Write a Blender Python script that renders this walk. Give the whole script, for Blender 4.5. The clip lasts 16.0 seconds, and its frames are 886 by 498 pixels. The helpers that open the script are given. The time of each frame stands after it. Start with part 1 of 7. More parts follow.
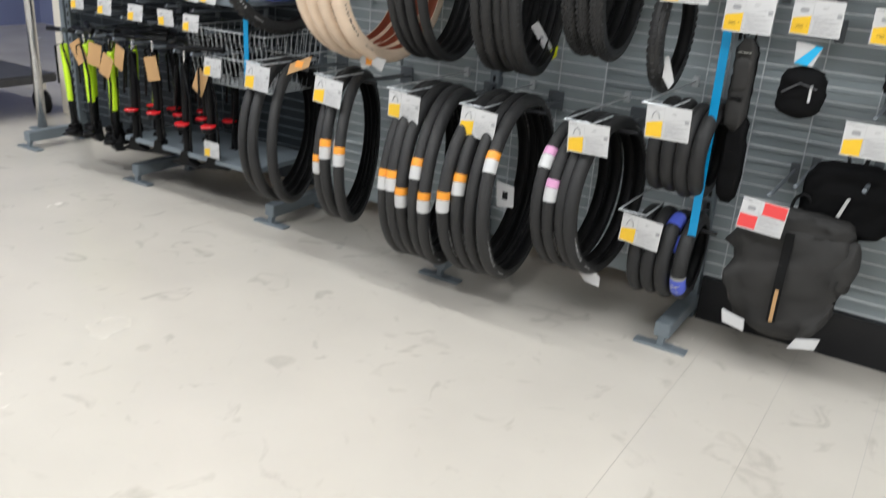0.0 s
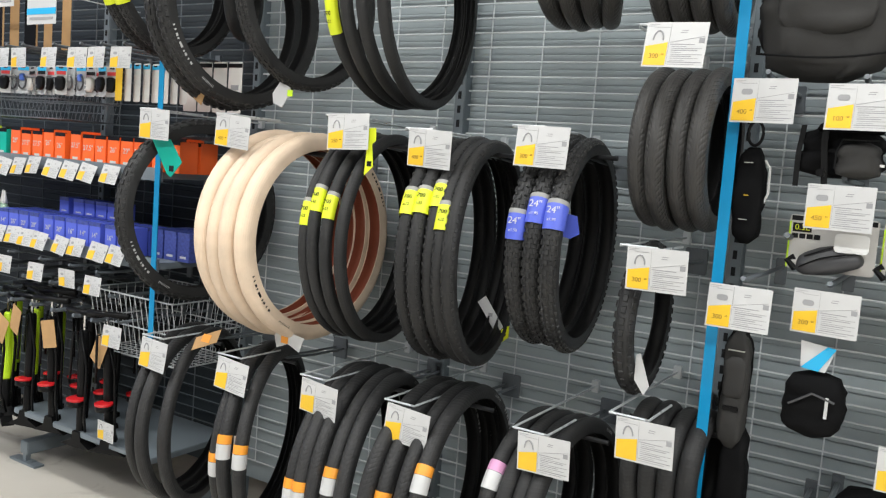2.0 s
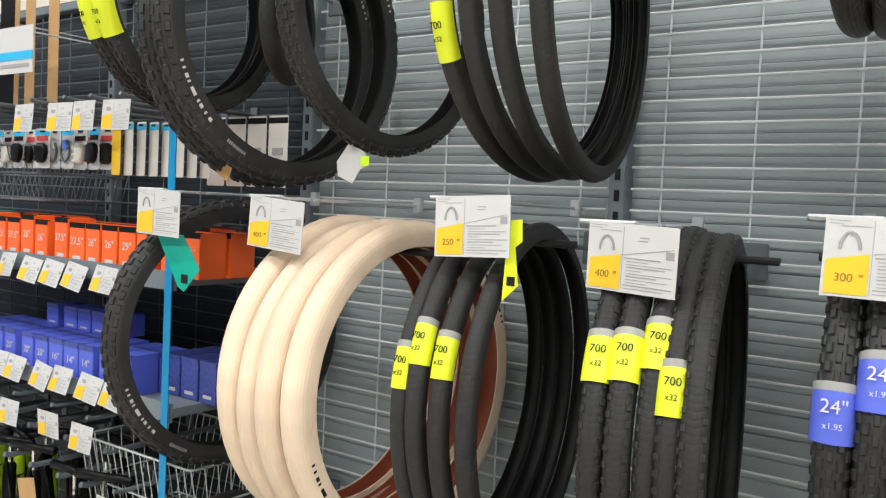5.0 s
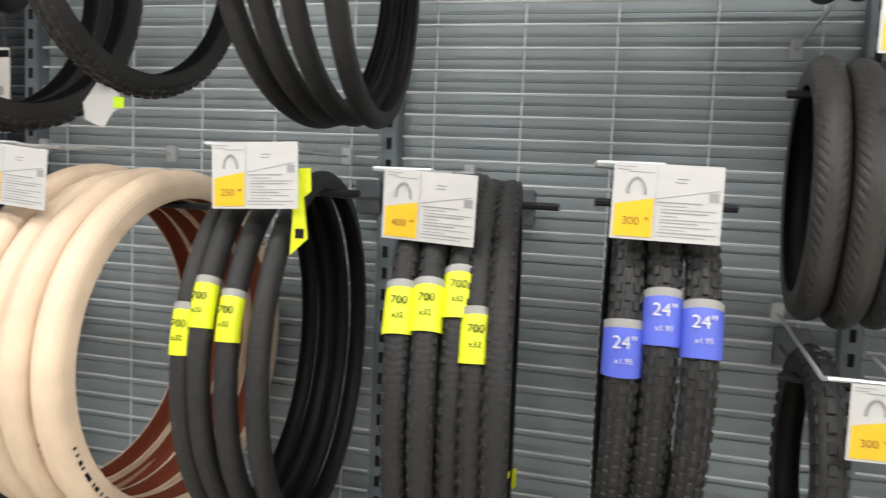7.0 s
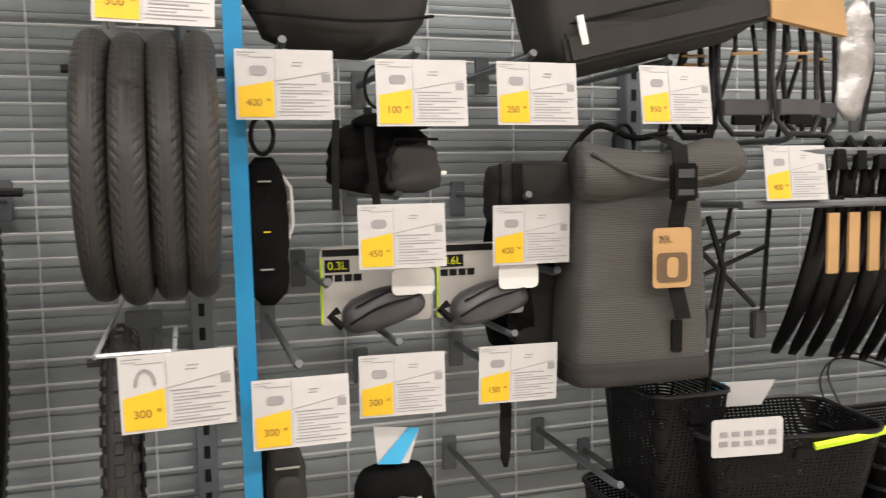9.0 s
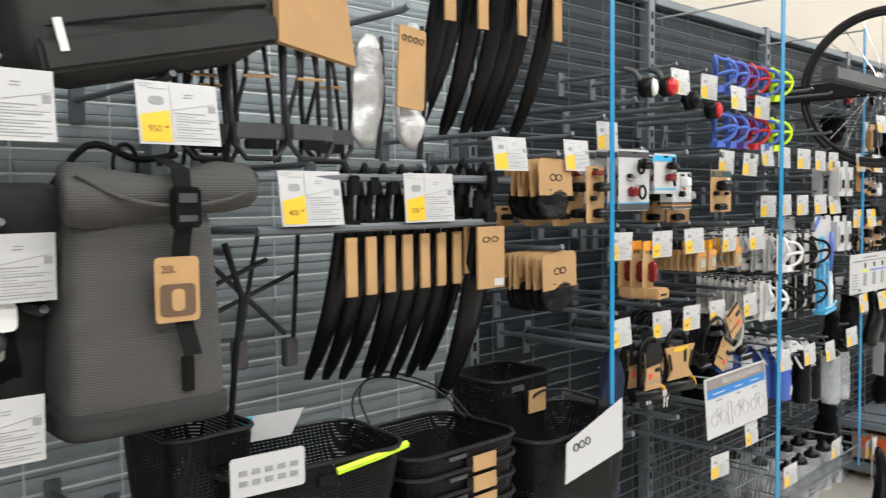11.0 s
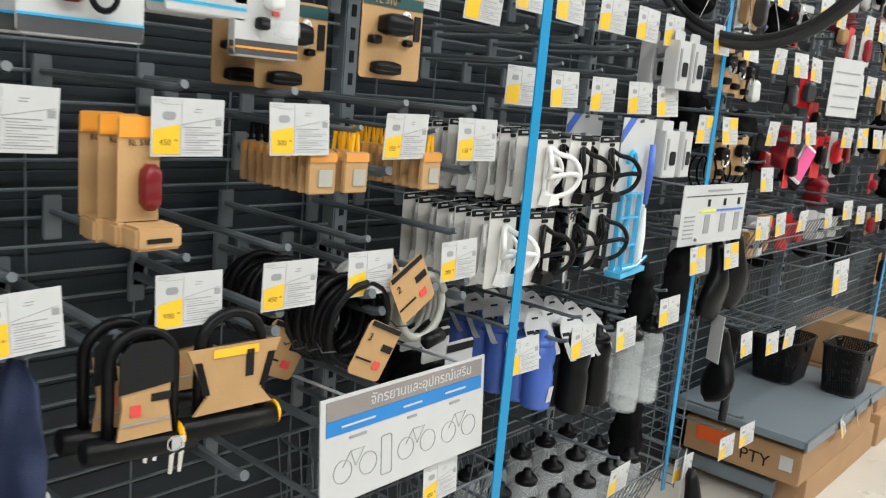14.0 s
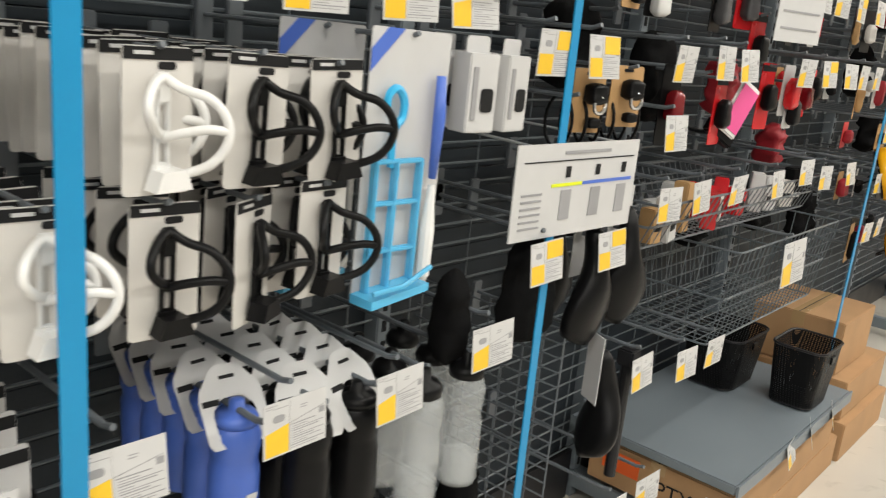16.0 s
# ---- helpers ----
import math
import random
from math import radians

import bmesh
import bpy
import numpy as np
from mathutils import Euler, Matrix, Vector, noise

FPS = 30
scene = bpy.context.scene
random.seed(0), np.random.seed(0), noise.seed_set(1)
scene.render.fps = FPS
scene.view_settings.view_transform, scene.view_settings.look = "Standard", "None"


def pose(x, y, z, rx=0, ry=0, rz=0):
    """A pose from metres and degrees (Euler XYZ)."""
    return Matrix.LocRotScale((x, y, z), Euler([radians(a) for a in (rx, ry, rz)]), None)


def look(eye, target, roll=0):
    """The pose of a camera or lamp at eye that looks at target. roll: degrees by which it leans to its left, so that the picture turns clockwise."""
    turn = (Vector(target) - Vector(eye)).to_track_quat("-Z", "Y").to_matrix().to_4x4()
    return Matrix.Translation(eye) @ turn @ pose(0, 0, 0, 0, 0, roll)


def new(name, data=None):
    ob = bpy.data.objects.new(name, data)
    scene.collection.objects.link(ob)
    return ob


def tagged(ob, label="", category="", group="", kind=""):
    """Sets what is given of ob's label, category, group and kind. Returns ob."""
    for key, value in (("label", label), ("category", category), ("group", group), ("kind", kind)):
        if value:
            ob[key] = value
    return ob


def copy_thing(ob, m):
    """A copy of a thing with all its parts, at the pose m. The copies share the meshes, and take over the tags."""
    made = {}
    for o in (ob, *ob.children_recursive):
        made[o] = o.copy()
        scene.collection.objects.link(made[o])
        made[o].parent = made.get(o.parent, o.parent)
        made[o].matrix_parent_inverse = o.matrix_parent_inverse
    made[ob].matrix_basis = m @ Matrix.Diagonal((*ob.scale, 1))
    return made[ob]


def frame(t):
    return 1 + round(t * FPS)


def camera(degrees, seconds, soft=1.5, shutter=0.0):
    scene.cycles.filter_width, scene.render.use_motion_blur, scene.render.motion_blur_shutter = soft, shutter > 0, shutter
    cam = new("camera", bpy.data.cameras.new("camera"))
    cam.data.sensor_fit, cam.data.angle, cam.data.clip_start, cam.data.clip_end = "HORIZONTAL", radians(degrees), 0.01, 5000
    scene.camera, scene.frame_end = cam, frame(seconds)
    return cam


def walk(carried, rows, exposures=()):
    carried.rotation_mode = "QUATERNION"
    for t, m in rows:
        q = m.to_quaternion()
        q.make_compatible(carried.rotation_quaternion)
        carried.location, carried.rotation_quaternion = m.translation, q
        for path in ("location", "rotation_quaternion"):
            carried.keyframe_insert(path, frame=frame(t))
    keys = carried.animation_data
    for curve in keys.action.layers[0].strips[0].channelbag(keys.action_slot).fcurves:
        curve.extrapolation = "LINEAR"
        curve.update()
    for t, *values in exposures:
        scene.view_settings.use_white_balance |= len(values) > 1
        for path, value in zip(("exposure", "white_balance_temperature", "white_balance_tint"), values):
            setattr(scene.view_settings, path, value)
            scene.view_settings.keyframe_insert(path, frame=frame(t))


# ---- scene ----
cam = camera(56.3, 16.0, soft=1.2, shutter=0.25)
PATH = [
    (0, (0.736, -3.211, 1.441), (-0.229, -1.617, 0.713), 4.0),
    (0.5, (0.658, -3.036, 1.481), (-0.249, -1.31, 1.037), 4.9),
    (1, (0.578, -2.801, 1.491), (-0.335, -1.042, 1.221), 4.9),
    (1.5, (0.545, -2.668, 1.514), (-0.434, -0.934, 1.324), 4.5),
    (2, (0.547, -2.566, 1.528), (-0.494, -0.87, 1.329), 4.5),
    (2.5, (0.565, -2.454, 1.504), (-0.53, -0.795, 1.279), 4.4),
    (3, (0.438, -2.294, 1.49), (-0.713, -0.673, 1.272), 4.1),
    (3.5, (0.228, -2.121, 1.52), (-0.967, -0.526, 1.349), 3.8),
    (4, (0.021, -1.944, 1.538), (-1.206, -0.369, 1.428), 3.7),
    (4.2, (-0.047, -1.885, 1.559), (-1.262, -0.298, 1.485), 3.7),
    (6.3, (-0.365, -1.813, 1.682), (-1.238, -0.027, 1.462), 2.8),
    (6.5, (-0.377, -1.82, 1.675), (-1.181, -0.004, 1.442), 2.8),
    (7, (-0.341, -1.813, 1.627), (-0.893, 0.1, 1.438), 2.5),
    (7.5, (-0.259, -1.811, 1.602), (-0.502, 0.168, 1.442), 1.4),
    (8, (-0.196, -1.788, 1.582), (-0.086, 0.204, 1.438), -0.0),
    (8.5, (-0.117, -1.756, 1.574), (0.307, 0.193, 1.431), -0.7),
    (9, (-0.022, -1.77, 1.599), (0.567, 0.133, 1.424), -0.9),
    (9.5, (0.005, -1.762, 1.602), (0.803, 0.064, 1.439), -0.8),
    (10, (0.021, -1.768, 1.601), (1.005, -0.033, 1.458), -0.5),
    (10.2, (0.036, -1.775, 1.596), (1.115, -0.095, 1.467), -0.5),
    (12.3, (0.754, -1.667, 1.589), (2.399, -0.548, 1.384), 1.7),
    (12.5, (0.891, -1.648, 1.575), (2.548, -0.551, 1.355), 2.4),
    (13, (1.212, -1.645, 1.565), (2.833, -0.501, 1.313), 3.4),
    (13.5, (1.471, -1.549, 1.551), (3.021, -0.323, 1.24), 4.4),
    (14, (1.728, -1.459, 1.529), (3.202, -0.16, 1.151), 5.1),
    (14.5, (2.008, -1.42, 1.513), (3.42, -0.072, 1.078), 5.3),
    (15, (2.225, -1.35, 1.497), (3.634, -0.014, 1.017), 5.4),
    (15.5, (2.462, -1.259, 1.515), (3.906, 0.031, 1.018), 5.4),
    (16, (2.709, -1.266, 1.506), (4.181, -0.013, 0.993), 5.7),
]
walk(cam, [(t, look(e, a, r)) for t, e, a, r in PATH], [(0, -0.02, 6150, 10), (0.8, 0.06, 6150, 9), (2, 0.06, 6300, 9), (4, 0.08, 6450, 9), (7, 0.07, 6550, 11), (8, 0.02, 7050, 19), (8.7, 0.03, 7250, 18), (9.5, 0.02, 6600, 15), (10.2, 0.03, 6450, 14), (12.3, -0.18, 6200, 5), (13.5, -0.08, 6200, 6), (14.5, -0.05, 6350, 7), (15.5, -0.07, 6500, 8), (16, -0.13, 6800, 9)])

# ---- world, lamps, exposure ----
world = bpy.data.worlds.new("world")
scene.world = world
world.use_nodes = True
world.node_tree.nodes["Background"].inputs[0].default_value = (0.9, 0.95, 1.0, 1)
world.node_tree.nodes["Background"].inputs[1].default_value = 0.05
LAMP_POWER = 76.0


# ---- materials ----
def material(name, base, rough=0.5, metal=0.0, spread=0.12, scale=6.0, bump=0.0, bump_scale=80.0, alpha=1.0, glow=0.0, trans=0.0, gloss=0.5):
    m = bpy.data.materials.new(name)
    m.use_nodes = True
    n, l = m.node_tree.nodes, m.node_tree.links
    b = n["Principled BSDF"]
    b.inputs["Roughness"].default_value, b.inputs["Metallic"].default_value = rough, metal
    b.inputs["Alpha"].default_value, b.inputs["Transmission Weight"].default_value = alpha, trans
    b.inputs["Specular IOR Level"].default_value = gloss if max(base) > 0.05 else min(gloss, 0.28)
    co = n.new("ShaderNodeTexCoord")
    no = n.new("ShaderNodeTexNoise")
    no.inputs["Scale"].default_value, no.inputs["Detail"].default_value = scale, 6
    l.new(co.outputs["Object"], no.inputs["Vector"])
    fine = n.new("ShaderNodeTexNoise")
    fine.inputs["Scale"].default_value, fine.inputs["Detail"].default_value = bump_scale, 3
    l.new(co.outputs["Object"], fine.inputs["Vector"])
    info = n.new("ShaderNodeObjectInfo")
    add = n.new("ShaderNodeMath")
    add.operation = "MULTIPLY_ADD"
    add.inputs[1].default_value = 0.25
    l.new(info.outputs["Random"], add.inputs[0])
    l.new(no.outputs["Fac"], add.inputs[2])
    ramp = n.new("ShaderNodeMapRange")
    ramp.inputs["From Min"].default_value, ramp.inputs["From Max"].default_value = 0.3, 0.95
    ramp.inputs["To Min"].default_value, ramp.inputs["To Max"].default_value = 1 - spread, 1 + spread
    l.new(add.outputs[0], ramp.inputs["Value"])
    mul = n.new("ShaderNodeVectorMath")
    mul.operation = "SCALE"
    mul.inputs[0].default_value = base
    l.new(ramp.outputs[0], mul.inputs["Scale"])
    l.new(mul.outputs[0], b.inputs["Base Color"])
    rr = n.new("ShaderNodeMapRange")
    rr.inputs["To Min"].default_value, rr.inputs["To Max"].default_value = max(0.02, rough - 0.1), min(1, rough + 0.1)
    l.new(no.outputs["Fac"], rr.inputs["Value"])
    l.new(rr.outputs[0], b.inputs["Roughness"])
    if bump:
        bp = n.new("ShaderNodeBump")
        bp.inputs["Strength"].default_value, bp.inputs["Distance"].default_value = bump, 0.002
        l.new(fine.outputs["Fac"], bp.inputs["Height"])
        l.new(bp.outputs[0], b.inputs["Normal"])
    if glow:
        b.inputs["Emission Color"].default_value = (*base, 1)
        b.inputs["Emission Strength"].default_value = glow
    return m


def tread_material(name, base, pitch, slant, depth=1.0, rough=0.6, shoulder=False):
    """Rubber with slanted grooves; u runs round the tyre and v across it, in metres."""
    m = material(name, base, rough, spread=0.2, scale=9)
    n, l = m.node_tree.nodes, m.node_tree.links
    uv = n.new("ShaderNodeUVMap")
    sep = n.new("ShaderNodeSeparateXYZ")
    l.new(uv.outputs[0], sep.inputs[0])

    def math_node(op, a, b=None):
        k = n.new("ShaderNodeMath")
        k.operation = op
        for i, v in enumerate((a, b)):
            if v is None:
                continue
            if isinstance(v, (int, float)):
                k.inputs[i].default_value = v
            else:
                l.new(v, k.inputs[i])
        return k.outputs[0]
    side = math_node("ABSOLUTE", sep.outputs["Y"])
    run = math_node("ADD", math_node("MULTIPLY", sep.outputs["X"], 6.283 / pitch), math_node("MULTIPLY", side, slant))
    wave = math_node("SINE", run)
    groove = math_node("SMOOTH_MIN", math_node("MULTIPLY", wave, 2.2), 0.4)
    if shoulder:
        edge = math_node("MULTIPLY", math_node("SUBTRACT", side, 0.007), 160.0)
        edge = math_node("MINIMUM", math_node("MAXIMUM", edge, 0.12), 1.0)
        groove = math_node("MULTIPLY", groove, edge)
    rib = math_node("SINE", math_node("MULTIPLY", side, 900.0))
    h = math_node("ADD", groove, math_node("MULTIPLY", rib, 0.4))
    bp = n.new("ShaderNodeBump")
    bp.inputs["Strength"].default_value, bp.inputs["Distance"].default_value = depth, 0.0025
    l.new(h, bp.inputs["Height"])
    l.new(bp.outputs[0], n["Principled BSDF"].inputs["Normal"])
    return m


steel = material("grey_painted_steel", (0.17, 0.2, 0.225), 0.42, spread=0.12, scale=3, bump=0.1, bump_scale=300)
panel_paint = material("panel_paint", (0.315, 0.36, 0.38), 0.5, spread=0.14, scale=2.5, bump=0.15, bump_scale=200)
# same panel paint, with the outer bays' shade put into the colour
panel_shaded = material("anthracite_panel_paint", (0.024, 0.031, 0.038), 0.5, spread=0.14, scale=2.5, bump=0.15, bump_scale=200)
# grid wires of those bays with shade in the colour; also a dark basket
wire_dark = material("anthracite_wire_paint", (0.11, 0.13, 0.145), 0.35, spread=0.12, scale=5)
wire_paint = material("wire_paint", (0.64, 0.68, 0.7), 0.35, spread=0.12, scale=5)
hook_steel = material("hook_grey_steel", (0.12, 0.135, 0.15), 0.38, spread=0.15, scale=8)
wire_white = material("pale_wire", (0.55, 0.58, 0.6), 0.3, metal=0.3, spread=0.1)
slot_dark = material("slot_dark", (0.012, 0.013, 0.015), 0.8)
black_steel = material("black_steel", (0.018, 0.018, 0.02), 0.35, spread=0.2)
strip_blue = material("strip_blue", (0.0, 0.24, 0.5), 0.4, spread=0.06, scale=3)
cream_wall = material("cream_wall_paint", (0.78, 0.72, 0.62), 0.7, spread=0.05, scale=0.8, bump=0.1)
blue_wall = material("blue_grey_wall_paint", (0.25, 0.28, 0.45), 0.7, spread=0.06, scale=0.8)
# grey of the unseen south wall, kept low to reduce bounced fill light
shop_grey = material("grey_shop_wall_paint", (0.3, 0.3, 0.3), 0.7, spread=0.06, scale=0.8)
ceiling_paint = material("ceiling_paint", (0.55, 0.54, 0.52), 0.8, spread=0.05, scale=1)
white_card = material("white_card", (0.55, 0.55, 0.552), 0.35, spread=0.04, scale=20)
offwhite_card = material("grey_white_card", (0.62, 0.6, 0.57), 0.5, spread=0.08, scale=15)
clear_plastic = material("clear_plastic", (0.9, 0.92, 0.93), 0.08, alpha=0.22, spread=0.02)
yellow_print = material("yellow_print", (0.8, 0.5, 0.025), 0.4, spread=0.06, scale=20)
ink = material("dark_ink", (0.014, 0.014, 0.015), 0.6, gloss=0.15)
grey_ink = material("grey_ink", (0.3, 0.3, 0.31), 0.6)
red_print = material("red_print", (0.7, 0.06, 0.06), 0.45)
rubber = material("black_rubber", (0.028, 0.028, 0.0285), 0.48, spread=0.3, scale=10, bump=0.3, bump_scale=260)
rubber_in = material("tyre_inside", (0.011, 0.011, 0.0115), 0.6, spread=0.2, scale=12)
tread_fine = tread_material("fine_tread", (0.026, 0.026, 0.0265), 0.011, 160, 0.12, 0.55)
tread_city = tread_material("city_tread", (0.045, 0.0435, 0.042), 0.017, 330, 0.32, 0.4, True)
tread_wide = tread_material("wide_tread", (0.029, 0.029, 0.0295), 0.015, 300, 0.2, 0.5)
cream_rubber = tread_material("cream_rubber", (0.74, 0.585, 0.44), 0.09, 60, 0.18, 0.5)
brown_lining = material("red_brown_lining", (0.3, 0.085, 0.045), 0.65, spread=0.15, scale=14)
yellow_tag = material("acid_yellow_paper", (0.72, 0.8, 0.02), 0.45, spread=0.05)
blue_tag = material("violet_blue_paper", (0.09, 0.13, 0.62), 0.42, spread=0.06)
orange_box = material("orange_carton", (0.85, 0.13, 0.02), 0.4, spread=0.05)
orange_tag = material("orange_paper", (0.85, 0.33, 0.03), 0.45, spread=0.06)
green_tag = material("green_paper", (0.0, 0.36, 0.27), 0.45, spread=0.08)
pink_tag = material("pink_paper", (0.62, 0.3, 0.5), 0.45)
band_grey = material("band_grey", (0.3, 0.3, 0.29), 0.5)
kraft = material("kraft_board", (0.46, 0.275, 0.12), 0.75, spread=0.14, scale=12, bump=0.2, bump_scale=150)
kraft_dark = material("corrugated_board", (0.4, 0.235, 0.115), 0.8, spread=0.14, scale=6, bump=0.25, bump_scale=120)
grey_cloth = material("grey_cloth", (0.04, 0.039, 0.038), 0.75, gloss=0.2, spread=0.2, scale=10, bump=0.6, bump_scale=700)
black_cloth = material("black_cloth", (0.006, 0.006, 0.0065), 0.8, gloss=0.08, spread=0.3, scale=12, bump=0.5, bump_scale=500)
webbing = material("black_webbing", (0.009, 0.009, 0.0095), 0.6, gloss=0.12, spread=0.2, scale=30, bump=0.4, bump_scale=600)
black_plastic = material("black_plastic", (0.006, 0.006, 0.0065), 0.33, gloss=0.16, spread=0.2, scale=20)
grey_plastic = material("dark_grey_plastic", (0.06, 0.06, 0.065), 0.4, spread=0.2, scale=20)
white_plastic = material("white_plastic", (0.78, 0.78, 0.77), 0.3, spread=0.04)
red_plastic = material("red_plastic", (0.55, 0.015, 0.02), 0.25, spread=0.08)
blue_plastic = material("blue_plastic", (0.07, 0.15, 0.55), 0.35, spread=0.06)
sky_plastic = material("sky_blue_plastic", (0.03, 0.42, 0.75), 0.3, spread=0.06)
yellow_plastic = material("yellow_plastic", (0.9, 0.45, 0.01), 0.22, spread=0.05)
lime_plastic = material("lime_plastic", (0.58, 0.85, 0.02), 0.35, spread=0.06)
pink_plastic = material("pink_plastic", (0.8, 0.4, 0.36), 0.25, spread=0.05)
grey_coil = material("grey_sheathed_cable", (0.4, 0.4, 0.36), 0.35, spread=0.12, scale=30)
foil = material("silver_bubble_wrap", (0.6, 0.6, 0.6), 0.35, metal=0.4, spread=0.25, scale=40, bump=1.0, bump_scale=120)
chrome = material("chrome", (0.7, 0.7, 0.7), 0.18, metal=1.0, spread=0.08)
glow_white = material("lamp_diffuser", (1.0, 0.97, 0.92), 0.5, glow=6.0)
sign_green = material("exit_sign_green", (0.35, 0.6, 0.42), 0.5, glow=0.5)

joint_mat = material("floor_joint", (0.38, 0.36, 0.33), 0.5, spread=0.3, scale=1.2)

# vinyl floor: pale tiles with faint joints, scuffs and a dull polish
floor_mat = material("pale_vinyl", (0.56, 0.525, 0.47), 0.24, spread=0.09, scale=1.6, bump=0.05, bump_scale=40)
_n, _l = floor_mat.node_tree.nodes, floor_mat.node_tree.links
_b = _n["Principled BSDF"]
_src = _b.inputs["Base Color"].links[0].from_socket
_co = _n.new("ShaderNodeTexCoord")
_sc = _n.new("ShaderNodeTexNoise")
_sc.inputs["Scale"].default_value, _sc.inputs["Detail"].default_value, _sc.inputs["Distortion"].default_value = 7.0, 8.0, 1.2
_l.new(_co.outputs["Object"], _sc.inputs["Vector"])
_mr = _n.new("ShaderNodeMapRange")
_mr.inputs["From Min"].default_value, _mr.inputs["From Max"].default_value = 0.6, 0.74
_l.new(_sc.outputs["Fac"], _mr.inputs["Value"])
_mx = _n.new("ShaderNodeMix")
_mx.data_type = "RGBA"
_k = _n.new("ShaderNodeMath")
_k.operation = "MULTIPLY"
_k.inputs[1].default_value = 0.45
_l.new(_mr.outputs[0], _k.inputs[0])
_l.new(_k.outputs[0], _mx.inputs["Factor"])
_l.new(_src, _mx.inputs["A"])
_mx.inputs["B"].default_value = (0.33, 0.3, 0.26, 1)
_l.new(_mx.outputs["Result"], _b.inputs["Base Color"])


# ---- mesh helpers ----
def part(name, bm, mat, parent=None, label="", smooth=False):
    me = bpy.data.meshes.new(name)
    if smooth:
        for f in bm.faces:
            f.smooth = True
    bm.to_mesh(me)
    bm.free()
    me.materials.append(mat)
    ob = new(name, me)
    if parent:
        ob.parent = parent
    if label:
        ob["label"] = label
    return ob


def thing(name, m=None, label="", category="", group="", kind=""):
    ob = new(name)
    ob.empty_display_size = 0.05
    if m is not None:
        ob.matrix_basis = m
    return tagged(ob, label, category, group, kind)


def bmn():
    return bmesh.new()


def box(bm, x0, x1, y0, y1, z0, z1, bevel=0.0):
    vs = [bm.verts.new((x, y, z)) for x in (x0, x1) for y in (y0, y1) for z in (z0, z1)]
    fs = [bm.faces.new([vs[i] for i in q]) for q in ((0, 1, 3, 2), (4, 6, 7, 5), (0, 4, 5, 1), (2, 3, 7, 6), (0, 2, 6, 4), (1, 5, 7, 3))]
    if bevel:
        bmesh.ops.bevel(bm, geom=list({e for f in fs for e in f.edges}), offset=bevel, segments=2, affect="EDGES")
    return bm


def tube(bm, pts, r, n=8, closed=False, taper=None):
    pts = [Vector(p) for p in pts]
    rings = []
    up = Vector((0.13, 0.27, 0.95)).normalized()
    last = None
    for i, p in enumerate(pts):
        a = pts[i - 1] if (i or closed) else p
        b = pts[(i + 1) % len(pts)] if (i < len(pts) - 1 or closed) else p
        d = (b - a).normalized()
        u = d.cross(up if last is None else last)
        if last is not None:
            u = (last - d * last.dot(d))
        if u.length < 1e-4:
            u = d.orthogonal()
        u.normalize()
        last = u
        v = d.cross(u)
        k = r * (taper[i] if taper else 1)
        rings.append([bm.verts.new(p + u * (k * math.cos(t)) + v * (k * math.sin(t))) for t in [2 * math.pi * j / n for j in range(n)]])
    m = len(rings)
    for i in range(m if closed else m - 1):
        A, B = rings[i], rings[(i + 1) % m]
        for j in range(n):
            bm.faces.new((A[j], A[(j + 1) % n], B[(j + 1) % n], B[j]))
    if not closed:
        bm.faces.new(rings[0][::-1])
        bm.faces.new(rings[-1])
    return bm


def spline(pts, k=5):
    """A smooth run through the points."""
    P = [Vector(p) for p in pts]
    P = [2 * P[0] - P[1]] + P + [2 * P[-1] - P[-2]]
    out = []
    for a, b, c, d in zip(P, P[1:], P[2:], P[3:]):
        for i in range(k):
            t = i / k
            out.append(0.5 * (2 * b + (c - a) * t + (2 * a - 5 * b + 4 * c - d) * t * t + (3 * b - a - 3 * c + d) * t ** 3))
    return out + [P[-2]]


def lathe(bm, prof, n=24, axis="z", sx=1.0, sy=1.0):
    """Spins (radius, height) round an axis."""
    rings = []
    for r, h in prof:
        ring = []
        for j in range(n):
            t = 2 * math.pi * j / n
            a, b = r * math.cos(t) * sx, r * math.sin(t) * sy
            ring.append(bm.verts.new((a, b, h) if axis == "z" else (h, a, b) if axis == "x" else (a, h, b)))
        rings.append(ring)
    for A, B in zip(rings, rings[1:]):
        for j in range(n):
            bm.faces.new((A[j], A[(j + 1) % n], B[(j + 1) % n], B[j]))
    bm.faces.new(rings[0][::-1])
    bm.faces.new(rings[-1])
    return bm


def slab(bm, pts, y0, y1):
    """A flat outline of (x, z) points given thickness along y."""
    A = [bm.verts.new((x, y0, z)) for x, z in pts]
    B = [bm.verts.new((x, y1, z)) for x, z in pts]
    n = len(pts)
    bm.faces.new(A)
    bm.faces.new(B[::-1])
    for i in range(n):
        bm.faces.new((A[i], B[i], B[(i + 1) % n], A[(i + 1) % n]))
    return bm


def round_rect(w, h, r, n=4, cx=0.0, cz=0.0):
    pts = []
    for qx, qz, a0 in ((1, 1, 0), (-1, 1, 90), (-1, -1, 180), (1, -1, 270)):
        for i in range(n + 1):
            t = radians(a0 + 90 * i / n)
            pts.append((cx + qx * (w / 2 - r) + r * math.cos(t), cz + qz * (h / 2 - r) + r * math.sin(t)))
    return pts


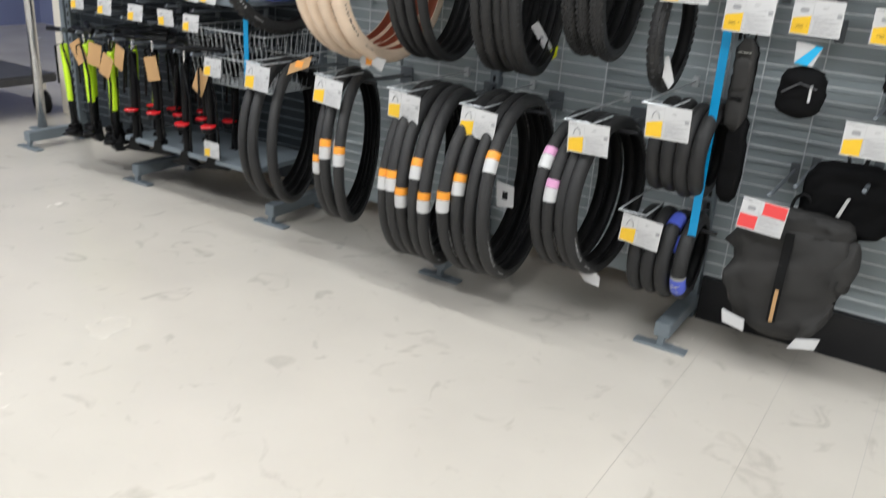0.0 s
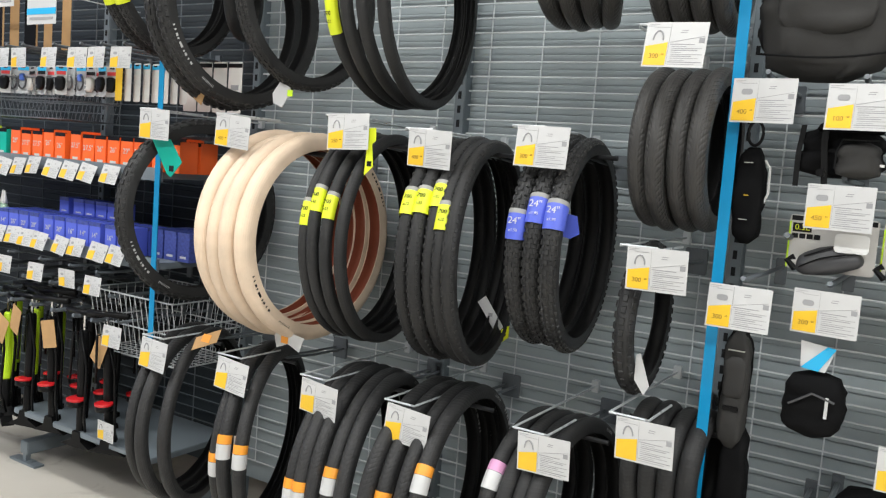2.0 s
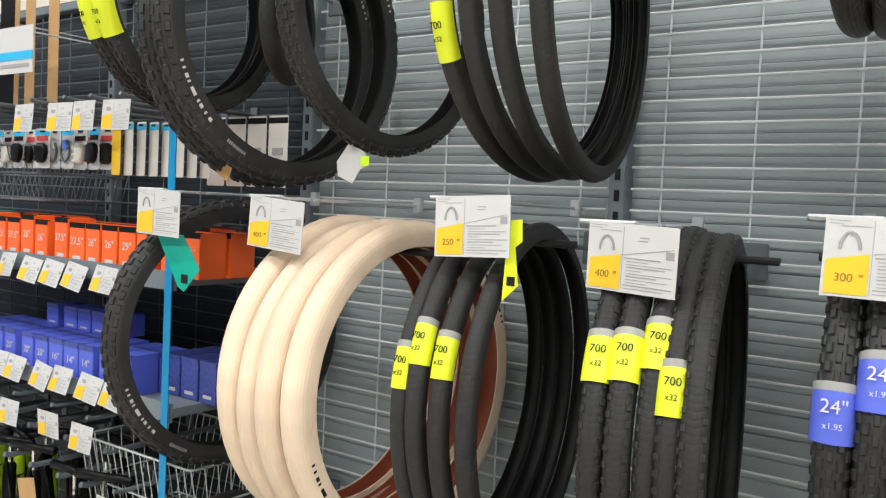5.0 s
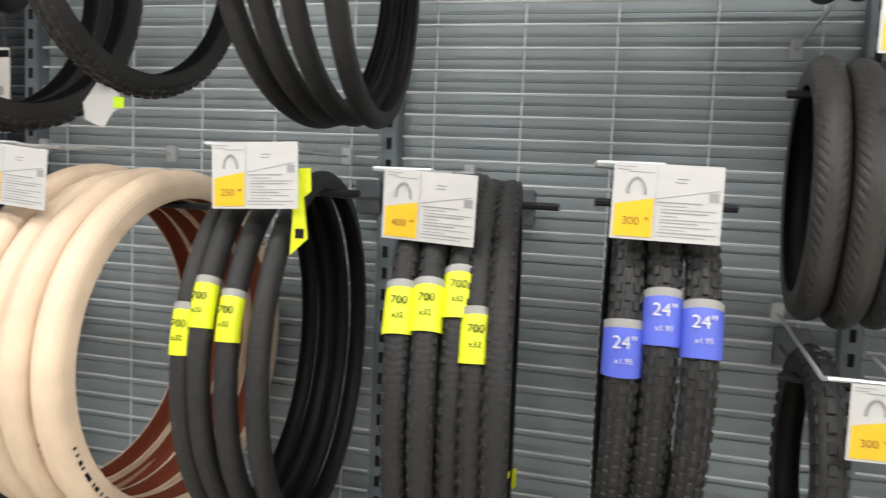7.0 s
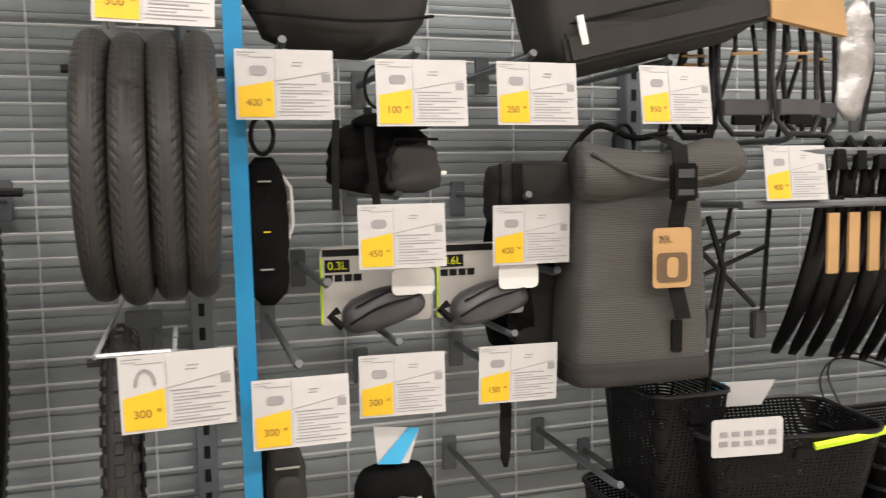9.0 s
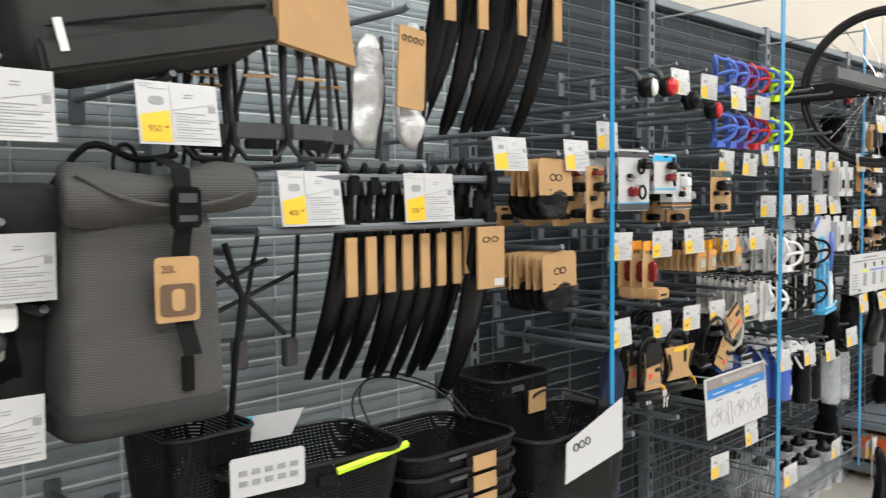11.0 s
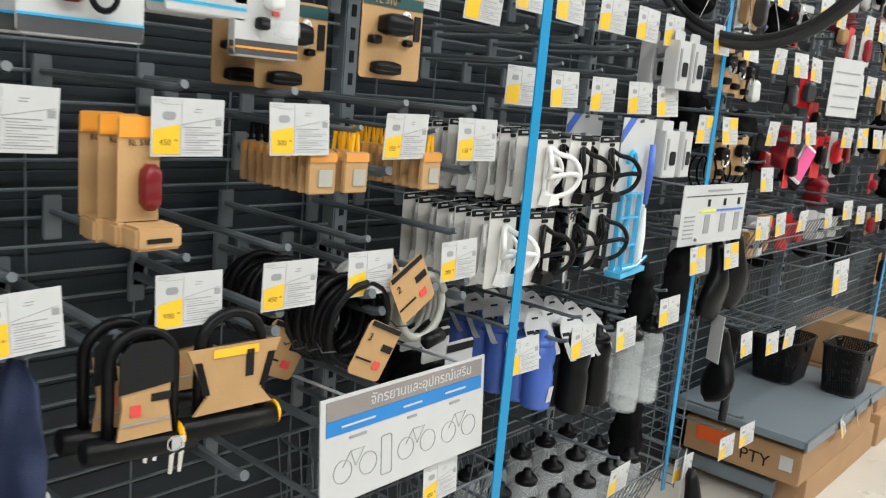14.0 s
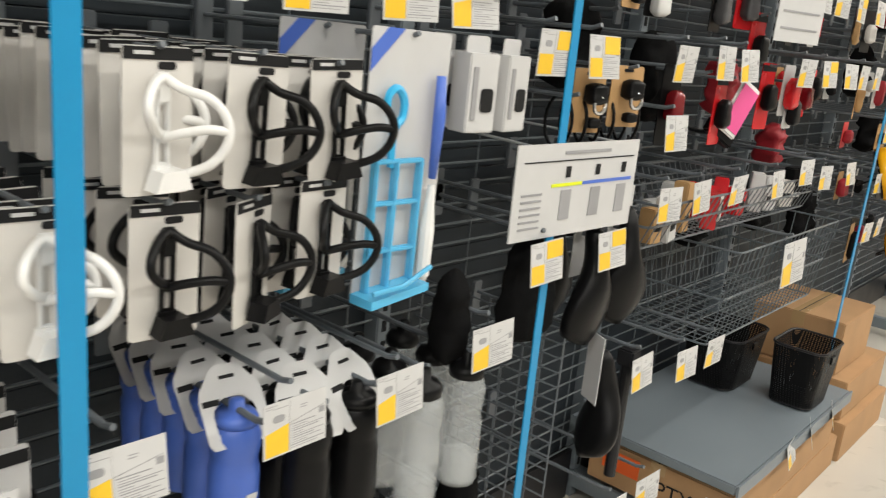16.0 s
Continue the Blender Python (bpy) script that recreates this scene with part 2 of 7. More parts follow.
def pillow(bm, w, d, h, nx=10, nz=10, soft=4.0, jitter=0.0, top=1.0, bot=1.0, seed=0):
    """A stuffed shape: a rounded box with bulging faces, w by d by h, base at z 0."""
    rnd = random.Random(seed)
    rings = []
    for k in range(nz + 1):
        u = -1 + 2 * k / nz
        s = max(0.02, (1 - abs(u) ** soft)) ** (1 / soft)
        tap = bot + (top - bot) * (k / nz)
        ring = []
        n = nx * 4
        for j in range(n):
            t = 2 * math.pi * j / n
            c, q = math.cos(t), math.sin(t)
            e = 2 / soft
            x = math.copysign(abs(c) ** e, c) * w / 2 * s * tap
            y = math.copysign(abs(q) ** e, q) * d / 2 * s * (0.55 + 0.45 * tap)
            wob = jitter * noise.noise(Vector((x * 18 + seed, y * 18, k * 0.6)))
            ring.append(bm.verts.new((x + wob, y + wob * 1.5, h * (0.5 + u / 2))))
        rings.append(ring)
    for A, B in zip(rings, rings[1:]):
        n = len(A)
        for j in range(n):
            bm.faces.new((A[j], A[(j + 1) % n], B[(j + 1) % n], B[j]))
    bm.faces.new(rings[0][::-1])
    bm.faces.new(rings[-1])
    return bm


def text(body, size, mat, parent, m, label=""):
    cu = bpy.data.curves.new("print", "FONT")
    cu.body, cu.size, cu.align_x, cu.align_y, cu.extrude = body, size, "CENTER", "CENTER", 0.0003
    cu.materials.append(mat)
    ob = new("print", cu)
    ob.parent = parent
    ob.matrix_basis = m
    if label:
        ob["label"] = label
    return ob



# ---- the setting ----
tagged(part("floor", box(bmn(), -9, 22, -7, 3, -0.1, 0.0), floor_mat), "pale beige vinyl shop floor with scuffs", "floor", kind="structure")
bm = bmn()
for k in range(0, 6):
    x = 0.137 + k * 0.3085
    box(bm, x - 0.0007, x + 0.0007, -7, 0.3, 0.0002, 0.0008)
tagged(part("floor_joint", bm, joint_mat), "thin dark joints between floor sheets", "floor joint", kind="structure")
tagged(part("wall_north", box(bmn(), -4.7, 22, 0.35, 0.5, 0, 5.2), cream_wall), "plain cream painted shop wall", "wall", kind="structure")
tagged(part("wall_east", box(bmn(), 22, 22.15, -7, 0.5, 0, 5.2), cream_wall), "plain cream painted end wall", "wall", kind="structure")
tagged(part("wall_west", box(bmn(), -9.15, -9, -7, 3, 0, 5.2), blue_wall), "plain blue-grey painted end wall", "wall", kind="structure")
# added wall, never in view: closes the room and dims the bounced light
tagged(part("wall_south", box(bmn(), -9.15, 22.15, -7.15, -7, 0, 5.2), shop_grey), "unseen plain grey wall added across the aisle to cut bounce", "wall", kind="structure")
tagged(part("wall_back", box(bmn(), -9.15, -4.7, 3, 3.15, 0, 5.2), blue_wall), "blue-grey painted wall of the back corner", "wall", kind="structure")
tagged(part("wall_corner", box(bmn(), -4.85, -4.7, 0.5, 3, 0, 5.2), blue_wall), "blue-grey painted return wall", "wall", kind="structure")
tagged(part("ceiling", box(bmn(), -9.15, 22.15, -7.15, 3.15, 5.2, 5.3), ceiling_paint), "pale shop ceiling", "ceiling", kind="structure")


def ceiling_light(x, y, length=2.4):
    t = thing("ceiling_light", pose(x, y, 4.5), "long white batten light hung from the ceiling", "light", "batten lights")
    part("housing", box(bmn(), -length / 2, length / 2, -0.09, 0.09, 0.03, 0.1, 0.01), white_plastic, t)
    part("diffuser", box(bmn(), -length / 2 + 0.02, length / 2 - 0.02, -0.07, 0.07, 0.0, 0.028), glow_white, t, "glowing diffuser")
    for s in (-1, 1):
        part("hanger", tube(bmn(), [(s * length * 0.4, 0, 0.1), (s * length * 0.4, 0, 0.7)], 0.004, 6), wire_white, t)
    la = bpy.data.lights.new("batten_lamp", "AREA")
    la.shape, la.size, la.size_y, la.energy, la.color = "RECTANGLE", length, 0.2, LAMP_POWER * (0.75 if y > -3 else 1.45), (0.985, 0.98, 0.945)
    lo = new("batten_lamp", la)
    lo.parent = t
    lo.matrix_basis = pose(0, 0, -0.03)
    return t


for i in range(-2, 6):
    for y in (-2.1, -4.7):
        ceiling_light(i * 3.4 + 0.6, y)

# ---- shelving: bays one metre wide along the wall ----
TOP = 2.36
H_WIRE = part("wire", tube(bmn(), [(0.03, 0, 0), (0.97, 0, 0)], 0.0031, 6), wire_paint)
V_WIRE = part("wire", tube(bmn(), [(0, 0, 0.2), (0, 0, 2.32)], 0.0025, 6), wire_paint)
h_wire_mesh, v_wire_mesh = H_WIRE.data, V_WIRE.data
# darkened wire copies for bays whose shade is painted in
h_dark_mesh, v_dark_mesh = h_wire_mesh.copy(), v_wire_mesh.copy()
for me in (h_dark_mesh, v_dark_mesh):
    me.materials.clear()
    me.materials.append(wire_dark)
for o in (H_WIRE, V_WIRE):
    bpy.data.objects.remove(o)

bm = bmn()
box(bm, -0.021, 0.021, -0.012, 0.06, 0.0, TOP + 0.01, 0.003)
upright_mesh_ob = part("upright", bm, steel)
bm = bmn()
for k in range(44):
    z = 0.12 + k * 0.05
    box(bm, -0.006, 0.006, -0.0145, -0.0122, z, z + 0.026)
slots_ob = part("slot", bm, slot_dark)
bm = bmn()
box(bm, -0.03, 0.03, -0.46, 0.0, 0.045, 0.105, 0.004)
for s in (-1, 1):
    box(bm, s * 0.07 - 0.03 if s > 0 else -0.1, 0.1 if s > 0 else -0.04, -0.47, -0.41, 0.0, 0.01)
box(bm, -0.045, 0.045, -0.47, -0.41, 0.0, 0.012)
box(bm, -0.012, 0.012, -0.455, -0.425, 0.012, 0.05)
foot_ob = part("foot", bm, steel)
protos = {"upright": upright_mesh_ob.data, "slot": slots_ob.data, "foot": foot_ob.data}
for o in (upright_mesh_ob, slots_ob, foot_ob):
    bpy.data.objects.remove(o)


def child(name, mesh, parent, m=None):
    o = new(name, mesh)
    o.parent = parent
    if m is not None:
        o.matrix_basis = m
    return o


def bay(x, fine):
    t = thing("shelving_bay", pose(x, 0, 0), "grey steel shelving bay with a wire grid back", "shelving", "shelving bays")
    bm = bmn()
    z = 0.18
    prof = []
    while z < TOP:
        prof += [(0.03, z), (0.0305, z + 0.024), (0.03, z + 0.046), (0.0316, z + 0.048)]
        z += 0.05
    A = [bm.verts.new((0.02, y, q)) for y, q in prof]
    B = [bm.verts.new((0.98, y, q)) for y, q in prof]
    for i in range(len(prof) - 1):
        bm.faces.new((A[i], B[i], B[i + 1], A[i + 1]))
    box(bm, 0.02, 0.98, 0.04, 0.06, 0.1, TOP)
    # bays past these limits take the panel colour with shade painted in
    part("back_panel", bm, panel_shaded if x > 1.5 or x < -2.5 else panel_paint, t)
    part("top_rail", box(bmn(), 0.029, 0.971, -0.01, 0.06, TOP - 0.03, TOP, 0.003), steel, t)
    if x >= 0:
        part("kick_plate", box(bmn(), 0.03, 0.97, 0.0, 0.05, 0.0, 0.18), black_steel, t)
    child("upright", protos["upright"], t)
    child("slot", protos["slot"], t)["kind"] = "stuff"
    child("foot", protos["foot"], t, Matrix.Diagonal((1.0, 0.8 if x < 2 else 1.0, 1.0, 1.0)))
    rows = [0.2 + 0.05 * i for i in range(43)]
    cols = [0.1, 0.3, 0.5, 0.7, 0.9]
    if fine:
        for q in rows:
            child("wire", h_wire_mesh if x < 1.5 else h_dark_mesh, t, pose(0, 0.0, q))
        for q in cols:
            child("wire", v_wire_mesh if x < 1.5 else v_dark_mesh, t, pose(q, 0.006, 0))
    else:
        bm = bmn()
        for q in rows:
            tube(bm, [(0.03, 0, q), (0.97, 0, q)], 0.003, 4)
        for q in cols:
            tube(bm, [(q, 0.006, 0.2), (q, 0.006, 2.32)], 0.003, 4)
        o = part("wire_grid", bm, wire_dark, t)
        o["kind"] = "stuff"
    return t


for k in range(-4, 13):
    bay(float(k), -2 <= k <= 4)
end = thing("end_upright", pose(-4.03, 0, 0), "grey steel upright closing the row of shelving", "shelving")
child("upright", protos["upright"], end, pose(-0.03, 0.0, 0))


def blue_strip(x, z0, z1, y=-0.46, lean=0.0, w=0.014):
    ob = part("divider_strip", box(bmn(), -w, w, -0.0015, 0.0015, z0, z1), strip_blue)
    ob.matrix_basis = pose(x, y, 0, 0, lean, 0)
    a = part("strip_arm", tube(bmn(), [(0, 0.0, z1 - 0.02), (0, -y, z1 - 0.02)], 0.004, 6), wire_white, ob)
    return tagged(ob, "bright blue flat plastic divider strip hanging before the shelving", "divider strip", "blue strips")


blue_strip(-2.04, 0.71, 2.3)
blue_strip(0.072, 0.5, 2.3, lean=-0.5)
blue_strip(2.042, 0.4, 2.3, y=-0.485, w=0.009)
blue_strip(3.06, 0.4, 2.3, y=-0.495)
blue_strip(3.965, 0.4, 2.3, y=-0.46, lean=-0.7, w=0.011)
blue_strip(6.04, 0.35, 2.3)
blue_strip(7.02, 0.5, 2.3)
blue_strip(8.6, 0.4, 2.3)


# ---- price labels ----
price_ink = material("faded_price_ink", (0.26, 0.15, 0.02), 0.6, spread=0.05)
W_LAB, H_LAB = 0.146, 0.105


def price_label(price, name="price_label", sale=False, arch=True):
    t = thing(name, pose(0, 0, -5), "white price card with a yellow corner in a clear sleeve", "price label", "price labels")
    part("card", box(bmn(), 0, W_LAB, -0.0008, 0.0008, -H_LAB, 0), white_card, t)
    bm = bmn()
    if sale:
        slab(bm, [(0.07, -0.003), (W_LAB - 0.003, -0.003), (W_LAB - 0.003, -0.045), (0.07, -0.045)], -0.0018, -0.001)
        slab(bm, [(0.003, -0.055), (0.06, -0.055), (0.06, -0.1), (0.003, -0.1)], -0.0018, -0.001)
        part("price_patch", bm, yellow_print if sale == "yellow" else red_print, t, "two printed colour corners")
    else:
        slab(bm, [(0.004, -0.057), (0.056, -0.047), (0.056, -H_LAB + 0.004), (0.004, -H_LAB + 0.004)][::-1], -0.0018, -0.001)
        part("price_patch", bm, yellow_print, t, "yellow printed corner")
    bm = bmn()
    for k, (a, b) in enumerate(((0.062, 0.12), (0.066, 0.1), (0.066, 0.138), (0.066, 0.128), (0.066, 0.09), (0.066, 0.14), (0.066, 0.115), (0.066, 0.132), (0.066, 0.1), (0.062, 0.14), (0.062, 0.125))):
        z = -0.052 - 0.0046 * k
        box(bm, a, b, -0.0014, -0.0009, z - 0.0006, z + (0.0005 if k % 3 else 0.0012))
    for z, a, b in ((-0.005, 0.004, 0.03), (-0.009, 0.004, 0.022), (-0.012, 0.02, 0.055)):
        box(bm, a, b, -0.0014, -0.0009, z - 0.0005, z + 0.0004)
    box(bm, 0.0585, 0.059, -0.0014, -0.0009, -0.101, -0.004)
    slab(bm, [(0.06, -0.047), (0.14, -0.032), (0.14, -0.033), (0.06, -0.048)], -0.0014, -0.0009)
    box(bm, 0.085, 0.1, -0.0014, -0.0009, -0.02, -0.0185)
    box(bm, 0.083, 0.098, -0.0014, -0.0009, -0.025, -0.0235)
    box(bm, 0.128, 0.141, -0.0014, -0.0009, -0.048, -0.036)
    part("small_print", bm, grey_ink, t, "small grey print")
    bm = bmn()
    if not arch:
        slab(bm, round_rect(0.026, 0.014, 0.006, 3, 0.034, -0.032), -0.0016, -0.001)
    else:
        tube(bm, [(0.02 + 0.012 - 0.012 * math.cos(a), -0.001, -0.042 + 0.022 * math.sin(a)) for a in [math.pi * i / 8 for i in range(9)]], 0.0022, 5)
    part("picture", bm, grey_ink, t, "small printed product picture")
    if price:
        text(price, 0.0155, price_ink, t, pose(0.027, -0.0021, -0.08, 90, 0, 0))
        text("00", 0.006, price_ink, t, pose(0.048, -0.0021, -0.076, 90, 0, 0))
    return t


LABELS = {}
rnd = random.Random(5)


def label_at(x, y, z, price="", yaw=None, tilt=None, roll=None, scale=1.0, sale=False, arch=True):
    """Top left corner of the card at x, y, z; a thin wire carries it from behind."""
    key = (price, sale, arch)
    if key not in LABELS:
        LABELS[key] = price_label(price, sale=sale, arch=arch)
    m = pose(x, y, z, (rnd.uniform(-8, 4) if tilt is None else tilt), rnd.uniform(-2.5, 2.5) if roll is None else roll, rnd.uniform(-4, 4) if yaw is None else yaw)
    m = m @ Matrix.Scale(scale, 4)
    return copy_thing_scaled(LABELS[key], m)


def copy_thing_scaled(ob, m):
    c = copy_thing(ob, m)
    c.matrix_basis = m
    return c


def label_hook(x, z, y1=-0.58, y0=-0.02, w=0.1):
    """A pale wire loop that runs out from the grid and carries a card."""
    t = thing("label_wire", pose(x, 0, z), "pale bent wire label carrier clipped on the grid", "label carrier", "label carriers")
    part("wire", tube(bmn(), [(0, y0, 0), (0, y1 + 0.012, 0), (0.004, y1, 0.004), (w - 0.004, y1, 0.004), (w, y1 + 0.012, 0), (w, y1 + 0.2, 0)], 0.0034, 6), wire_white, t)
    part("clip", box(bmn(), -0.012, 0.012, y0 - 0.004, y0 + 0.015, -0.02, 0.02, 0.002), wire_white, t)
    return t


# ---- tyres ----
def tyre_casing(bm, R, w, n=72, inner=False):
    """Horseshoe section spun about x, open to the hub."""
    uv = bm.loops.layers.uv.new("UVMap")
    r = w / 2
    a0 = 188
    prof = []
    k = 12
    for i in range(k + 1):
        a = radians(-a0 / 2 + a0 * i / k)
        rr = r * (0.86 if inner else 1.0)
        prof.append((R - r + rr * math.cos(a), rr * math.sin(a), rr * a))
    rr = r * (0.86 if inner else 1.0)
    a = radians(a0 / 2)
    low = R - w * 0.92
    lip = 0.8 if inner else 0.94
    low += 0.002 if inner else 0
    prof = [(low, -r * lip, -r * 3.2)] + prof + [(low, r * lip, r * 3.2)]
    rings = []
    for j in range(n):
        t = 2 * math.pi * j / n
        rings.append([bm.verts.new((x, q * math.cos(t), q * math.sin(t))) for q, x, v in prof])
    for j in range(n):
        A, B = rings[j], rings[(j + 1) % n]
        for i in range(len(prof) - 1):
            f = bm.faces.new((A[i], B[i], B[i + 1], A[i + 1]))
            f.smooth = True
            for lp, (jj, ii) in zip(f.loops, ((j, i), (j + 1, i), (j + 1, i + 1), (j, i + 1))):
                lp[uv].uv = (2 * math.pi * jj / n * R, prof[ii][2])
    return bm


def knobs(bm, R, w, count, rows=3, spread=58):
    r = w / 2
    for j in range(count):
        for i in range(rows):
            t = 2 * math.pi * (j + 0.5 * (i % 2)) / count
            a = radians(-spread + 2 * spread * i / max(1, rows - 1))
            q, x = R - r + r * math.cos(a), r * math.sin(a)
            c = Vector((x, q * math.cos(t), q * math.sin(t)))
            out = Vector((math.sin(a), math.cos(a) * math.cos(t), math.cos(a) * math.sin(t)))
            tan = Vector((0, -math.sin(t), math.cos(t)))
            sid = out.cross(tan)
            L, S, hh = math.pi * R / count * (0.62 if rows > 2 else 0.42), w / max(rows, 3) * (0.42 if rows > 2 else 0.3), 0.0035 if rows > 2 else 0.0026
            vs = []
            for o, k in ((0, 1.0), (hh, 0.8)):
                vs.append([bm.verts.new(c + out * o + tan * (L * k * u) + sid * (S * k * v)) for u, v in ((-1, -1), (1, -1), (1, 1), (-1, 1))])
            bm.faces.new(vs[1])
            for e in range(4):
                bm.faces.new((vs[0][e], vs[0][(e + 1) % 4], vs[1][(e + 1) % 4], vs[1][e]))
    return bm


def sleeve(bm, R, w, ang, length, off=0.003):
    """A paper band folded over the tread, centred at an angle in degrees (0 faces the aisle, 90 up)."""
    r = w / 2
    n = 6
    half = length / R / 2
    rings = []
    for j in range(n + 1):
        t = math.pi - radians(ang) - half + 2 * half * j / n
        ring = []
        for i in range(11):
            a = radians(-105 + 210 * i / 10)
            q, x = R - r + (r + off) * math.cos(a), (r + off) * math.sin(a)
            ring.append(bm.verts.new((x, q * math.cos(t), q * math.sin(t))))
        rings.append(ring)
    for A, B in zip(rings, rings[1:]):
        for i in range(10):
            f = bm.faces.new((A[i], B[i], B[i + 1], A[i + 1]))
            f.smooth = True
    return bm


TYRES = {}


def tyre(kind, x, z_top, yaw=0.0, y=-0.385, lean=0.0, spin=0.0, bands=()):
    R, w, mat, lining, knob, label = KINDS[kind]
    if kind not in TYRES:
        bm = tyre_casing(bmn(), R, w)
        a = part("casing", bm, mat)
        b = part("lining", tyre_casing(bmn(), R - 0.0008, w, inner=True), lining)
        k = part("tread", knobs(bmn(), R, w, *knob), rubber) if knob else None
        bd = []
        bm = bmn()
        for s in (-1, 1):
            tube(bm, [(s * w * 0.44, (R - w * 0.92) * math.cos(t), (R - w * 0.92) * math.sin(t)) for t in [2 * math.pi * j / 64 for j in range(64)]], w * 0.028, 5, True)
        d = part("bead", bm, lining if kind != "cream" else mat, smooth=True)
        e = None
        if kind in ("cream", "mountain", "trekking", "junior"):
            bm = bmn()
            r = w / 2
            for a0, span in ((200, 26), (235, 10), (20, 26), (55, 10)):
                for s in (-1, 1):
                    prev = None
                    for i in range(31):
                        t = radians(a0 + span * i / 30)
                        ring = [bm.verts.new((s * (r + 0.0007), q * math.cos(t), q * math.sin(t))) for q in (R - r - 0.004, R - r + 0.004)]
                        if prev and (i % 3 == 1 or (i % 7 < 2 and span > 15)):
                            bm.faces.new((prev[0], prev[1], ring[1], ring[0]))
                        prev = ring
            e = part("sidewall_print", bm, ink if kind == "cream" else white_card)
        TYRES[kind] = [(o.name.split(".")[0], o.data) for o in (a, b, k, d, e) if o]
        for o in (a, b, k, d, e):
            if o:
                bpy.data.objects.remove(o)
    t = thing("bicycle_tyre", pose(x, y, z_top - R, spin, lean, yaw), label, "tyre", kind.replace("_", " ") + " tyres")
    for nm, me in TYRES[kind]:
        o = child(nm, me, t)
        if nm in ("sidewall_print", "tread"):
            o["kind"] = "stuff"
    for ang, ln, mt in bands:
        off = 0.005 if knob else 0.002
        pb = part("paper_band", sleeve(bmn(), R, w * 1.04, ang + 9, ln, off), mt, t, "printed paper band round the tread")
        if mt in (orange_tag, pink_tag):
            part("white_band", sleeve(bmn(), R, w * 1.04, ang + 9 - math.degrees(0.041 / R), 0.05, off), white_card, t, "white end of the paper band")
        elif ang < 50:
            a = ang + 9
            q = R + off + 0.003
            up = 0.2 * ln
            for body, size, dz, mm in (((('24"', 0.026, 0.012, white_card), ("x1.95", 0.011, -0.012, white_card)) if mt is blue_tag else (("700", 0.017, 0.012, ink), ("x32", 0.012, -0.01, ink)))):
                b = radians(a) + dz / R
                text(body, min(size, w * 0.55), mm, pb, pose(0, -q * math.cos(b), q * math.sin(b), 90 - math.degrees(b), 0, 0))
            part("band_end", sleeve(bmn(), R, w * 1.05, ang + 9 + math.degrees(ln * 0.56 / R), 0.012, off), band_grey, t, "grey end of the paper band")
    return t


KINDS = {
    "cream": (0.355, 0.06, cream_rubber, brown_lining, None, "cream rubber bicycle tyre with red-brown lining hung on a bar"),
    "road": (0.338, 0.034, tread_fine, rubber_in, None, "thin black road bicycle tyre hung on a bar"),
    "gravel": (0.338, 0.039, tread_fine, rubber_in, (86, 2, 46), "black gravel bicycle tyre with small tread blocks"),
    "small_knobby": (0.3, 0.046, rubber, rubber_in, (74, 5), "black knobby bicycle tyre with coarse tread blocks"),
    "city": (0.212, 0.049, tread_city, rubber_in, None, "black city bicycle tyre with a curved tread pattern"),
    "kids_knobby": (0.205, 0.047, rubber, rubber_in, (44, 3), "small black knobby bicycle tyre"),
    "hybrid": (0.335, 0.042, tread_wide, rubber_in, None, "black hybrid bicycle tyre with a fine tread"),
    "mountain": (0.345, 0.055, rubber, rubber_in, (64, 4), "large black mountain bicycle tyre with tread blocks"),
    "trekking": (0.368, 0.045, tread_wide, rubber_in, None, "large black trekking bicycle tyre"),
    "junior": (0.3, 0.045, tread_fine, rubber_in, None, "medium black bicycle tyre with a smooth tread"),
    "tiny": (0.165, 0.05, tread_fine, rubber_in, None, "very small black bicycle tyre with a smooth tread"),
}


def tyre_bar(x0, x1, z, y=-0.385, label_x=None, lz=None):
    """A black bar along the wall on two arms; tyres hang over it."""
    t = thing("tyre_bar", pose(0, 0, 0), "black display bar on grey arms fixed to the grid", "display hook", "tyre bars")
    part("bar", tube(bmn(), [(x0, y, z), (x1, y, z)], 0.007, 8), black_steel, t)
    xm = (x0 + x1) / 2
    for s in (-0.02, 0.02):
        part("arm", tube(bmn(), [(xm + s, -0.005, z - 0.02), (xm + s, y * 0.5, z - 0.015), (xm + s, y, z)], 0.005, 6), hook_steel, t)
    part("bracket", box(bmn(), xm - 0.035, xm + 0.035, -0.012, -0.003, z - 0.06, z + 0.02, 0.003), hook_steel, t)
    return t


def stack(kind, xs, z_top, yaws=None, y=-0.385, bands=None, seed=1, bar=True):
    r = random.Random(seed)
    R, w = KINDS[kind][0], KINDS[kind][1]
    for i, x in enumerate(xs):
        tyre(kind, x, z_top + r.uniform(-0.006, 0.006), (yaws[i] if yaws else r.uniform(-3, 3)), y + r.uniform(-0.01, 0.01), r.uniform(-1, 1), 0.0, bands[i] if bands else ())
    if bar:
        tyre_bar(min(xs) - 0.05, max(xs) + 0.08, z_top - w * 1.02 - 0.008, y)


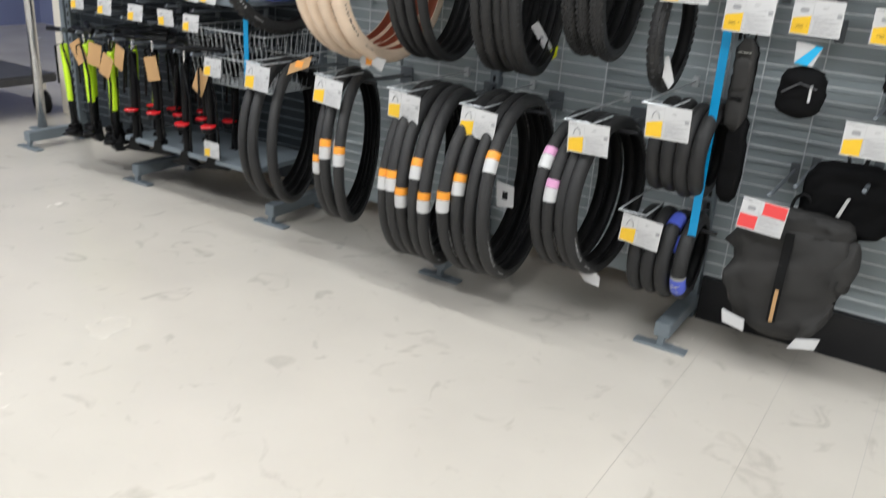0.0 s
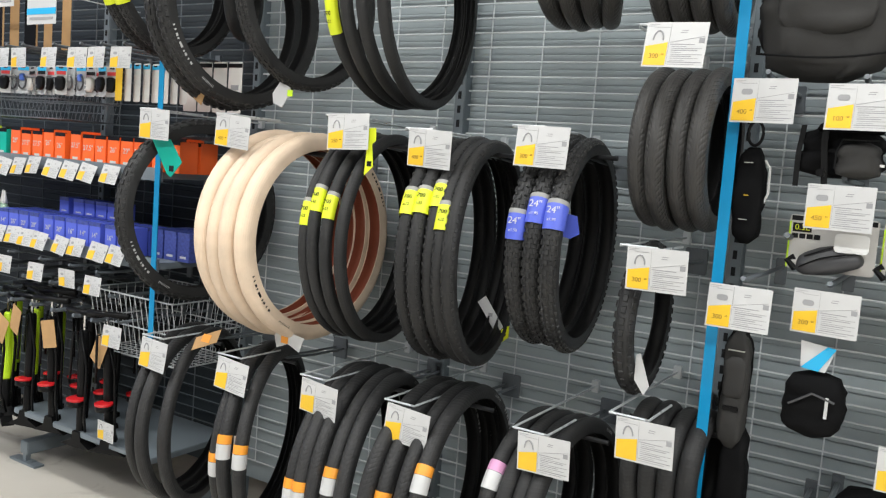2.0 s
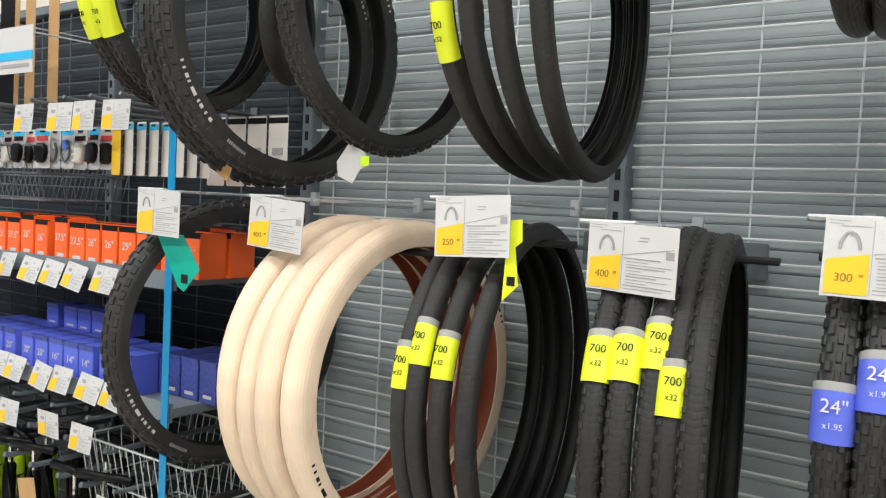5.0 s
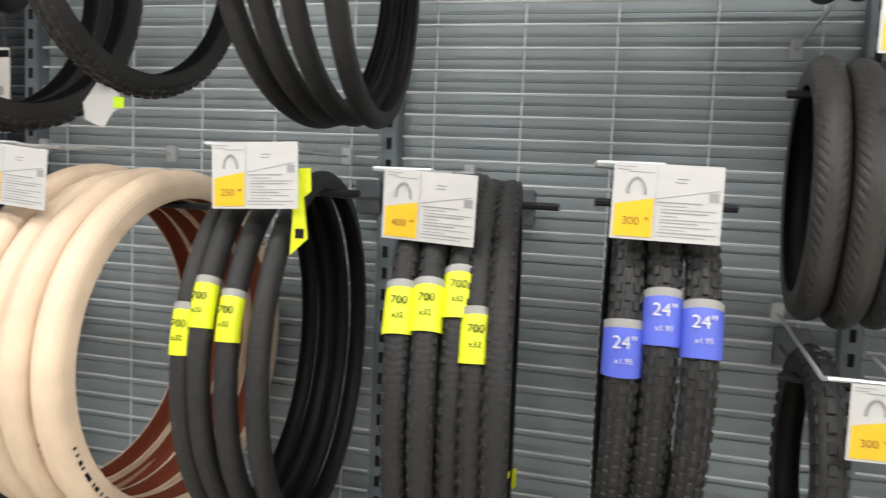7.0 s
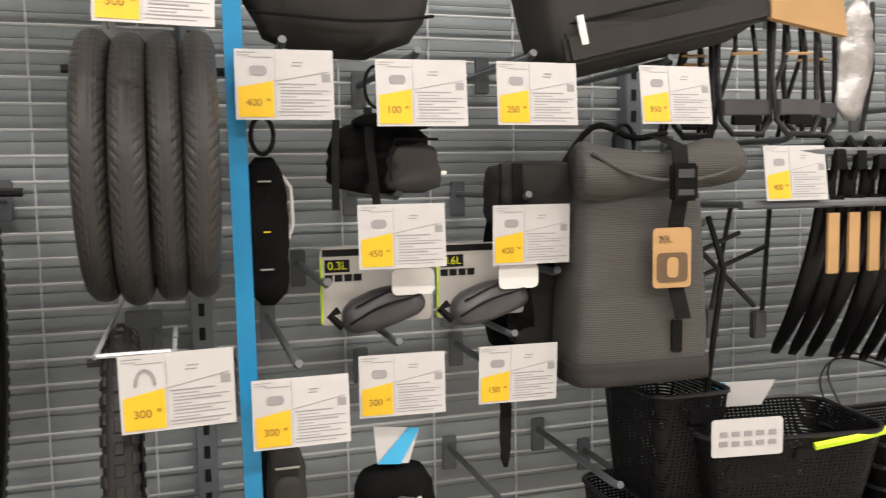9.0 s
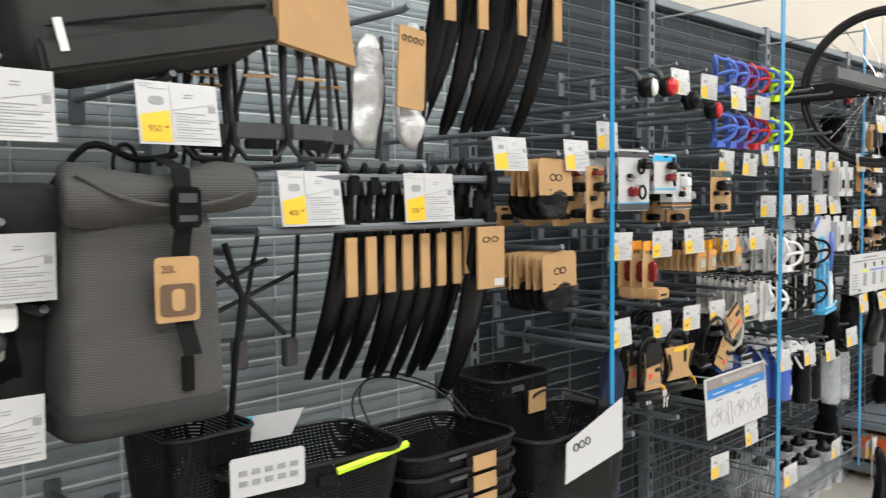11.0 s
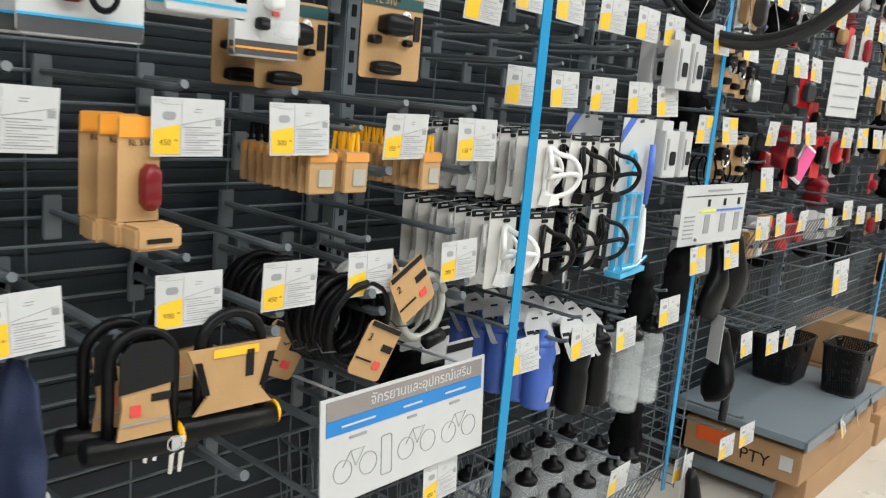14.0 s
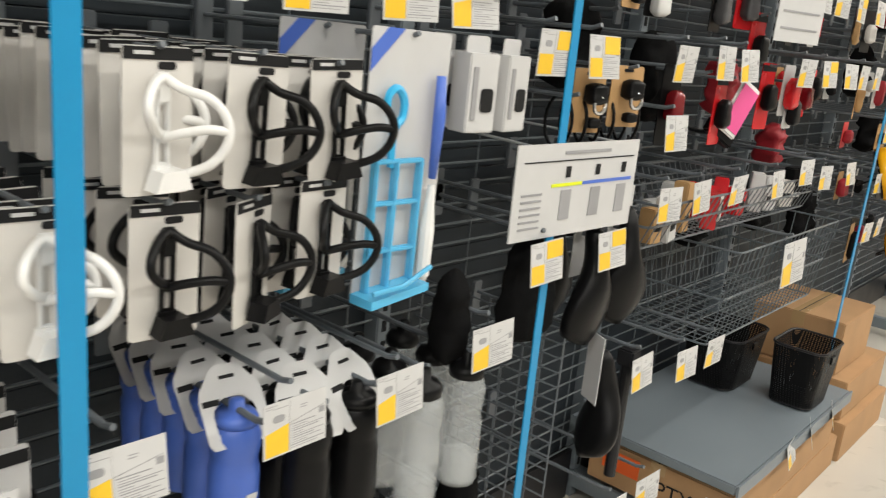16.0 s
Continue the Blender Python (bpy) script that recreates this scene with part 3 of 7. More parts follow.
# middle row
stack("cream", [-1.488, -1.426, -1.364, -1.3], 1.605, [-4, -4, -4, -4], seed=2)
Y = yellow_tag
stack("road", [-1.12, -1.085, -1.045, -0.998], 1.62, [7, 6, 7, 8], bands=[((5, 0.074, Y),), ((12, 0.074, Y),), ((10, 0.074, Y),), ()], seed=3)
stack("gravel", [-0.779, -0.738, -0.698, -0.664, -0.628], 1.62, [10, 10, 10, 10, 10], bands=[((16.5, 0.072, Y),), ((18, 0.072, Y),), ((20, 0.072, Y),), ((11, 0.072, Y),), ()], seed=4)
Bq = blue_tag
stack("small_knobby", [-0.438, -0.388, -0.336], 1.64, [6, 6, 6], bands=[((0.5, 0.07, Bq),), ((9, 0.07, Bq),), ((9, 0.07, Bq),)], seed=5)
tyre("mountain", -1.905, 1.63, -8, y=-0.36)
tyre_bar(-2.0, -1.84, 1.56)
stack("city", [-0.146, -0.096, -0.046, 0.003], 1.83, [0, 0, 0, 0], y=-0.37, seed=6)
stack("kids_knobby", [-0.128], 1.375, [2], y=-0.4, seed=7)
# top row
stack("mountain", [-1.715, -1.63], 2.36, [-3, -5], y=-0.45, seed=8)
stack("small_knobby", [-1.352], 2.34, [-6], y=-0.44, seed=19)
tyre("tiny", -1.9, 2.28, 24, y=-0.2)
tyre_bar(-1.97, -1.83, 2.24, -0.2)
stack("road", [-1.01, -0.975, -0.935, -0.89], 2.37, [-4, 0, 3, 8], y=-0.39, bands=[((-28, 0.1, Y),), (), (), ()], seed=9)
tyre("small_knobby", -2.12, 2.46, 0, bands=((-30, 0.1, Y),))
tyre("small_knobby", -2.06, 2.46, 0, bands=((-30, 0.1, Y),))
tyre_bar(-2.2, -2.0, 2.39)
stack("city", [-0.46, -0.41, -0.36, -0.31], 2.36, [0, 6, 12, 20], y=-0.38, seed=10)
stack("city", [-0.15, -0.1, -0.05, 0.0], 2.34, y=-0.38, seed=11)
# bottom row
O = orange_tag
stack("hybrid", [-1.92, -1.865, -1.81], 0.85, [14, 16, 22], seed=12)
tyre_mats = [((-7, 0.03, O),), ((4, 0.03, O),), ((2, 0.03, O),)]
stack("hybrid", [-1.52, -1.485, -1.44], 0.85, [18, 19, 23], bands=tyre_mats, seed=13)
stack("trekking", [-1.118, -1.075, -1.035, -0.98, -0.945], 0.85, [10, 10, 10, 11, 13], bands=[((2, 0.03, O),), ((1, 0.03, O),), ((-8, 0.03, O),), ((12, 0.03, O),), ((-6, 0.03, O),)], seed=14)
stack("trekking", [-0.787, -0.745, -0.695, -0.645], 0.86, [2, 3, 5, 6], bands=[((-5, 0.03, O),), ((8, 0.03, O),), (), ((24, 0.03, O),)], seed=15)
P = pink_tag
stack("junior", [-0.42, -0.372, -0.32, -0.28], 0.85, [-3, -3, -4, -5], bands=[((30, 0.03, P),), ((8, 0.03, P),), (), ()], seed=16)
stack("tiny", [-0.1, -0.048, 0.005, 0.055], 0.945, y=-0.38, seed=17)
stack("tiny", [-0.115, -0.063, -0.01, 0.045], 0.545, y=-0.34, seed=18, bands=[(), (), ((60, 0.07, Bq),), ((-40, 0.08, Bq),)])
for x, z, p in ((-1.923, 1.649, ""), (-1.54, 1.644, "400"), (-1.07, 1.655, "250"), (-0.775, 1.627, "400"), (-0.437, 1.649, "300"), (-0.12, 1.9, "300"), (-0.115, 1.373, "300"), (-0.1, 0.955, ""),
                (-1.859, 0.844, ""), (-1.474, 0.847, ""), (-1.107, 0.848, ""), (-0.78, 0.84, ""), (-0.36, 0.855, ""), (-0.16, 0.55, "")):
    label_at(x, -0.64 if z > 0.6 else -0.53, z, p, roll=rnd.uniform(-3, 5))
    label_hook(x - 0.03, z - 0.005, -0.62 if z > 0.6 else -0.51)


# ---- hooks and hung goods ----
def peg(x, z, y1=-0.46, r=0.0075, fat=True):
    t = thing("peg_hook", pose(x, 0, z), "grey steel peg hook clipped on the wire grid", "hook", "peg hooks")
    part("peg", tube(bmn(), [(0, -0.01, 0), (0, y1 + 0.02, 0), (0, y1, 0.006)], r, 8), hook_steel, t)
    bm = box(bmn(), -0.016, 0.016, -0.014, -0.004, -0.05, 0.028, 0.002)
    part("bracket", bm, hook_steel, t)
    return t


def hung_label(x, y, z, price="", **k):
    label_at(x, y, z, price, arch=False, **k)
    w = 0.073 * k.get("scale", 1.0)
    return peg(x + w, z + 0.012, y + 0.012, 0.0065 if x < 3 else 0.0045)


def bag(name, x, y, z, w, d, h, mat, label, category="bag", soft=4.0, top=1.0, bot=1.0, seed=1, yaw=0.0, jitter=0.008, parts=()):
    t = thing(name, pose(x, y, z, 0, 0, yaw), label, category)
    part("body", pillow(bmn(), w, d, h, 8, 12, soft, jitter, top, bot, seed), mat, t, smooth=True)
    for nm, b, m in parts:
        part(nm, b, m, t)
    return t


def strap(pts, w=0.02, th=0.003):
    bm = bmn()
    rows = [[bm.verts.new((x - w / 2, y, z)), bm.verts.new((x + w / 2, y, z)), bm.verts.new((x + w / 2, y - th, z)), bm.verts.new((x - w / 2, y - th, z))] for x, y, z in pts]
    for A, B in zip(rows, rows[1:]):
        for i in range(4):
            bm.faces.new((A[i], A[(i + 1) % 4], B[(i + 1) % 4], B[i]))
    bm.faces.new(rows[0])
    bm.faces.new(rows[-1][::-1])
    return bm


def loop(x, y, z, r, tr=0.003, n=20):
    return tube(bmn(), [(x + r * 0.6 * math.cos(a), y, z + r * math.sin(a)) for a in [2 * math.pi * i / n for i in range(n)]], tr, 6, True)


for x, y, z, p in ((0.055, -0.49, 1.792, "400"), (0.267, -0.494, 1.782, "100"), (0.477, -0.47, 1.787, "250"), (0.755, -0.45, 1.79, "950"), (0.242, -0.453, 1.555, "450"), (0.486, -0.425, 1.547, "400"),
                   (0.06, -0.53, 1.3, "300"), (0.239, -0.447, 1.306, "300"), (0.46, -0.418, 1.299, "150"), (0.458, -0.45, 0.969, ""), (1.02, -0.45, 1.647, "400"), (1.33, -0.45, 1.646, "350"),
                   (1.595, -0.46, 1.734, ""), (1.864, -0.46, 1.738, "")):
    hung_label(x, y, z, p, roll=0, scale=1.0 if x < 1.5 else 0.76)
hung_label(0.21, -0.45, 0.674, "", sale=True, roll=4)
for x, z in ((0.2, 1.42), (0.62, 1.42), (0.05, 1.2), (0.33, 1.2), (0.55, 1.22), (0.75, 1.0), (0.55, 0.75), (0.35, 0.72), (0.62, 1.83)):
    peg(x, z, -0.4)

def moved(bm, x, y, z, rx=0.0, ry=0.0, rz=0.0):
    bmesh.ops.transform(bm, matrix=pose(x, y, z, rx, ry, rz), verts=bm.verts)
    for f in bm.faces:
        f.smooth = True
    return bm


# saddle bag with a grey flap
bag("saddle_bag", 0.295, -0.38, 1.572, 0.185, 0.13, 0.125, black_cloth, "black saddle bag with grey flap hung from a peg", top=0.8, bot=1.05, soft=3.2, seed=3, jitter=0.025, parts=(
    ("flap", moved(pillow(bmn(), 0.095, 0.08, 0.085, 7, 9, 4.0, 0.008, 0.82, 1.1, 4), 0.045, -0.045, 0.0), grey_cloth),
    ("top_flap", moved(pillow(bmn(), 0.14, 0.13, 0.03, 7, 7, 3.2, 0.008, 0.8, 1.1, 5), 0.02, -0.02, 0.105), black_cloth),
    ("strap", strap([(-0.03, -0.06, 0.14), (-0.03, -0.068, 0.08), (-0.02, -0.07, -0.02)], 0.014), webbing),
    ("strap", strap([(-0.08, -0.05, 0.12), (-0.085, -0.06, 0.05), (-0.085, -0.055, -0.025)], 0.012), webbing),
    ("buckle", box(bmn(), -0.04, -0.02, -0.082, -0.07, 0.0, 0.018, 0.003), black_plastic),
    ("piping", tube(bmn(), [(0.0, -0.09, 0.02), (0.0, -0.086, 0.06), (0.01, -0.08, 0.088), (0.085, -0.075, 0.088)], 0.0025, 5), webbing),
    ("toggle", box(bmn(), 0.09, 0.1, -0.07, -0.06, 0.03, 0.036), white_plastic),
    ("hanger", loop(0, 0.0, 0.18, 0.035), webbing)))

# roll-top backpack
tag_brown = material("brown_ink", (0.13, 0.08, 0.045), 0.7)
ribbed_cloth = material("ribbed_grey_cloth", (0.062, 0.06, 0.057), 0.7, spread=0.15, scale=8)
_n, _l = ribbed_cloth.node_tree.nodes, ribbed_cloth.node_tree.links
_co, _wv, _bp = _n.new("ShaderNodeTexCoord"), _n.new("ShaderNodeTexWave"), _n.new("ShaderNodeBump")
_wv.bands_direction = "Z"
_wv.inputs["Scale"].default_value = 75.0
_bp.inputs["Strength"].default_value, _bp.inputs["Distance"].default_value = 0.45, 0.0015
_l.new(_co.outputs["Object"], _wv.inputs["Vector"])
_l.new(_wv.outputs["Fac"], _bp.inputs["Height"])
_l.new(_bp.outputs[0], _n["Principled BSDF"].inputs["Normal"])
bp = thing("roll_top_backpack", pose(0.765, -0.4, 1.215, 0, 0, -2), "grey ribbed roll-top bicycle backpack hung on a peg", "backpack")
bm = pillow(bmn(), 0.258, 0.15, 0.39, 12, 16, 7.0, 0.006, 0.9, 1.06, 6)
part("body", bm, ribbed_cloth, bp, smooth=True)
bm = bmn()
rings = []
for i in range(33):
    u = i / 32
    x = -0.128 + 0.33 * u
    rz = (0.05 - 0.016 * u + 0.006 * math.sin(9 * u)) * (0.82 if i in (0, 32) else 1.0)
    ry = 0.062 - 0.024 * u
    zc = 0.392 - 0.03 * math.sin(math.pi * min(1, u * 1.3)) * 0.5 + 0.012 * u
    ring = []
    for k in range(20):
        a = 2 * math.pi * k / 20
        q = 1 + 0.09 * math.sin(a * 2 + 7 * u) + 0.05 * noise.noise(Vector((x * 26, k * 0.7, 2.0)))
        ring.append(bm.verts.new((x + 0.012 * math.cos(a), -0.048 + ry * q * math.cos(a), zc + rz * q * math.sin(a))))
    rings.append(ring)
for A, B in zip(rings, rings[1:]):
    for k in range(20):
        bm.faces.new((A[k], A[(k + 1) % 20], B[(k + 1) % 20], B[k]))
bm.faces.new(rings[0][::-1])
bm.faces.new(rings[-1])
part("rolled_top", bm, ribbed_cloth, bp, smooth=True)
bm = bmn()
tube(bm, spline([(-0.122, -0.1, 0.42), (-0.06, -0.112, 0.385), (0.02, -0.114, 0.37), (0.12, -0.096, 0.378), (0.19, -0.08, 0.4)]), 0.004, 6)
part("fold_edge", bm, ribbed_cloth, bp, smooth=True)
part("shoulder_strap", tube(bmn(), spline([(-0.14, 0.05, 0.36), (-0.06, 0.03, 0.47), (0.02, 0.02, 0.45), (0.1, 0.04, 0.46)]), 0.006, 6), webbing, bp, smooth=True)
part("base_panel", moved(pillow(bmn(), 0.276, 0.156, 0.06, 12, 6, 7.0, 0.004, 1.0, 1.0, 7), 0.0, 0.0, -0.004), grey_cloth, bp, "plain grey base panel", smooth=True)
part("strap", strap([(0.035, -0.04, 0.45), (0.038, -0.108, 0.43), (0.04, -0.118, 0.36), (0.04, -0.098, 0.3), (0.04, -0.09, 0.2), (0.055, -0.1, 0.125)], 0.03), webbing, bp)
bk = part("buckle", box(bmn(), 0.015, 0.065, -0.13, -0.114, 0.335, 0.4, 0.004), black_plastic, bp)
part("slot", box(bmn(), 0.025, 0.055, -0.132, -0.1305, 0.345, 0.355), grey_plastic, bk)
part("slot", box(bmn(), 0.025, 0.055, -0.132, -0.1305, 0.375, 0.39), grey_plastic, bk)
tg = part("product_tag", slab(bmn(), round_rect(0.075, 0.106, 0.008, 3, 0.03, 0.235), -0.104, -0.102), kraft, bp, "brown card product tag")
part("tag_picture", slab(bmn(), round_rect(0.06, 0.052, 0.008, 3, 0.03, 0.218), -0.1055, -0.1042), tag_brown, tg, "dark printed picture")
part("tag_figure", slab(bmn(), round_rect(0.022, 0.036, 0.008, 3, 0.03, 0.218), -0.1065, -0.1056), kraft, tg)
text("20L", 0.017, tag_brown, tg, pose(0.015, -0.1055, 0.268, 90, 0, 0))
part("patch", slab(bmn(), round_rect(0.02, 0.06, 0.004, 3, 0.055, 0.09), -0.082, -0.076), black_plastic, bp)
part("side_strap", tube(bmn(), [(0.168, 0.0, 0.3), (0.19, -0.02, 0.2), (0.172, -0.02, 0.08), (0.168, 0, -0.06)], 0.006, 6), webbing, bp)
part("hanger", loop(0.0, 0.02, 0.44, 0.035, 0.004), webbing, bp)
bag("backpack", 0.645, -0.23, 1.235, 0.19, 0.13, 0.3, black_cloth, "black backpack hung behind a grey one", "backpack", seed=8, soft=5, parts=(
    ("front_pocket", moved(pillow(bmn(), 0.13, 0.05, 0.16, 8, 10, 4, 0.008, 0.9, 1.0, 61), -0.02, -0.07, 0.03), grey_cloth),
    ("shoulder_strap", strap([(-0.06, -0.06, 0.29), (-0.07, -0.085, 0.2), (-0.06, -0.1, 0.1), (-0.05, -0.08, 0.0)], 0.035), webbing),
    ("grab_loop", loop(0, 0.0, 0.31, 0.03, 0.005), webbing)))
bag("handlebar_bag", 0.605, -0.33, 1.5, 0.18, 0.12, 0.125, grey_cloth, "grey rolled handlebar bag", seed=9, soft=5, parts=(("strap", strap([(-0.06, -0.06, 0.12), (-0.06, -0.066, 0.06), (-0.06, -0.06, 0.0)], 0.02), webbing), ("seam", tube(bmn(), [(-0.085, -0.045, 0.0), (-0.088, -0.05, 0.06), (-0.085, -0.045, 0.12)], 0.003, 5), webbing)))
bag("pannier_bag", 0.235, -0.37, 1.8, 0.34, 0.17, 0.34, grey_cloth, "large dark grey pannier bag with rounded base", seed=10, soft=3.5, bot=0.85, jitter=0.02, parts=(
    ("base_seam", tube(bmn(), spline([(-0.15, -0.05, 0.06), (-0.08, -0.083, 0.05), (0.0, -0.09, 0.045), (0.08, -0.083, 0.05), (0.15, -0.05, 0.065)]), 0.003, 5), webbing),
    ("front_pocket", moved(pillow(bmn(), 0.22, 0.05, 0.2, 8, 10, 4, 0.012, 0.95, 1.0, 22), 0.0, -0.075, 0.1), grey_cloth)))
pb = bag("pannier_bag", 0.8, -0.37, 1.79, 0.46, 0.17, 0.36, grey_cloth, "wide dark grey bicycle bag with a base seam", seed=11, soft=8, jitter=0.006, parts=(
    ("base_band", box(bmn(), -0.215, 0.215, -0.092, -0.07, 0.02, 0.075, 0.008), grey_cloth),
    ("strap", strap([(0.02, -0.088, 0.34), (0.02, -0.093, 0.2), (0.02, -0.095, 0.12)], 0.04), webbing),
    ("reflector", box(bmn(), -0.185, -0.172, -0.094, -0.09, 0.05, 0.1), white_plastic),
    ("seam", tube(bmn(), spline([(-0.2, -0.08, 0.09), (0, -0.096, 0.09), (0.2, -0.08, 0.09)]), 0.003, 5), webbing)))
pb.matrix_basis = pose(0.83, -0.37, 1.812, 0, -13, 0)
bag("top_tube_bag", 0.1, -0.4, 1.394, 0.072, 0.06, 0.24, black_cloth, "slim black top tube bag hung upright", seed=12, parts=(
    ("hanger", loop(0, 0, 0.275, 0.03, 0.004), webbing), ("trim", box(bmn(), -0.012, 0.008, -0.036, -0.03, 0.06, 0.062), grey_coil), ("trim", box(bmn(), -0.006, 0.005, -0.036, -0.03, 0.12, 0.122), yellow_print), ("trim", box(bmn(), -0.012, 0.008, -0.036, -0.03, 0.2, 0.2025), grey_coil), ("side_strap", tube(bmn(), [(0.034, 0, 0.1), (0.045, 0, 0.13), (0.043, 0, 0.19), (0.03, 0, 0.21)], 0.003, 5), white_plastic)))
for cx, w, price in ((0.295, 0.2, "0.3L"), (0.49, 0.17, "0.6L")):
    t = thing("saddle_pouch_pack", pose(cx, -0.345, 1.345), "small black saddle pouch on a pale printed card", "saddle pouch", "carded saddle pouches")
    c = part("card", slab(bmn(), round_rect(w, 0.135, 0.008, 3, 0, 0.065), -0.001, 0.001), offwhite_card, t, "pale card back")
    part("header", box(bmn(), -w / 2 + 0.004, w / 2 - 0.004, -0.0025, -0.0012, 0.118, 0.13), ink, c)
    part("yellow_stripe", box(bmn(), -w / 2, -w / 2 + 0.004, -0.0025, -0.0012, 0.0, 0.115), lime_plastic, c)
    part("volume_patch", box(bmn(), -w / 2 + 0.008, -w / 2 + 0.052, -0.0025, -0.0012, 0.09, 0.112), ink, c)
    text(price, 0.02, yellow_tag, c, pose(-w / 2 + 0.03, -0.0032, 0.101, 90, 0, 0))
    bm = bmn()
    for i in range(4):
        box(bm, -w / 2 + 0.008 + i * 0.017, -w / 2 + 0.022 + i * 0.017, -0.0025, -0.0012, 0.074, 0.086)
    part("pictogram", bm, ink, c)
    bm = pillow(bmn(), 0.165, 0.06, 0.068, 8, 10, 2.8, 0.004, 0.8, 1.0, 14)
    bmesh.ops.transform(bm, matrix=pose(0.01, -0.035, -0.004, 0, -14, 0), verts=bm.verts)
    part("pouch", bm, grey_plastic, t, smooth=True)
    part("seam", tube(bmn(), spline([(-0.06, -0.062, 0.008), (-0.01, -0.068, 0.035), (0.05, -0.066, 0.05), (0.085, -0.05, 0.058)]), 0.0022, 5), black_plastic, t, smooth=True)
    part("zip", tube(bmn(), spline([(-0.05, -0.058, 0.035), (0.01, -0.06, 0.062), (0.06, -0.055, 0.072)]), 0.0018, 5), ink, t, smooth=True)
    part("strap", tube(bmn(), [(-0.075, -0.04, 0.03), (-0.09, -0.04, 0.02), (-0.07, -0.045, 0.0)], 0.008, 6), webbing, t)
    part("hang_clip", slab(bmn(), round_rect(0.075, 0.045, 0.01, 3, 0.05, 0.075), -0.064, -0.061), white_plastic, t)
bag("frame_bag", 0.12, -0.4, 0.87, 0.065, 0.055, 0.3, grey_cloth, "slim dark grey frame bag hung upright", seed=15, parts=(("hanger", loop(0, 0, 0.31, 0.03, 0.004), webbing), ("trim", box(bmn(), -0.02, 0.02, -0.033, -0.028, 0.255, 0.2575), grey_coil), ("pocket", moved(pillow(bmn(), 0.055, 0.02, 0.11, 6, 8, 4, 0.004), 0.0, -0.024, 0.13), grey_cloth), ("buckle", box(bmn(), -0.02, 0.02, -0.036, -0.026, 0.1, 0.115, 0.003), black_plastic)))
bag("frame_bag", 0.135, -0.38, 0.62, 0.07, 0.06, 0.3, black_cloth, "black frame bag hung upright below another", seed=16)
bag("frame_bag", 0.1, -0.3, 0.86, 0.07, 0.06, 0.3, black_cloth, "black frame bag hung upright behind another", seed=26)
pc = bag("saddle_bag", 0.305, -0.4, 0.945, 0.14, 0.09, 0.16, black_cloth, "small rounded black saddle bag with a card tag", seed=17, soft=3, parts=(("logo_bar", box(bmn(), 0.03, 0.037, -0.05, -0.045, 0.06, 0.11), white_card), ("zip", tube(bmn(), [(-0.05, -0.047, 0.08), (0, -0.052, 0.115), (0.05, -0.047, 0.1)], 0.003, 5), grey_plastic)))
part("tag", slab(bmn(), [(-0.035, 0.17), (0.02, 0.165), (0.04, 0.225), (-0.04, 0.235)], -0.03, -0.028), white_card, pc, "white card tag with a blue corner")
part("tag_corner", slab(bmn(), [(-0.035, 0.17), (0.005, 0.166), (0.04, 0.225), (0.02, 0.228)], -0.033, -0.0305), sky_plastic, pc)
bag("bag_strap", 0.535, -0.35, 1.05, 0.022, 0.006, 0.22, webbing, "loose black strap hanging from a bag", "strap", seed=18)
lb = bag("pannier_bag", 0.37, -0.3, 0.17, 0.37, 0.2, 0.43, grey_cloth, "large grey waterproof pannier with white reflectors", seed=19, soft=5, top=1.08, bot=0.84, jitter=0.035, parts=(
    ("folded_top", moved(pillow(bmn(), 0.38, 0.13, 0.09, 8, 8, 3.2, 0.02, 0.9, 1.0, 23), 0.0, -0.02, 0.37), grey_cloth),
    ("side_fold", moved(pillow(bmn(), 0.1, 0.1, 0.2, 6, 8, 3, 0.02, 0.6, 1.0, 24), 0.15, -0.03, 0.2, 0, 14, 0), grey_cloth),
    ("strap", strap([(0.0, -0.1, 0.4), (0.0, -0.112, 0.25), (0.0, -0.11, 0.08)], 0.03), webbing),
    ("strap_trim", strap([(0.0, -0.116, 0.2), (0.0, -0.115, 0.08)], 0.012), kraft),
    ("hanger", loop(0, 0, 0.46, 0.05, 0.006), webbing)))
part("reflector", slab(bmn(), [(-0.155, 0.03), (-0.08, 0.015), (-0.085, 0.055), (-0.165, 0.075)], -0.112, -0.1), white_card, lb, "white reflective patch")
part("reflector", slab(bmn(), [(0.07, 0.0), (0.155, 0.02), (0.165, 0.06), (0.09, 0.04)], -0.112, -0.1), white_card, lb, "white reflective patch")
bag("messenger_bag", 0.5, -0.24, 0.55, 0.28, 0.13, 0.25, black_cloth, "black shoulder bag with a pale reflective streak", seed=20, soft=4.5, jitter=0.02, parts=(("reflector", slab(bmn(), [(-0.02, 0.08), (-0.008, 0.08), (0.012, 0.15), (0.002, 0.15)], -0.075, -0.068), white_card), ("hanger", loop(0, 0, 0.28, 0.05, 0.006), webbing)))


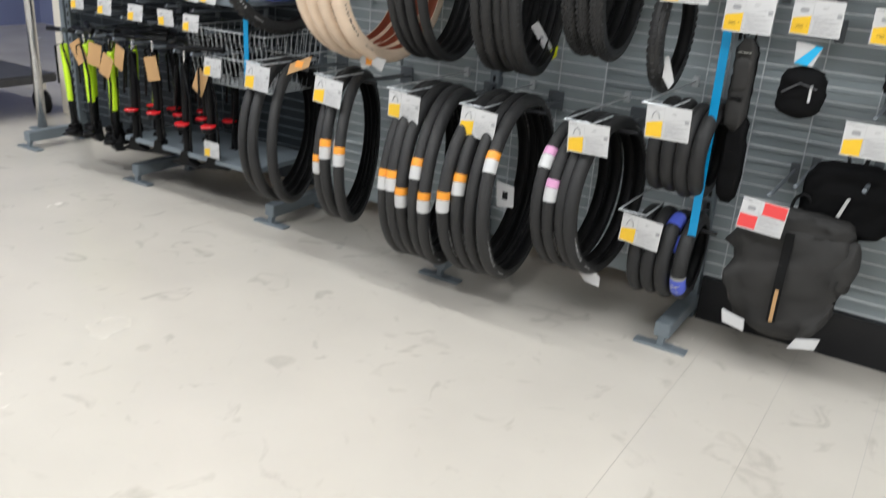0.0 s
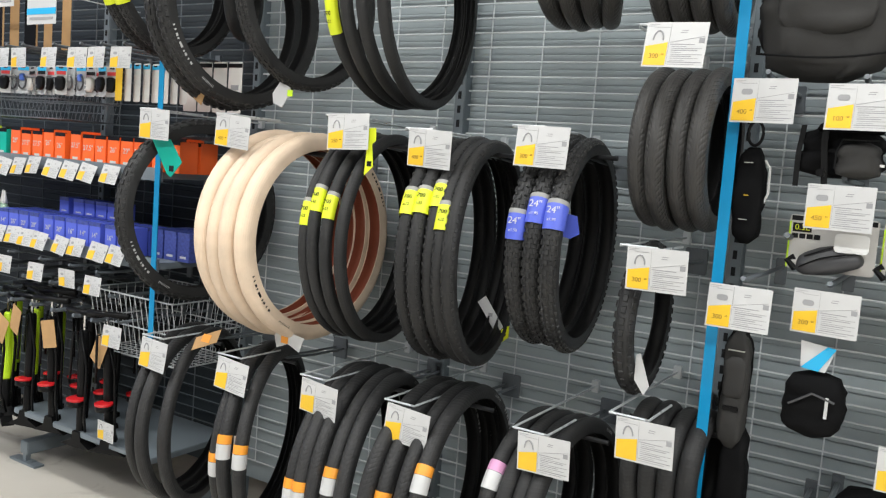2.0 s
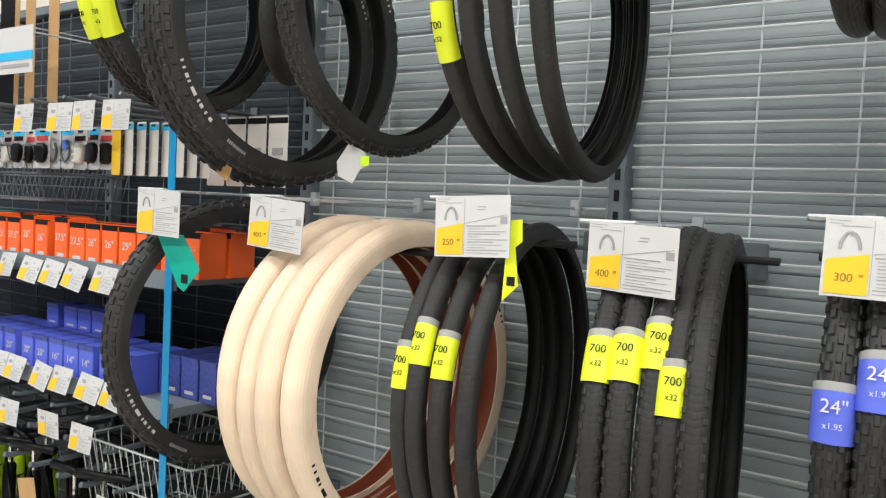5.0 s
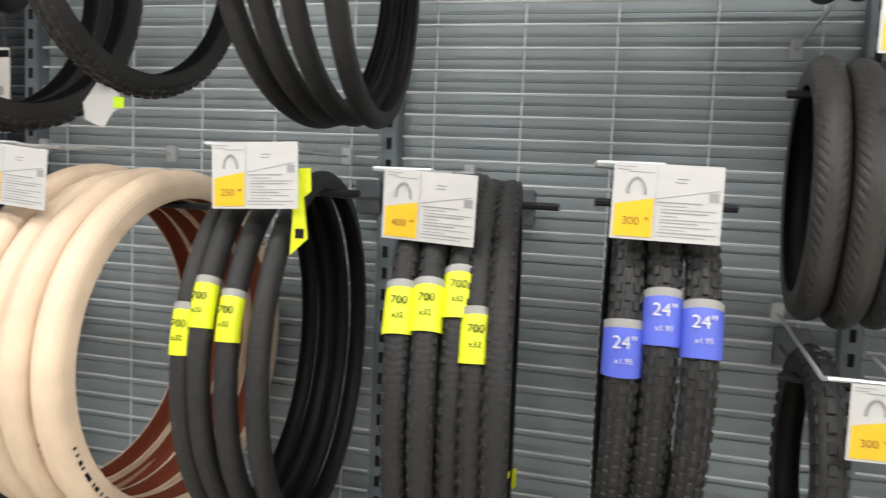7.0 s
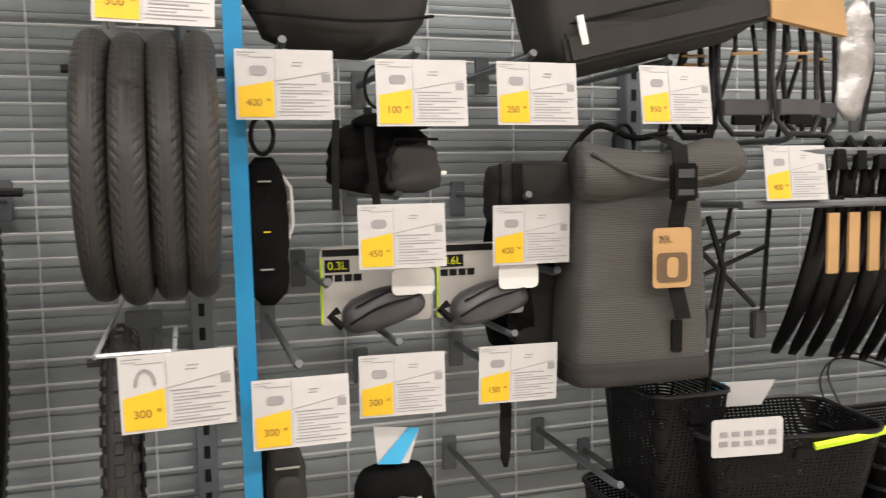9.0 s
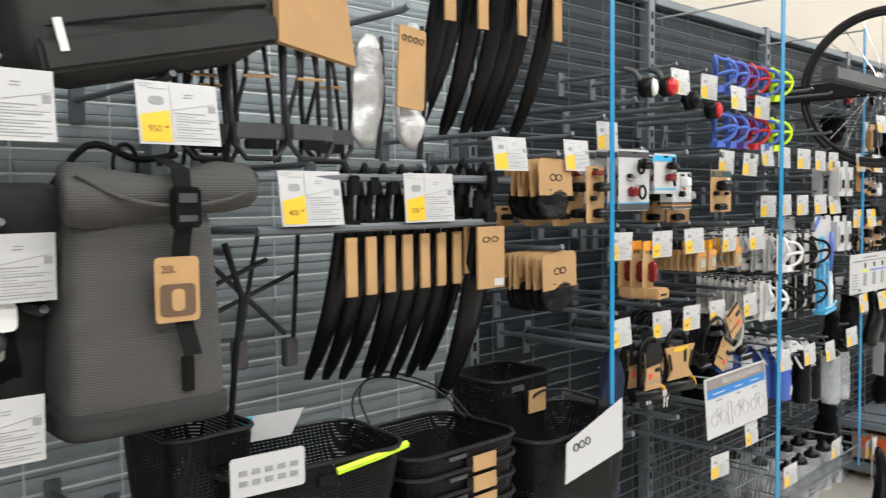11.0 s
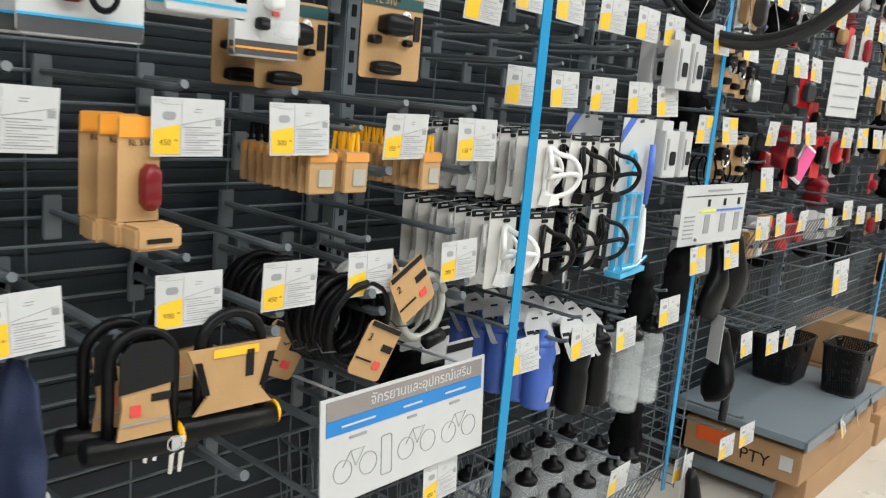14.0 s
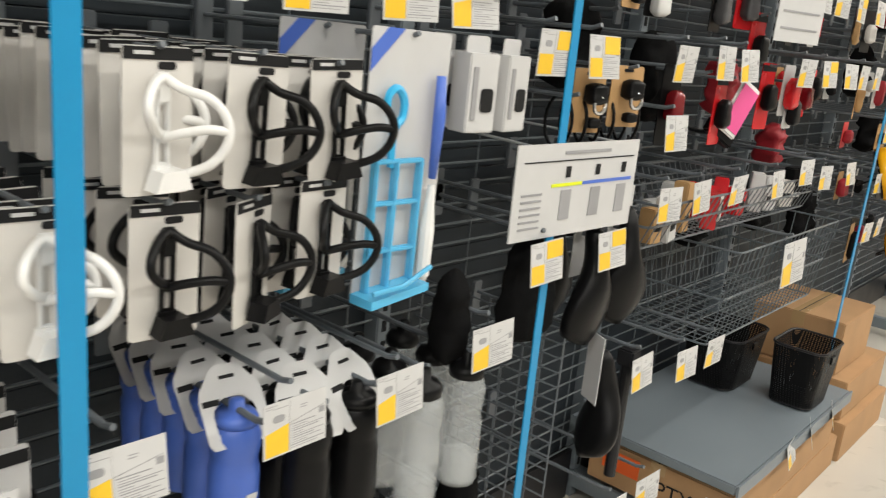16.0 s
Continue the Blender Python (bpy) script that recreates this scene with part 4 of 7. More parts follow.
# ---- racks, mudguards and baskets ----
def luggage_rack(x, y, z, yaw, wrap):
    t = thing("luggage_rack", pose(x, y, z, 0, 0, yaw), "black tubular bicycle luggage rack with a brown card wrap", "bicycle rack", "luggage racks")
    part("loop", tube(bmn(), [(-0.05, 0, 0.3), (-0.055, 0, 0.12), (-0.05, -0.01, 0.03), (-0.03, -0.015, 0.005), (0.03, -0.015, 0.005), (0.05, -0.01, 0.03), (0.055, 0, 0.12), (0.05, 0, 0.3)], 0.0055, 8), black_steel, t)
    part("plate", box(bmn(), -0.05, 0.05, -0.018, -0.008, 0.04, 0.07, 0.002), grey_plastic, t)
    part("plate", box(bmn(), -0.03, 0.03, -0.02, -0.006, 0.022, 0.04, 0.002), black_plastic, t)
    for s in (-1, 1):
        part("stay", tube(bmn(), [(s * 0.015, 0.02, 0.3), (s * 0.02, -0.005, 0.17), (s * 0.045, 0.02, 0.05), (s * 0.05, 0.03, 0.0)], 0.005, 6), black_steel, t)
    part("tie", tube(bmn(), [(-0.03, -0.01, 0.155), (0.03, -0.01, 0.158)], 0.003, 5), kraft, t)
    if wrap:
        part("card_wrap", slab(bmn(), [(-0.085, 0.215), (0.1, 0.19), (0.075, 0.34), (-0.085, 0.34)], -0.03, -0.012), kraft, t, "folded brown card wrap")
    return t


for x, y, yw, wr in ((0.92, -0.36, 8, 0), (1.005, -0.41, -6, 0), (1.105, -0.43, 4, 1), (1.2, -0.36, -12, 0), (1.0, -0.25, 0, 0)):
    luggage_rack(x, y, 1.665, yw, wr)
peg(1.1, 1.98, -0.42)
for x, yw, h, card in ((1.285, -8, 0.24, False), (1.375, 5, 0.27, True), (1.42, 12, 0.25, False)):
    t = thing("wrapped_rack", pose(x, -0.42 if card else -0.38, 1.7, 0, rnd.uniform(-4, 4), yw), "bicycle rack part wrapped in silver bubble film", "bicycle rack", "film wrapped racks")
    part("film", pillow(bmn(), 0.085, 0.03, h, 6, 10, 3, 0.02, 0.9, 1.0, int(x * 100)), foil, t, smooth=True)
    part("stay", tube(bmn(), [(0.03, 0, h), (0.035, -0.01, 0.1), (0.03, 0, -0.02)], 0.005, 6), black_steel, t)
    if card:
        cd = part("card", slab(bmn(), round_rect(0.082, 0.17, 0.004, 2, -0.03, 0.165), -0.03, -0.026), kraft, t, "brown printed card")
        for k in range(4):
            part("symbol", tube(bmn(), [(-0.057 + 0.018 * k + 0.006 * math.cos(a), -0.031, 0.225 + 0.006 * math.sin(a)) for a in [2 * math.pi * j / 10 for j in range(10)]], 0.0012, 4, True), ink, cd)
peg(1.38, 2.0, -0.42)


def mudguard(x, y, z_top, length, yaw=0.0, width=0.06, card=True, back=0.15):
    """A curved black blade that hangs from its strap and bends towards the wall."""
    t = thing("mudguard", pose(x, y, z_top, 0, 0, yaw), "black curved plastic mudguard with a brown card sleeve", "mudguard", "mudguards")
    bm = bmn()
    rows = []
    n = 14
    for i in range(n + 1):
        u = i / n
        zz, yy = -length * u, back * u * u
        wd = width * (0.75 + 0.35 * math.sin(math.pi * min(1, u * 1.1))) / 2
        if i == n:
            wd *= 0.45
        rows.append([bm.verts.new((k * wd, yy + 0.012 * abs(k) ** 2, zz)) for k in (-1, -0.5, 0, 0.5, 1)] + [bm.verts.new((k * wd * 0.9, yy + 0.004 + 0.012 * abs(k) ** 2, zz)) for k in (1, 0.5, 0, -0.5, -1)])
    for A, B in zip(rows, rows[1:]):
        for i in range(10):
            bm.faces.new((A[i], A[(i + 1) % 10], B[(i + 1) % 10], B[i]))
    bm.faces.new(rows[0])
    bm.faces.new(rows[-1][::-1])
    part("blade", bm, black_plastic, t, smooth=True)
    part("strap", tube(bmn(), [(0, 0.0, -0.02), (0, -0.015, 0.03), (0, 0.01, 0.06), (0, 0.03, 0.03), (0, 0.02, -0.02)], 0.009, 6), webbing, t)
    part("buckle", box(bmn(), -0.014, 0.014, -0.024, -0.01, 0.0, 0.04, 0.003), black_plastic, t)
    if card:
        part("card_sleeve", box(bmn(), -0.3 * width if width < 0.08 else -0.045, 0.2 * width if width < 0.08 else 0.045, -0.012, -0.006, -0.205 if width < 0.08 else -0.23, -0.085), kraft, t, "brown card sleeve")
        if width >= 0.08:
            part("sticker", box(bmn(), 0.008, 0.04, -0.0135, -0.0122, -0.225, -0.208), white_card, t, "small white sticker")
            for k in (-0.018, 0.012):
                part("print_ring", tube(bmn(), [(k + 0.011 * math.cos(a), -0.0126, -0.115 + 0.006 * math.sin(a)) for a in [2 * math.pi * j / 12 for j in range(12)]], 0.0012, 4, True), ink, t)
        part("band", box(bmn(), -0.02, 0.02, -0.016, -0.004, -0.075, -0.05, 0.003), black_plastic, t)
    return t


for i in range(7):
    mudguard(1.2 + i * 0.054, -0.43 + 0.004 * i, 1.6, 0.4 + 0.008 * i, rnd.uniform(-4, 4), 0.052)
mudguard(1.6, -0.44, 1.61, 0.52, 0, 0.085)
mudguard(1.57, -0.4, 1.62, 0.46, 0)
for i in range(7):
    mudguard(1.52 + i * 0.065, -0.4 + 0.01 * (i % 3), 2.2, 0.45, rnd.uniform(-8, 8), 0.06, i % 2 == 0)
for z, x0, x1 in ((1.535, 0.98, 1.62), (1.635, 0.98, 1.68), (2.18, 1.45, 2.0)):
    t = thing("cross_bar", pose(0, 0, z), "grey steel display crossbar on two arms", "display hook", "display crossbars")
    part("bar", tube(bmn(), [(x0, -0.44, 0), (x1, -0.44, 0)], 0.009, 8), hook_steel, t)
    for x in (x0 + 0.05, x1 - 0.05):
        part("arm", tube(bmn(), [(x, -0.005, -0.01), (x, -0.44, 0)], 0.007, 8), hook_steel, t)
t = thing("rear_rack", pose(1.0, -0.25, 1.25), "black tubular rear bicycle rack with bolted end plates", "bicycle rack")
for a, b in (((-0.05, 0.25), (0.14, 0.06)), ((0.1, 0.28), (0.03, 0.05)), ((0.2, 0.3), (0.16, 0.05)), ((-0.05, 0.1), (0.17, 0.19)), ((-0.04, 0.16), (0.1, 0.22))):
    part("stay", tube(bmn(), [(a[0], 0, a[1]), (b[0], -0.03, b[1])], 0.0055, 6), black_steel, t)
for x, z in ((0.15, 0.02), (0.03, 0.03)):
    part("end_plate", box(bmn(), x - 0.016, x + 0.016, -0.04, -0.02, z - 0.03, z + 0.03, 0.003), grey_plastic, t)
peg(1.0, 1.49, -0.3)

mesh_black = material("black_wire_mesh", (0.007, 0.007, 0.0075), 0.45, gloss=0.14, spread=0.2)
_n, _l = mesh_black.node_tree.nodes, mesh_black.node_tree.links
_co = _n.new("ShaderNodeTexCoord")
_sp = _n.new("ShaderNodeSeparateXYZ")
_l.new(_co.outputs["Object"], _sp.inputs[0])
_outs = []
_sum = _n.new("ShaderNodeMath")
_sum.operation = "ADD"
_l.new(_sp.outputs["X"], _sum.inputs[0])
_l.new(_sp.outputs["Y"], _sum.inputs[1])
for source, pitch, wire in ((_sp.outputs["Z"], 0.0034, 0.0023), (_sum.outputs[0], 0.005, 0.003)):
    k = _n.new("ShaderNodeMath")
    k.operation = "PINGPONG"
    k.inputs[1].default_value = pitch
    _l.new(source, k.inputs[0])
    g = _n.new("ShaderNodeMath")
    g.operation = "LESS_THAN"
    g.inputs[1].default_value = wire
    _l.new(k.outputs[0], g.inputs[0])
    _outs.append(g)
_mx = _n.new("ShaderNodeMath")
_mx.operation = "MAXIMUM"
_l.new(_outs[0].outputs[0], _mx.inputs[0])
_l.new(_outs[1].outputs[0], _mx.inputs[1])
_l.new(_mx.outputs[0], _n["Principled BSDF"].inputs["Alpha"])


def mesh_basket(x, y, z, w, d, h, label, yaw=0.0, tag=None):
    t = thing("bicycle_basket", pose(x, y, z, 0, 0, yaw), label, "bicycle basket", "mesh baskets")
    bm = bmn()
    n = 28
    rings = []
    for k, (zz, s) in enumerate(((0.0, 0.78), (0.01, 0.83), (h * 0.5, 0.92), (h, 1.0))):
        ring = []
        for px, pz in round_rect(w * s, d * s, min(w, d) * 0.22, 6):
            ring.append(bm.verts.new((px, pz, zz)))
        rings.append(ring)
    for A, B in zip(rings, rings[1:]):
        for j in range(len(A)):
            bm.faces.new((A[j], A[(j + 1) % len(A)], B[(j + 1) % len(A)], B[j]))
    bm.faces.new(rings[0][::-1])
    part("mesh_wall", bm, mesh_black, t)
    part("rim", tube(bmn(), [(px, pz, h) for px, pz in round_rect(w, d, min(w, d) * 0.22, 6)], 0.005, 6, True), black_steel, t)
    part("base_ring", tube(bmn(), [(px, pz, 0.006) for px, pz in round_rect(w * 0.8, d * 0.8, min(w, d) * 0.2, 6)], 0.004, 6, True), black_steel, t)
    part("badge", box(bmn(), -0.02, 0.02, -d / 2 - 0.004, -d / 2 + 0.004, h * 0.76, h * 0.88, 0.002), black_plastic, t)
    if tag:
        part("clip", box(bmn(), -0.07, -0.02, -d / 2 - 0.006, -d / 2 - 0.001, h * 0.9, h * 0.95, 0.001), grey_plastic, t, "pale grey clip")
        part("card_tag", box(bmn(), 0.0, 0.07, -d / 2 - 0.006, -d / 2 - 0.002, h * 0.68, h * 0.88), tag, t, "brown card tag")
    return t


mesh_basket(0.885, -0.33, 0.95, 0.17, 0.24, 0.23, "tall black mesh bicycle basket hung on the grid")
mesh_basket(0.87, -0.33, 0.71, 0.22, 0.28, 0.24, "tall black mesh bicycle basket below another")
bb = mesh_basket(1.08, -0.4, 0.925, 0.38, 0.26, 0.18, "black mesh bicycle basket with a lime band and cards", yaw=-8)
part("lime_band", tube(bmn(), [(0.02, -0.13, 0.16), (0.1, -0.135, 0.172), (0.19, -0.11, 0.176)], 0.008, 6), lime_plastic, bb, "lime green plastic band")
part("card", slab(bmn(), round_rect(0.14, 0.07, 0.006, 3, -0.12, 0.19), -0.14, -0.137), white_card, bb, "white instruction card")
for i in range(10):
    part("print_bar", box(bmn(), -0.175 + 0.024 * (i % 5), -0.16 + 0.024 * (i % 5), -0.1415, -0.1403, 0.175 + 0.018 * (i // 5), 0.184 + 0.018 * (i // 5)), grey_ink, bb)
part("blue_card", slab(bmn(), [(-0.12, 0.2), (0.0, 0.2), (0.03, 0.25), (-0.1, 0.25)], 0.02, 0.023), white_card, bb)
part("blue_edge", slab(bmn(), [(-0.12, 0.2), (-0.1, 0.2), (-0.08, 0.25), (-0.1, 0.25)], 0.0165, 0.0195), sky_plastic, bb)
b2 = mesh_basket(1.12, -0.42, 0.735, 0.38, 0.26, 0.18, "black mesh bicycle basket under another with card")
part("card", slab(bmn(), [(0.02, 0.06), (0.15, 0.08), (0.15, 0.18), (0.02, 0.16)], -0.142, -0.138), white_card, b2, "white card with a blue edge")
part("blue_edge", slab(bmn(), [(0.02, 0.06), (0.05, 0.065), (0.12, 0.175), (0.1, 0.17)], -0.146, -0.1425), sky_plastic, b2)
for i in range(6):
    mesh_basket(1.44, -0.4, 0.66 + i * 0.045, 0.34, 0.28, 0.17, "black mesh bicycle basket in a nested stack", rnd.uniform(-2, 2), kraft)
mesh_basket(1.86, -0.24, 0.8, 0.24, 0.2, 0.31, "deep black mesh bicycle basket with brown tag", 0, kraft)
mb = mesh_basket(1.86, -0.42, 0.74, 0.4, 0.26, 0.27, "wide black mesh bicycle basket holding a white card")
part("handle", tube(bmn(), spline([(-0.02, 0.1, 0.27), (0.04, 0.06, 0.33), (0.12, 0.0, 0.32), (0.19, -0.08, 0.28)]), 0.004, 6), black_steel, mb, smooth=True)
part("lock_plate", slab(bmn(), [(0.1, 0.26), (0.16, 0.255), (0.15, 0.31), (0.115, 0.315)], -0.07, -0.06), black_plastic, mb)
for i in range(2):
    t = thing("basket_bail", pose(1.42 + 0.02 * i, -0.3, 1.06), "thin black wire bail of a basket", "basket handle", "wire bails")
    part("wire", tube(bmn(), spline([(-0.15 + 0.02 * i, -0.08, 0.0), (-0.12, 0.0, 0.08 + 0.012 * i), (0.02, 0.08, 0.1 + 0.01 * i), (0.14, 0.0, 0.06), (0.16, -0.08, 0.0)]), 0.0025, 5), black_steel, t, smooth=True)
for x, z in ((0.87, 0.71), (1.12, 0.735), (1.44, 0.66), (1.86, 0.8), (0.87, 0.95), (1.1, 0.91)):
    peg(x, z - 0.012, -0.4)
wb = thing("info_card", pose(1.7, -0.57, 1.0, -6, -8, 0), "white instruction card with printed circles on a basket", "card")
part("card", slab(bmn(), [(0, -0.09), (0.24, -0.09), (0.275, 0.035), (0.03, 0.0)], -0.001, 0.001), white_card, wb)
for i in range(3):
    part("circle", tube(bmn(), [(0.06 + i * 0.024 + 0.009 * math.cos(a), -0.002, -0.02 + 0.009 * math.sin(a)) for a in [2 * math.pi * j / 12 for j in range(12)]], 0.0016, 4, True), ink, wb)
peg(1.85, 1.05, -0.3)


def net_pack(x, y, z, n, label):
    for i in range(n):
        t = thing("net_pack", pose(x - 0.006 * i, y + 0.022 * i, z, rnd.uniform(-4, 4), rnd.uniform(-2, 2), rnd.uniform(-6, 6)), label, "luggage net", "luggage nets")
        w, h = 0.155, 0.092
        bm = bmn()
        slab(bm, [(-w / 2, 0), (w / 2, 0), (w / 2, h - 0.008), (w / 2 - 0.015, h), (-w / 2 + 0.015, h), (-w / 2, h - 0.008)], -0.012, -0.0105)
        slab(bm, [(-w / 2, 0.03), (w / 2, 0.03), (w / 2, h - 0.008), (w / 2 - 0.015, h), (-w / 2 + 0.015, h), (-w / 2, h - 0.008)], 0.009, 0.0105)
        part("card", bm, kraft, t, "folded brown card header")
        for s in (-1, 1):
            part("picture", tube(bmn(), [(s * 0.014 + 0.013 * math.cos(a), -0.0125, 0.045 + 0.008 * math.sin(a)) for a in [2 * math.pi * j / 10 for j in range(10)]], 0.0016, 4, True), ink, t)
        part("folded_net", pillow(bmn(), w * 0.96, 0.022, 0.085, 6, 8, 3, 0.014, 1.0, 0.85, i), mesh_black if i == 0 else black_cloth, t, smooth=True).matrix_basis = pose(0, 0, -0.06)
    peg(x, z + 0.1, y - 0.02)


net_pack(1.825, -0.455, 1.595, 4, "black luggage net on a folded brown card")
net_pack(1.84, -0.455, 1.36, 5, "black luggage net on a folded brown card")


# ---- lights, locks, bottles ----
def carded(name, x, y, z, w, h, mat, label, category, group, items=(), header=None, yaw=0.0, roll=0.0, foot=None, hole=True):
    """A hanging card, top centre at x, y, z, with moulded goods on its front. items: (kind, material, cx, cz, sx, sz, depth)."""
    t = thing(name, pose(x, y, z, 0, roll, yaw), label, category, group)
    part("card", slab(bmn(), round_rect(w, h, 0.006, 2, 0, -h / 2), -0.0008, 0.0008), mat, t)
    if header:
        part("header", box(bmn(), -w / 2 + 0.001, w / 2 - 0.001, -0.0022, -0.001, -0.022, -0.006), header, t)
    if foot:
        part("foot_band", box(bmn(), -w / 2 + 0.001, w / 2 - 0.001, -0.0022, -0.001, -h + 0.002, -h + 0.022), foot, t)
    for k, m, cx, cz, sx, sz, d in items:
        if k == "pad":
            b = pillow(bmn(), sx, d, sz, 5, 7, 5.5, 0.003, 0.92, 1.0, int(sx * 900))
            bmesh.ops.transform(b, matrix=pose(cx, -d / 2 - 0.001, cz - sz / 2), verts=b.verts)
            part("unit", b, m, t, smooth=True)
        elif k == "ring":
            part("bracket", tube(bmn(), [(cx + sx / 2 * math.cos(a), -d / 2 - 0.002, cz + sz / 2 * math.sin(a)) for a in [2 * math.pi * i / 16 for i in range(16)]], 0.004, 6, True), m, t)
        elif k == "bar":
            part("stripe", box(bmn(), cx - sx / 2, cx + sx / 2, -0.003, -0.001, cz - sz / 2, cz + sz / 2), m, t)
    if hole:
        part("hang_slot", box(bmn(), -0.012, 0.012, -0.0024, -0.001, -0.012, -0.006), ink, t)
    return t


for x, y, z, p in ((2.016, -0.453, 1.793, ""), (2.044, -0.478, 1.494, "750"), (2.269, -0.469, 1.488, "450"), (2.454, -0.464, 1.489, "300"), (2.676, -0.478, 1.483, "150"), (2.851, -0.48, 1.482, "130"),
                   (2.05, -0.47, 1.25, "400"), (2.285, -0.46, 1.25, "990"), (2.46, -0.46, 1.25, "450"), (2.636, -0.452, 1.249, "220"), (2.862, -0.456, 1.249, "200"), (2.849, -0.472, 0.805, "400"), (2.62, -0.47, 0.745, ""),
                   (2.38, -0.46, 1.97, ""), (2.56, -0.46, 1.97, ""), (2.75, -0.46, 1.95, ""), (2.93, -0.46, 1.93, ""), (2.72, -0.44, 1.74, ""), (2.89, -0.44, 1.735, ""),
                   (3.035, -0.43, 1.77, ""), (3.18, -0.43, 1.768, ""), (3.35, -0.43, 1.765, ""), (3.515, -0.43, 1.762, ""), (3.65, -0.43, 1.76, ""),
                   (3.035, -0.434, 1.588, ""), (3.19, -0.43, 1.588, ""), (3.35, -0.43, 1.586, ""), (3.515, -0.428, 1.586, ""), (3.65, -0.43, 1.584, ""),
                   (3.062, -0.48, 1.028, ""), (3.31, -0.48, 1.017, ""), (3.513, -0.48, 1.002, ""), (3.73, -0.48, 1.03, ""), (3.866, -0.48, 1.159, ""), (4.091, -0.48, 1.152, ""), (3.1, -0.5, 0.6, ""), (3.55, -0.5, 0.6, ""),
                   (3.848, -0.46, 1.522, ""), (3.994, -0.46, 1.521, ""), (4.343, -0.46, 1.52, ""), (4.534, -0.46, 1.529, ""), (4.66, -0.46, 1.525, ""), (4.332, -0.46, 1.375, ""), (4.362, -0.46, 1.216, ""), (4.529, -0.46, 1.216, ""), (4.757, -0.46, 1.214, ""),
                   (5.027, -0.46, 1.211, ""), (5.241, -0.46, 1.232, ""), (5.438, -0.46, 1.204, ""), (5.703, -0.46, 1.198, ""), (3.86, -0.46, 1.76, ""), (4.05, -0.46, 1.76, ""), (4.3, -0.46, 1.74, ""), (4.46, -0.46, 1.74, ""), (4.62, -0.46, 1.74, "")):
    hung_label(x, y, z, p, roll=rnd.uniform(-2, 2), scale=0.73, sale="yellow" if 3.8 < x < 4.2 and z < 1.6 else False)
for z in (1.13, 1.16, 1.38, 1.72, 1.86, 0.9):
    for x in (2.2, 2.45, 2.68, 2.9):
        if not (z == 1.38 and x < 2.6):
            peg(x + 0.02 * (z * 10 % 3), z, -0.45, 0.009)
for z in (1.66, 1.84, 2.0):
    for x in (3.1, 3.28, 3.5, 3.7):
        peg(x, z, -0.42, 0.006)

teal_print = material("teal_print", (0.01, 0.06, 0.065), 0.5)
pink_print = material("pink_print", (0.75, 0.1, 0.3), 0.4)
red_dark = material("clear_red_lens", (0.16, 0.006, 0.009), 0.18, spread=0.1)
# lamp sets on white and brown cards
for i in range(5):
    c = carded("bicycle_light_set", 2.185 - 0.012 * i, -0.46 + 0.03 * i, 1.722, 0.152, 0.172, white_card, "front and rear lamp set on a white card", "bicycle light", "white carded lamp sets", (
        ("pad", black_plastic, 0.035, -0.04, 0.042, 0.03, 0.028), ("ring", black_plastic, 0.012, -0.05, 0.03, 0.034, 0.03), ("pad", red_dark, -0.02, -0.118, 0.03, 0.028, 0.022), ("ring", black_plastic, 0.018, -0.12, 0.032, 0.036, 0.03), ("ring", grey_ink, -0.018, -0.08, 0.034, 0.012, 0.006), ("pad", black_plastic, -0.03, -0.074, 0.016, 0.012, 0.012), ("bar", sky_plastic, 0, -0.15, 0.15, 0.003, 0), ("bar", ink, 0.05, -0.03, 0.018, 0.014, 0), ("bar", grey_ink, 0.03, -0.1, 0.05, 0.003, 0)), header=grey_plastic, foot=grey_plastic, yaw=rnd.uniform(-3, 3))
for i in range(3):
    carded("bicycle_light_set", 2.35, -0.46 + 0.05 * i, 1.715, 0.122, 0.118, white_card, "small lamp pair on a white card", "bicycle light", "white carded lamp sets", (
        ("pad", black_plastic, 0.022, -0.036, 0.045, 0.022, 0.026), ("pad", red_dark, 0.012, -0.07, 0.036, 0.022, 0.024), ("bar", ink, 0.045, -0.025, 0.02, 0.03, 0), ("bar", sky_plastic, 0, -0.104, 0.12, 0.004, 0)), header=sky_plastic, foot=white_card)
for i in range(2):
    carded("bicycle_light_set", 2.447 + 0.03 * i, -0.46 + 0.06 * i, 1.662, 0.108, 0.112, white_card, "clear lamp with a charger on a white card", "bicycle light", "white carded lamp sets", (
        ("pad", white_plastic, 0.0, -0.03, 0.024, 0.032, 0.026), ("pad", black_plastic, -0.015, -0.066, 0.018, 0.018, 0.018), ("pad", clear_plastic, 0.024, -0.07, 0.034, 0.026, 0.026), ("bar", ink, 0.04, -0.012, 0.014, 0.016, 0), ("bar", red_print, 0.012, -0.05, 0.012, 0.006, 0), ("bar", orange_tag, 0, -0.1, 0.106, 0.003, 0)), foot=grey_plastic)
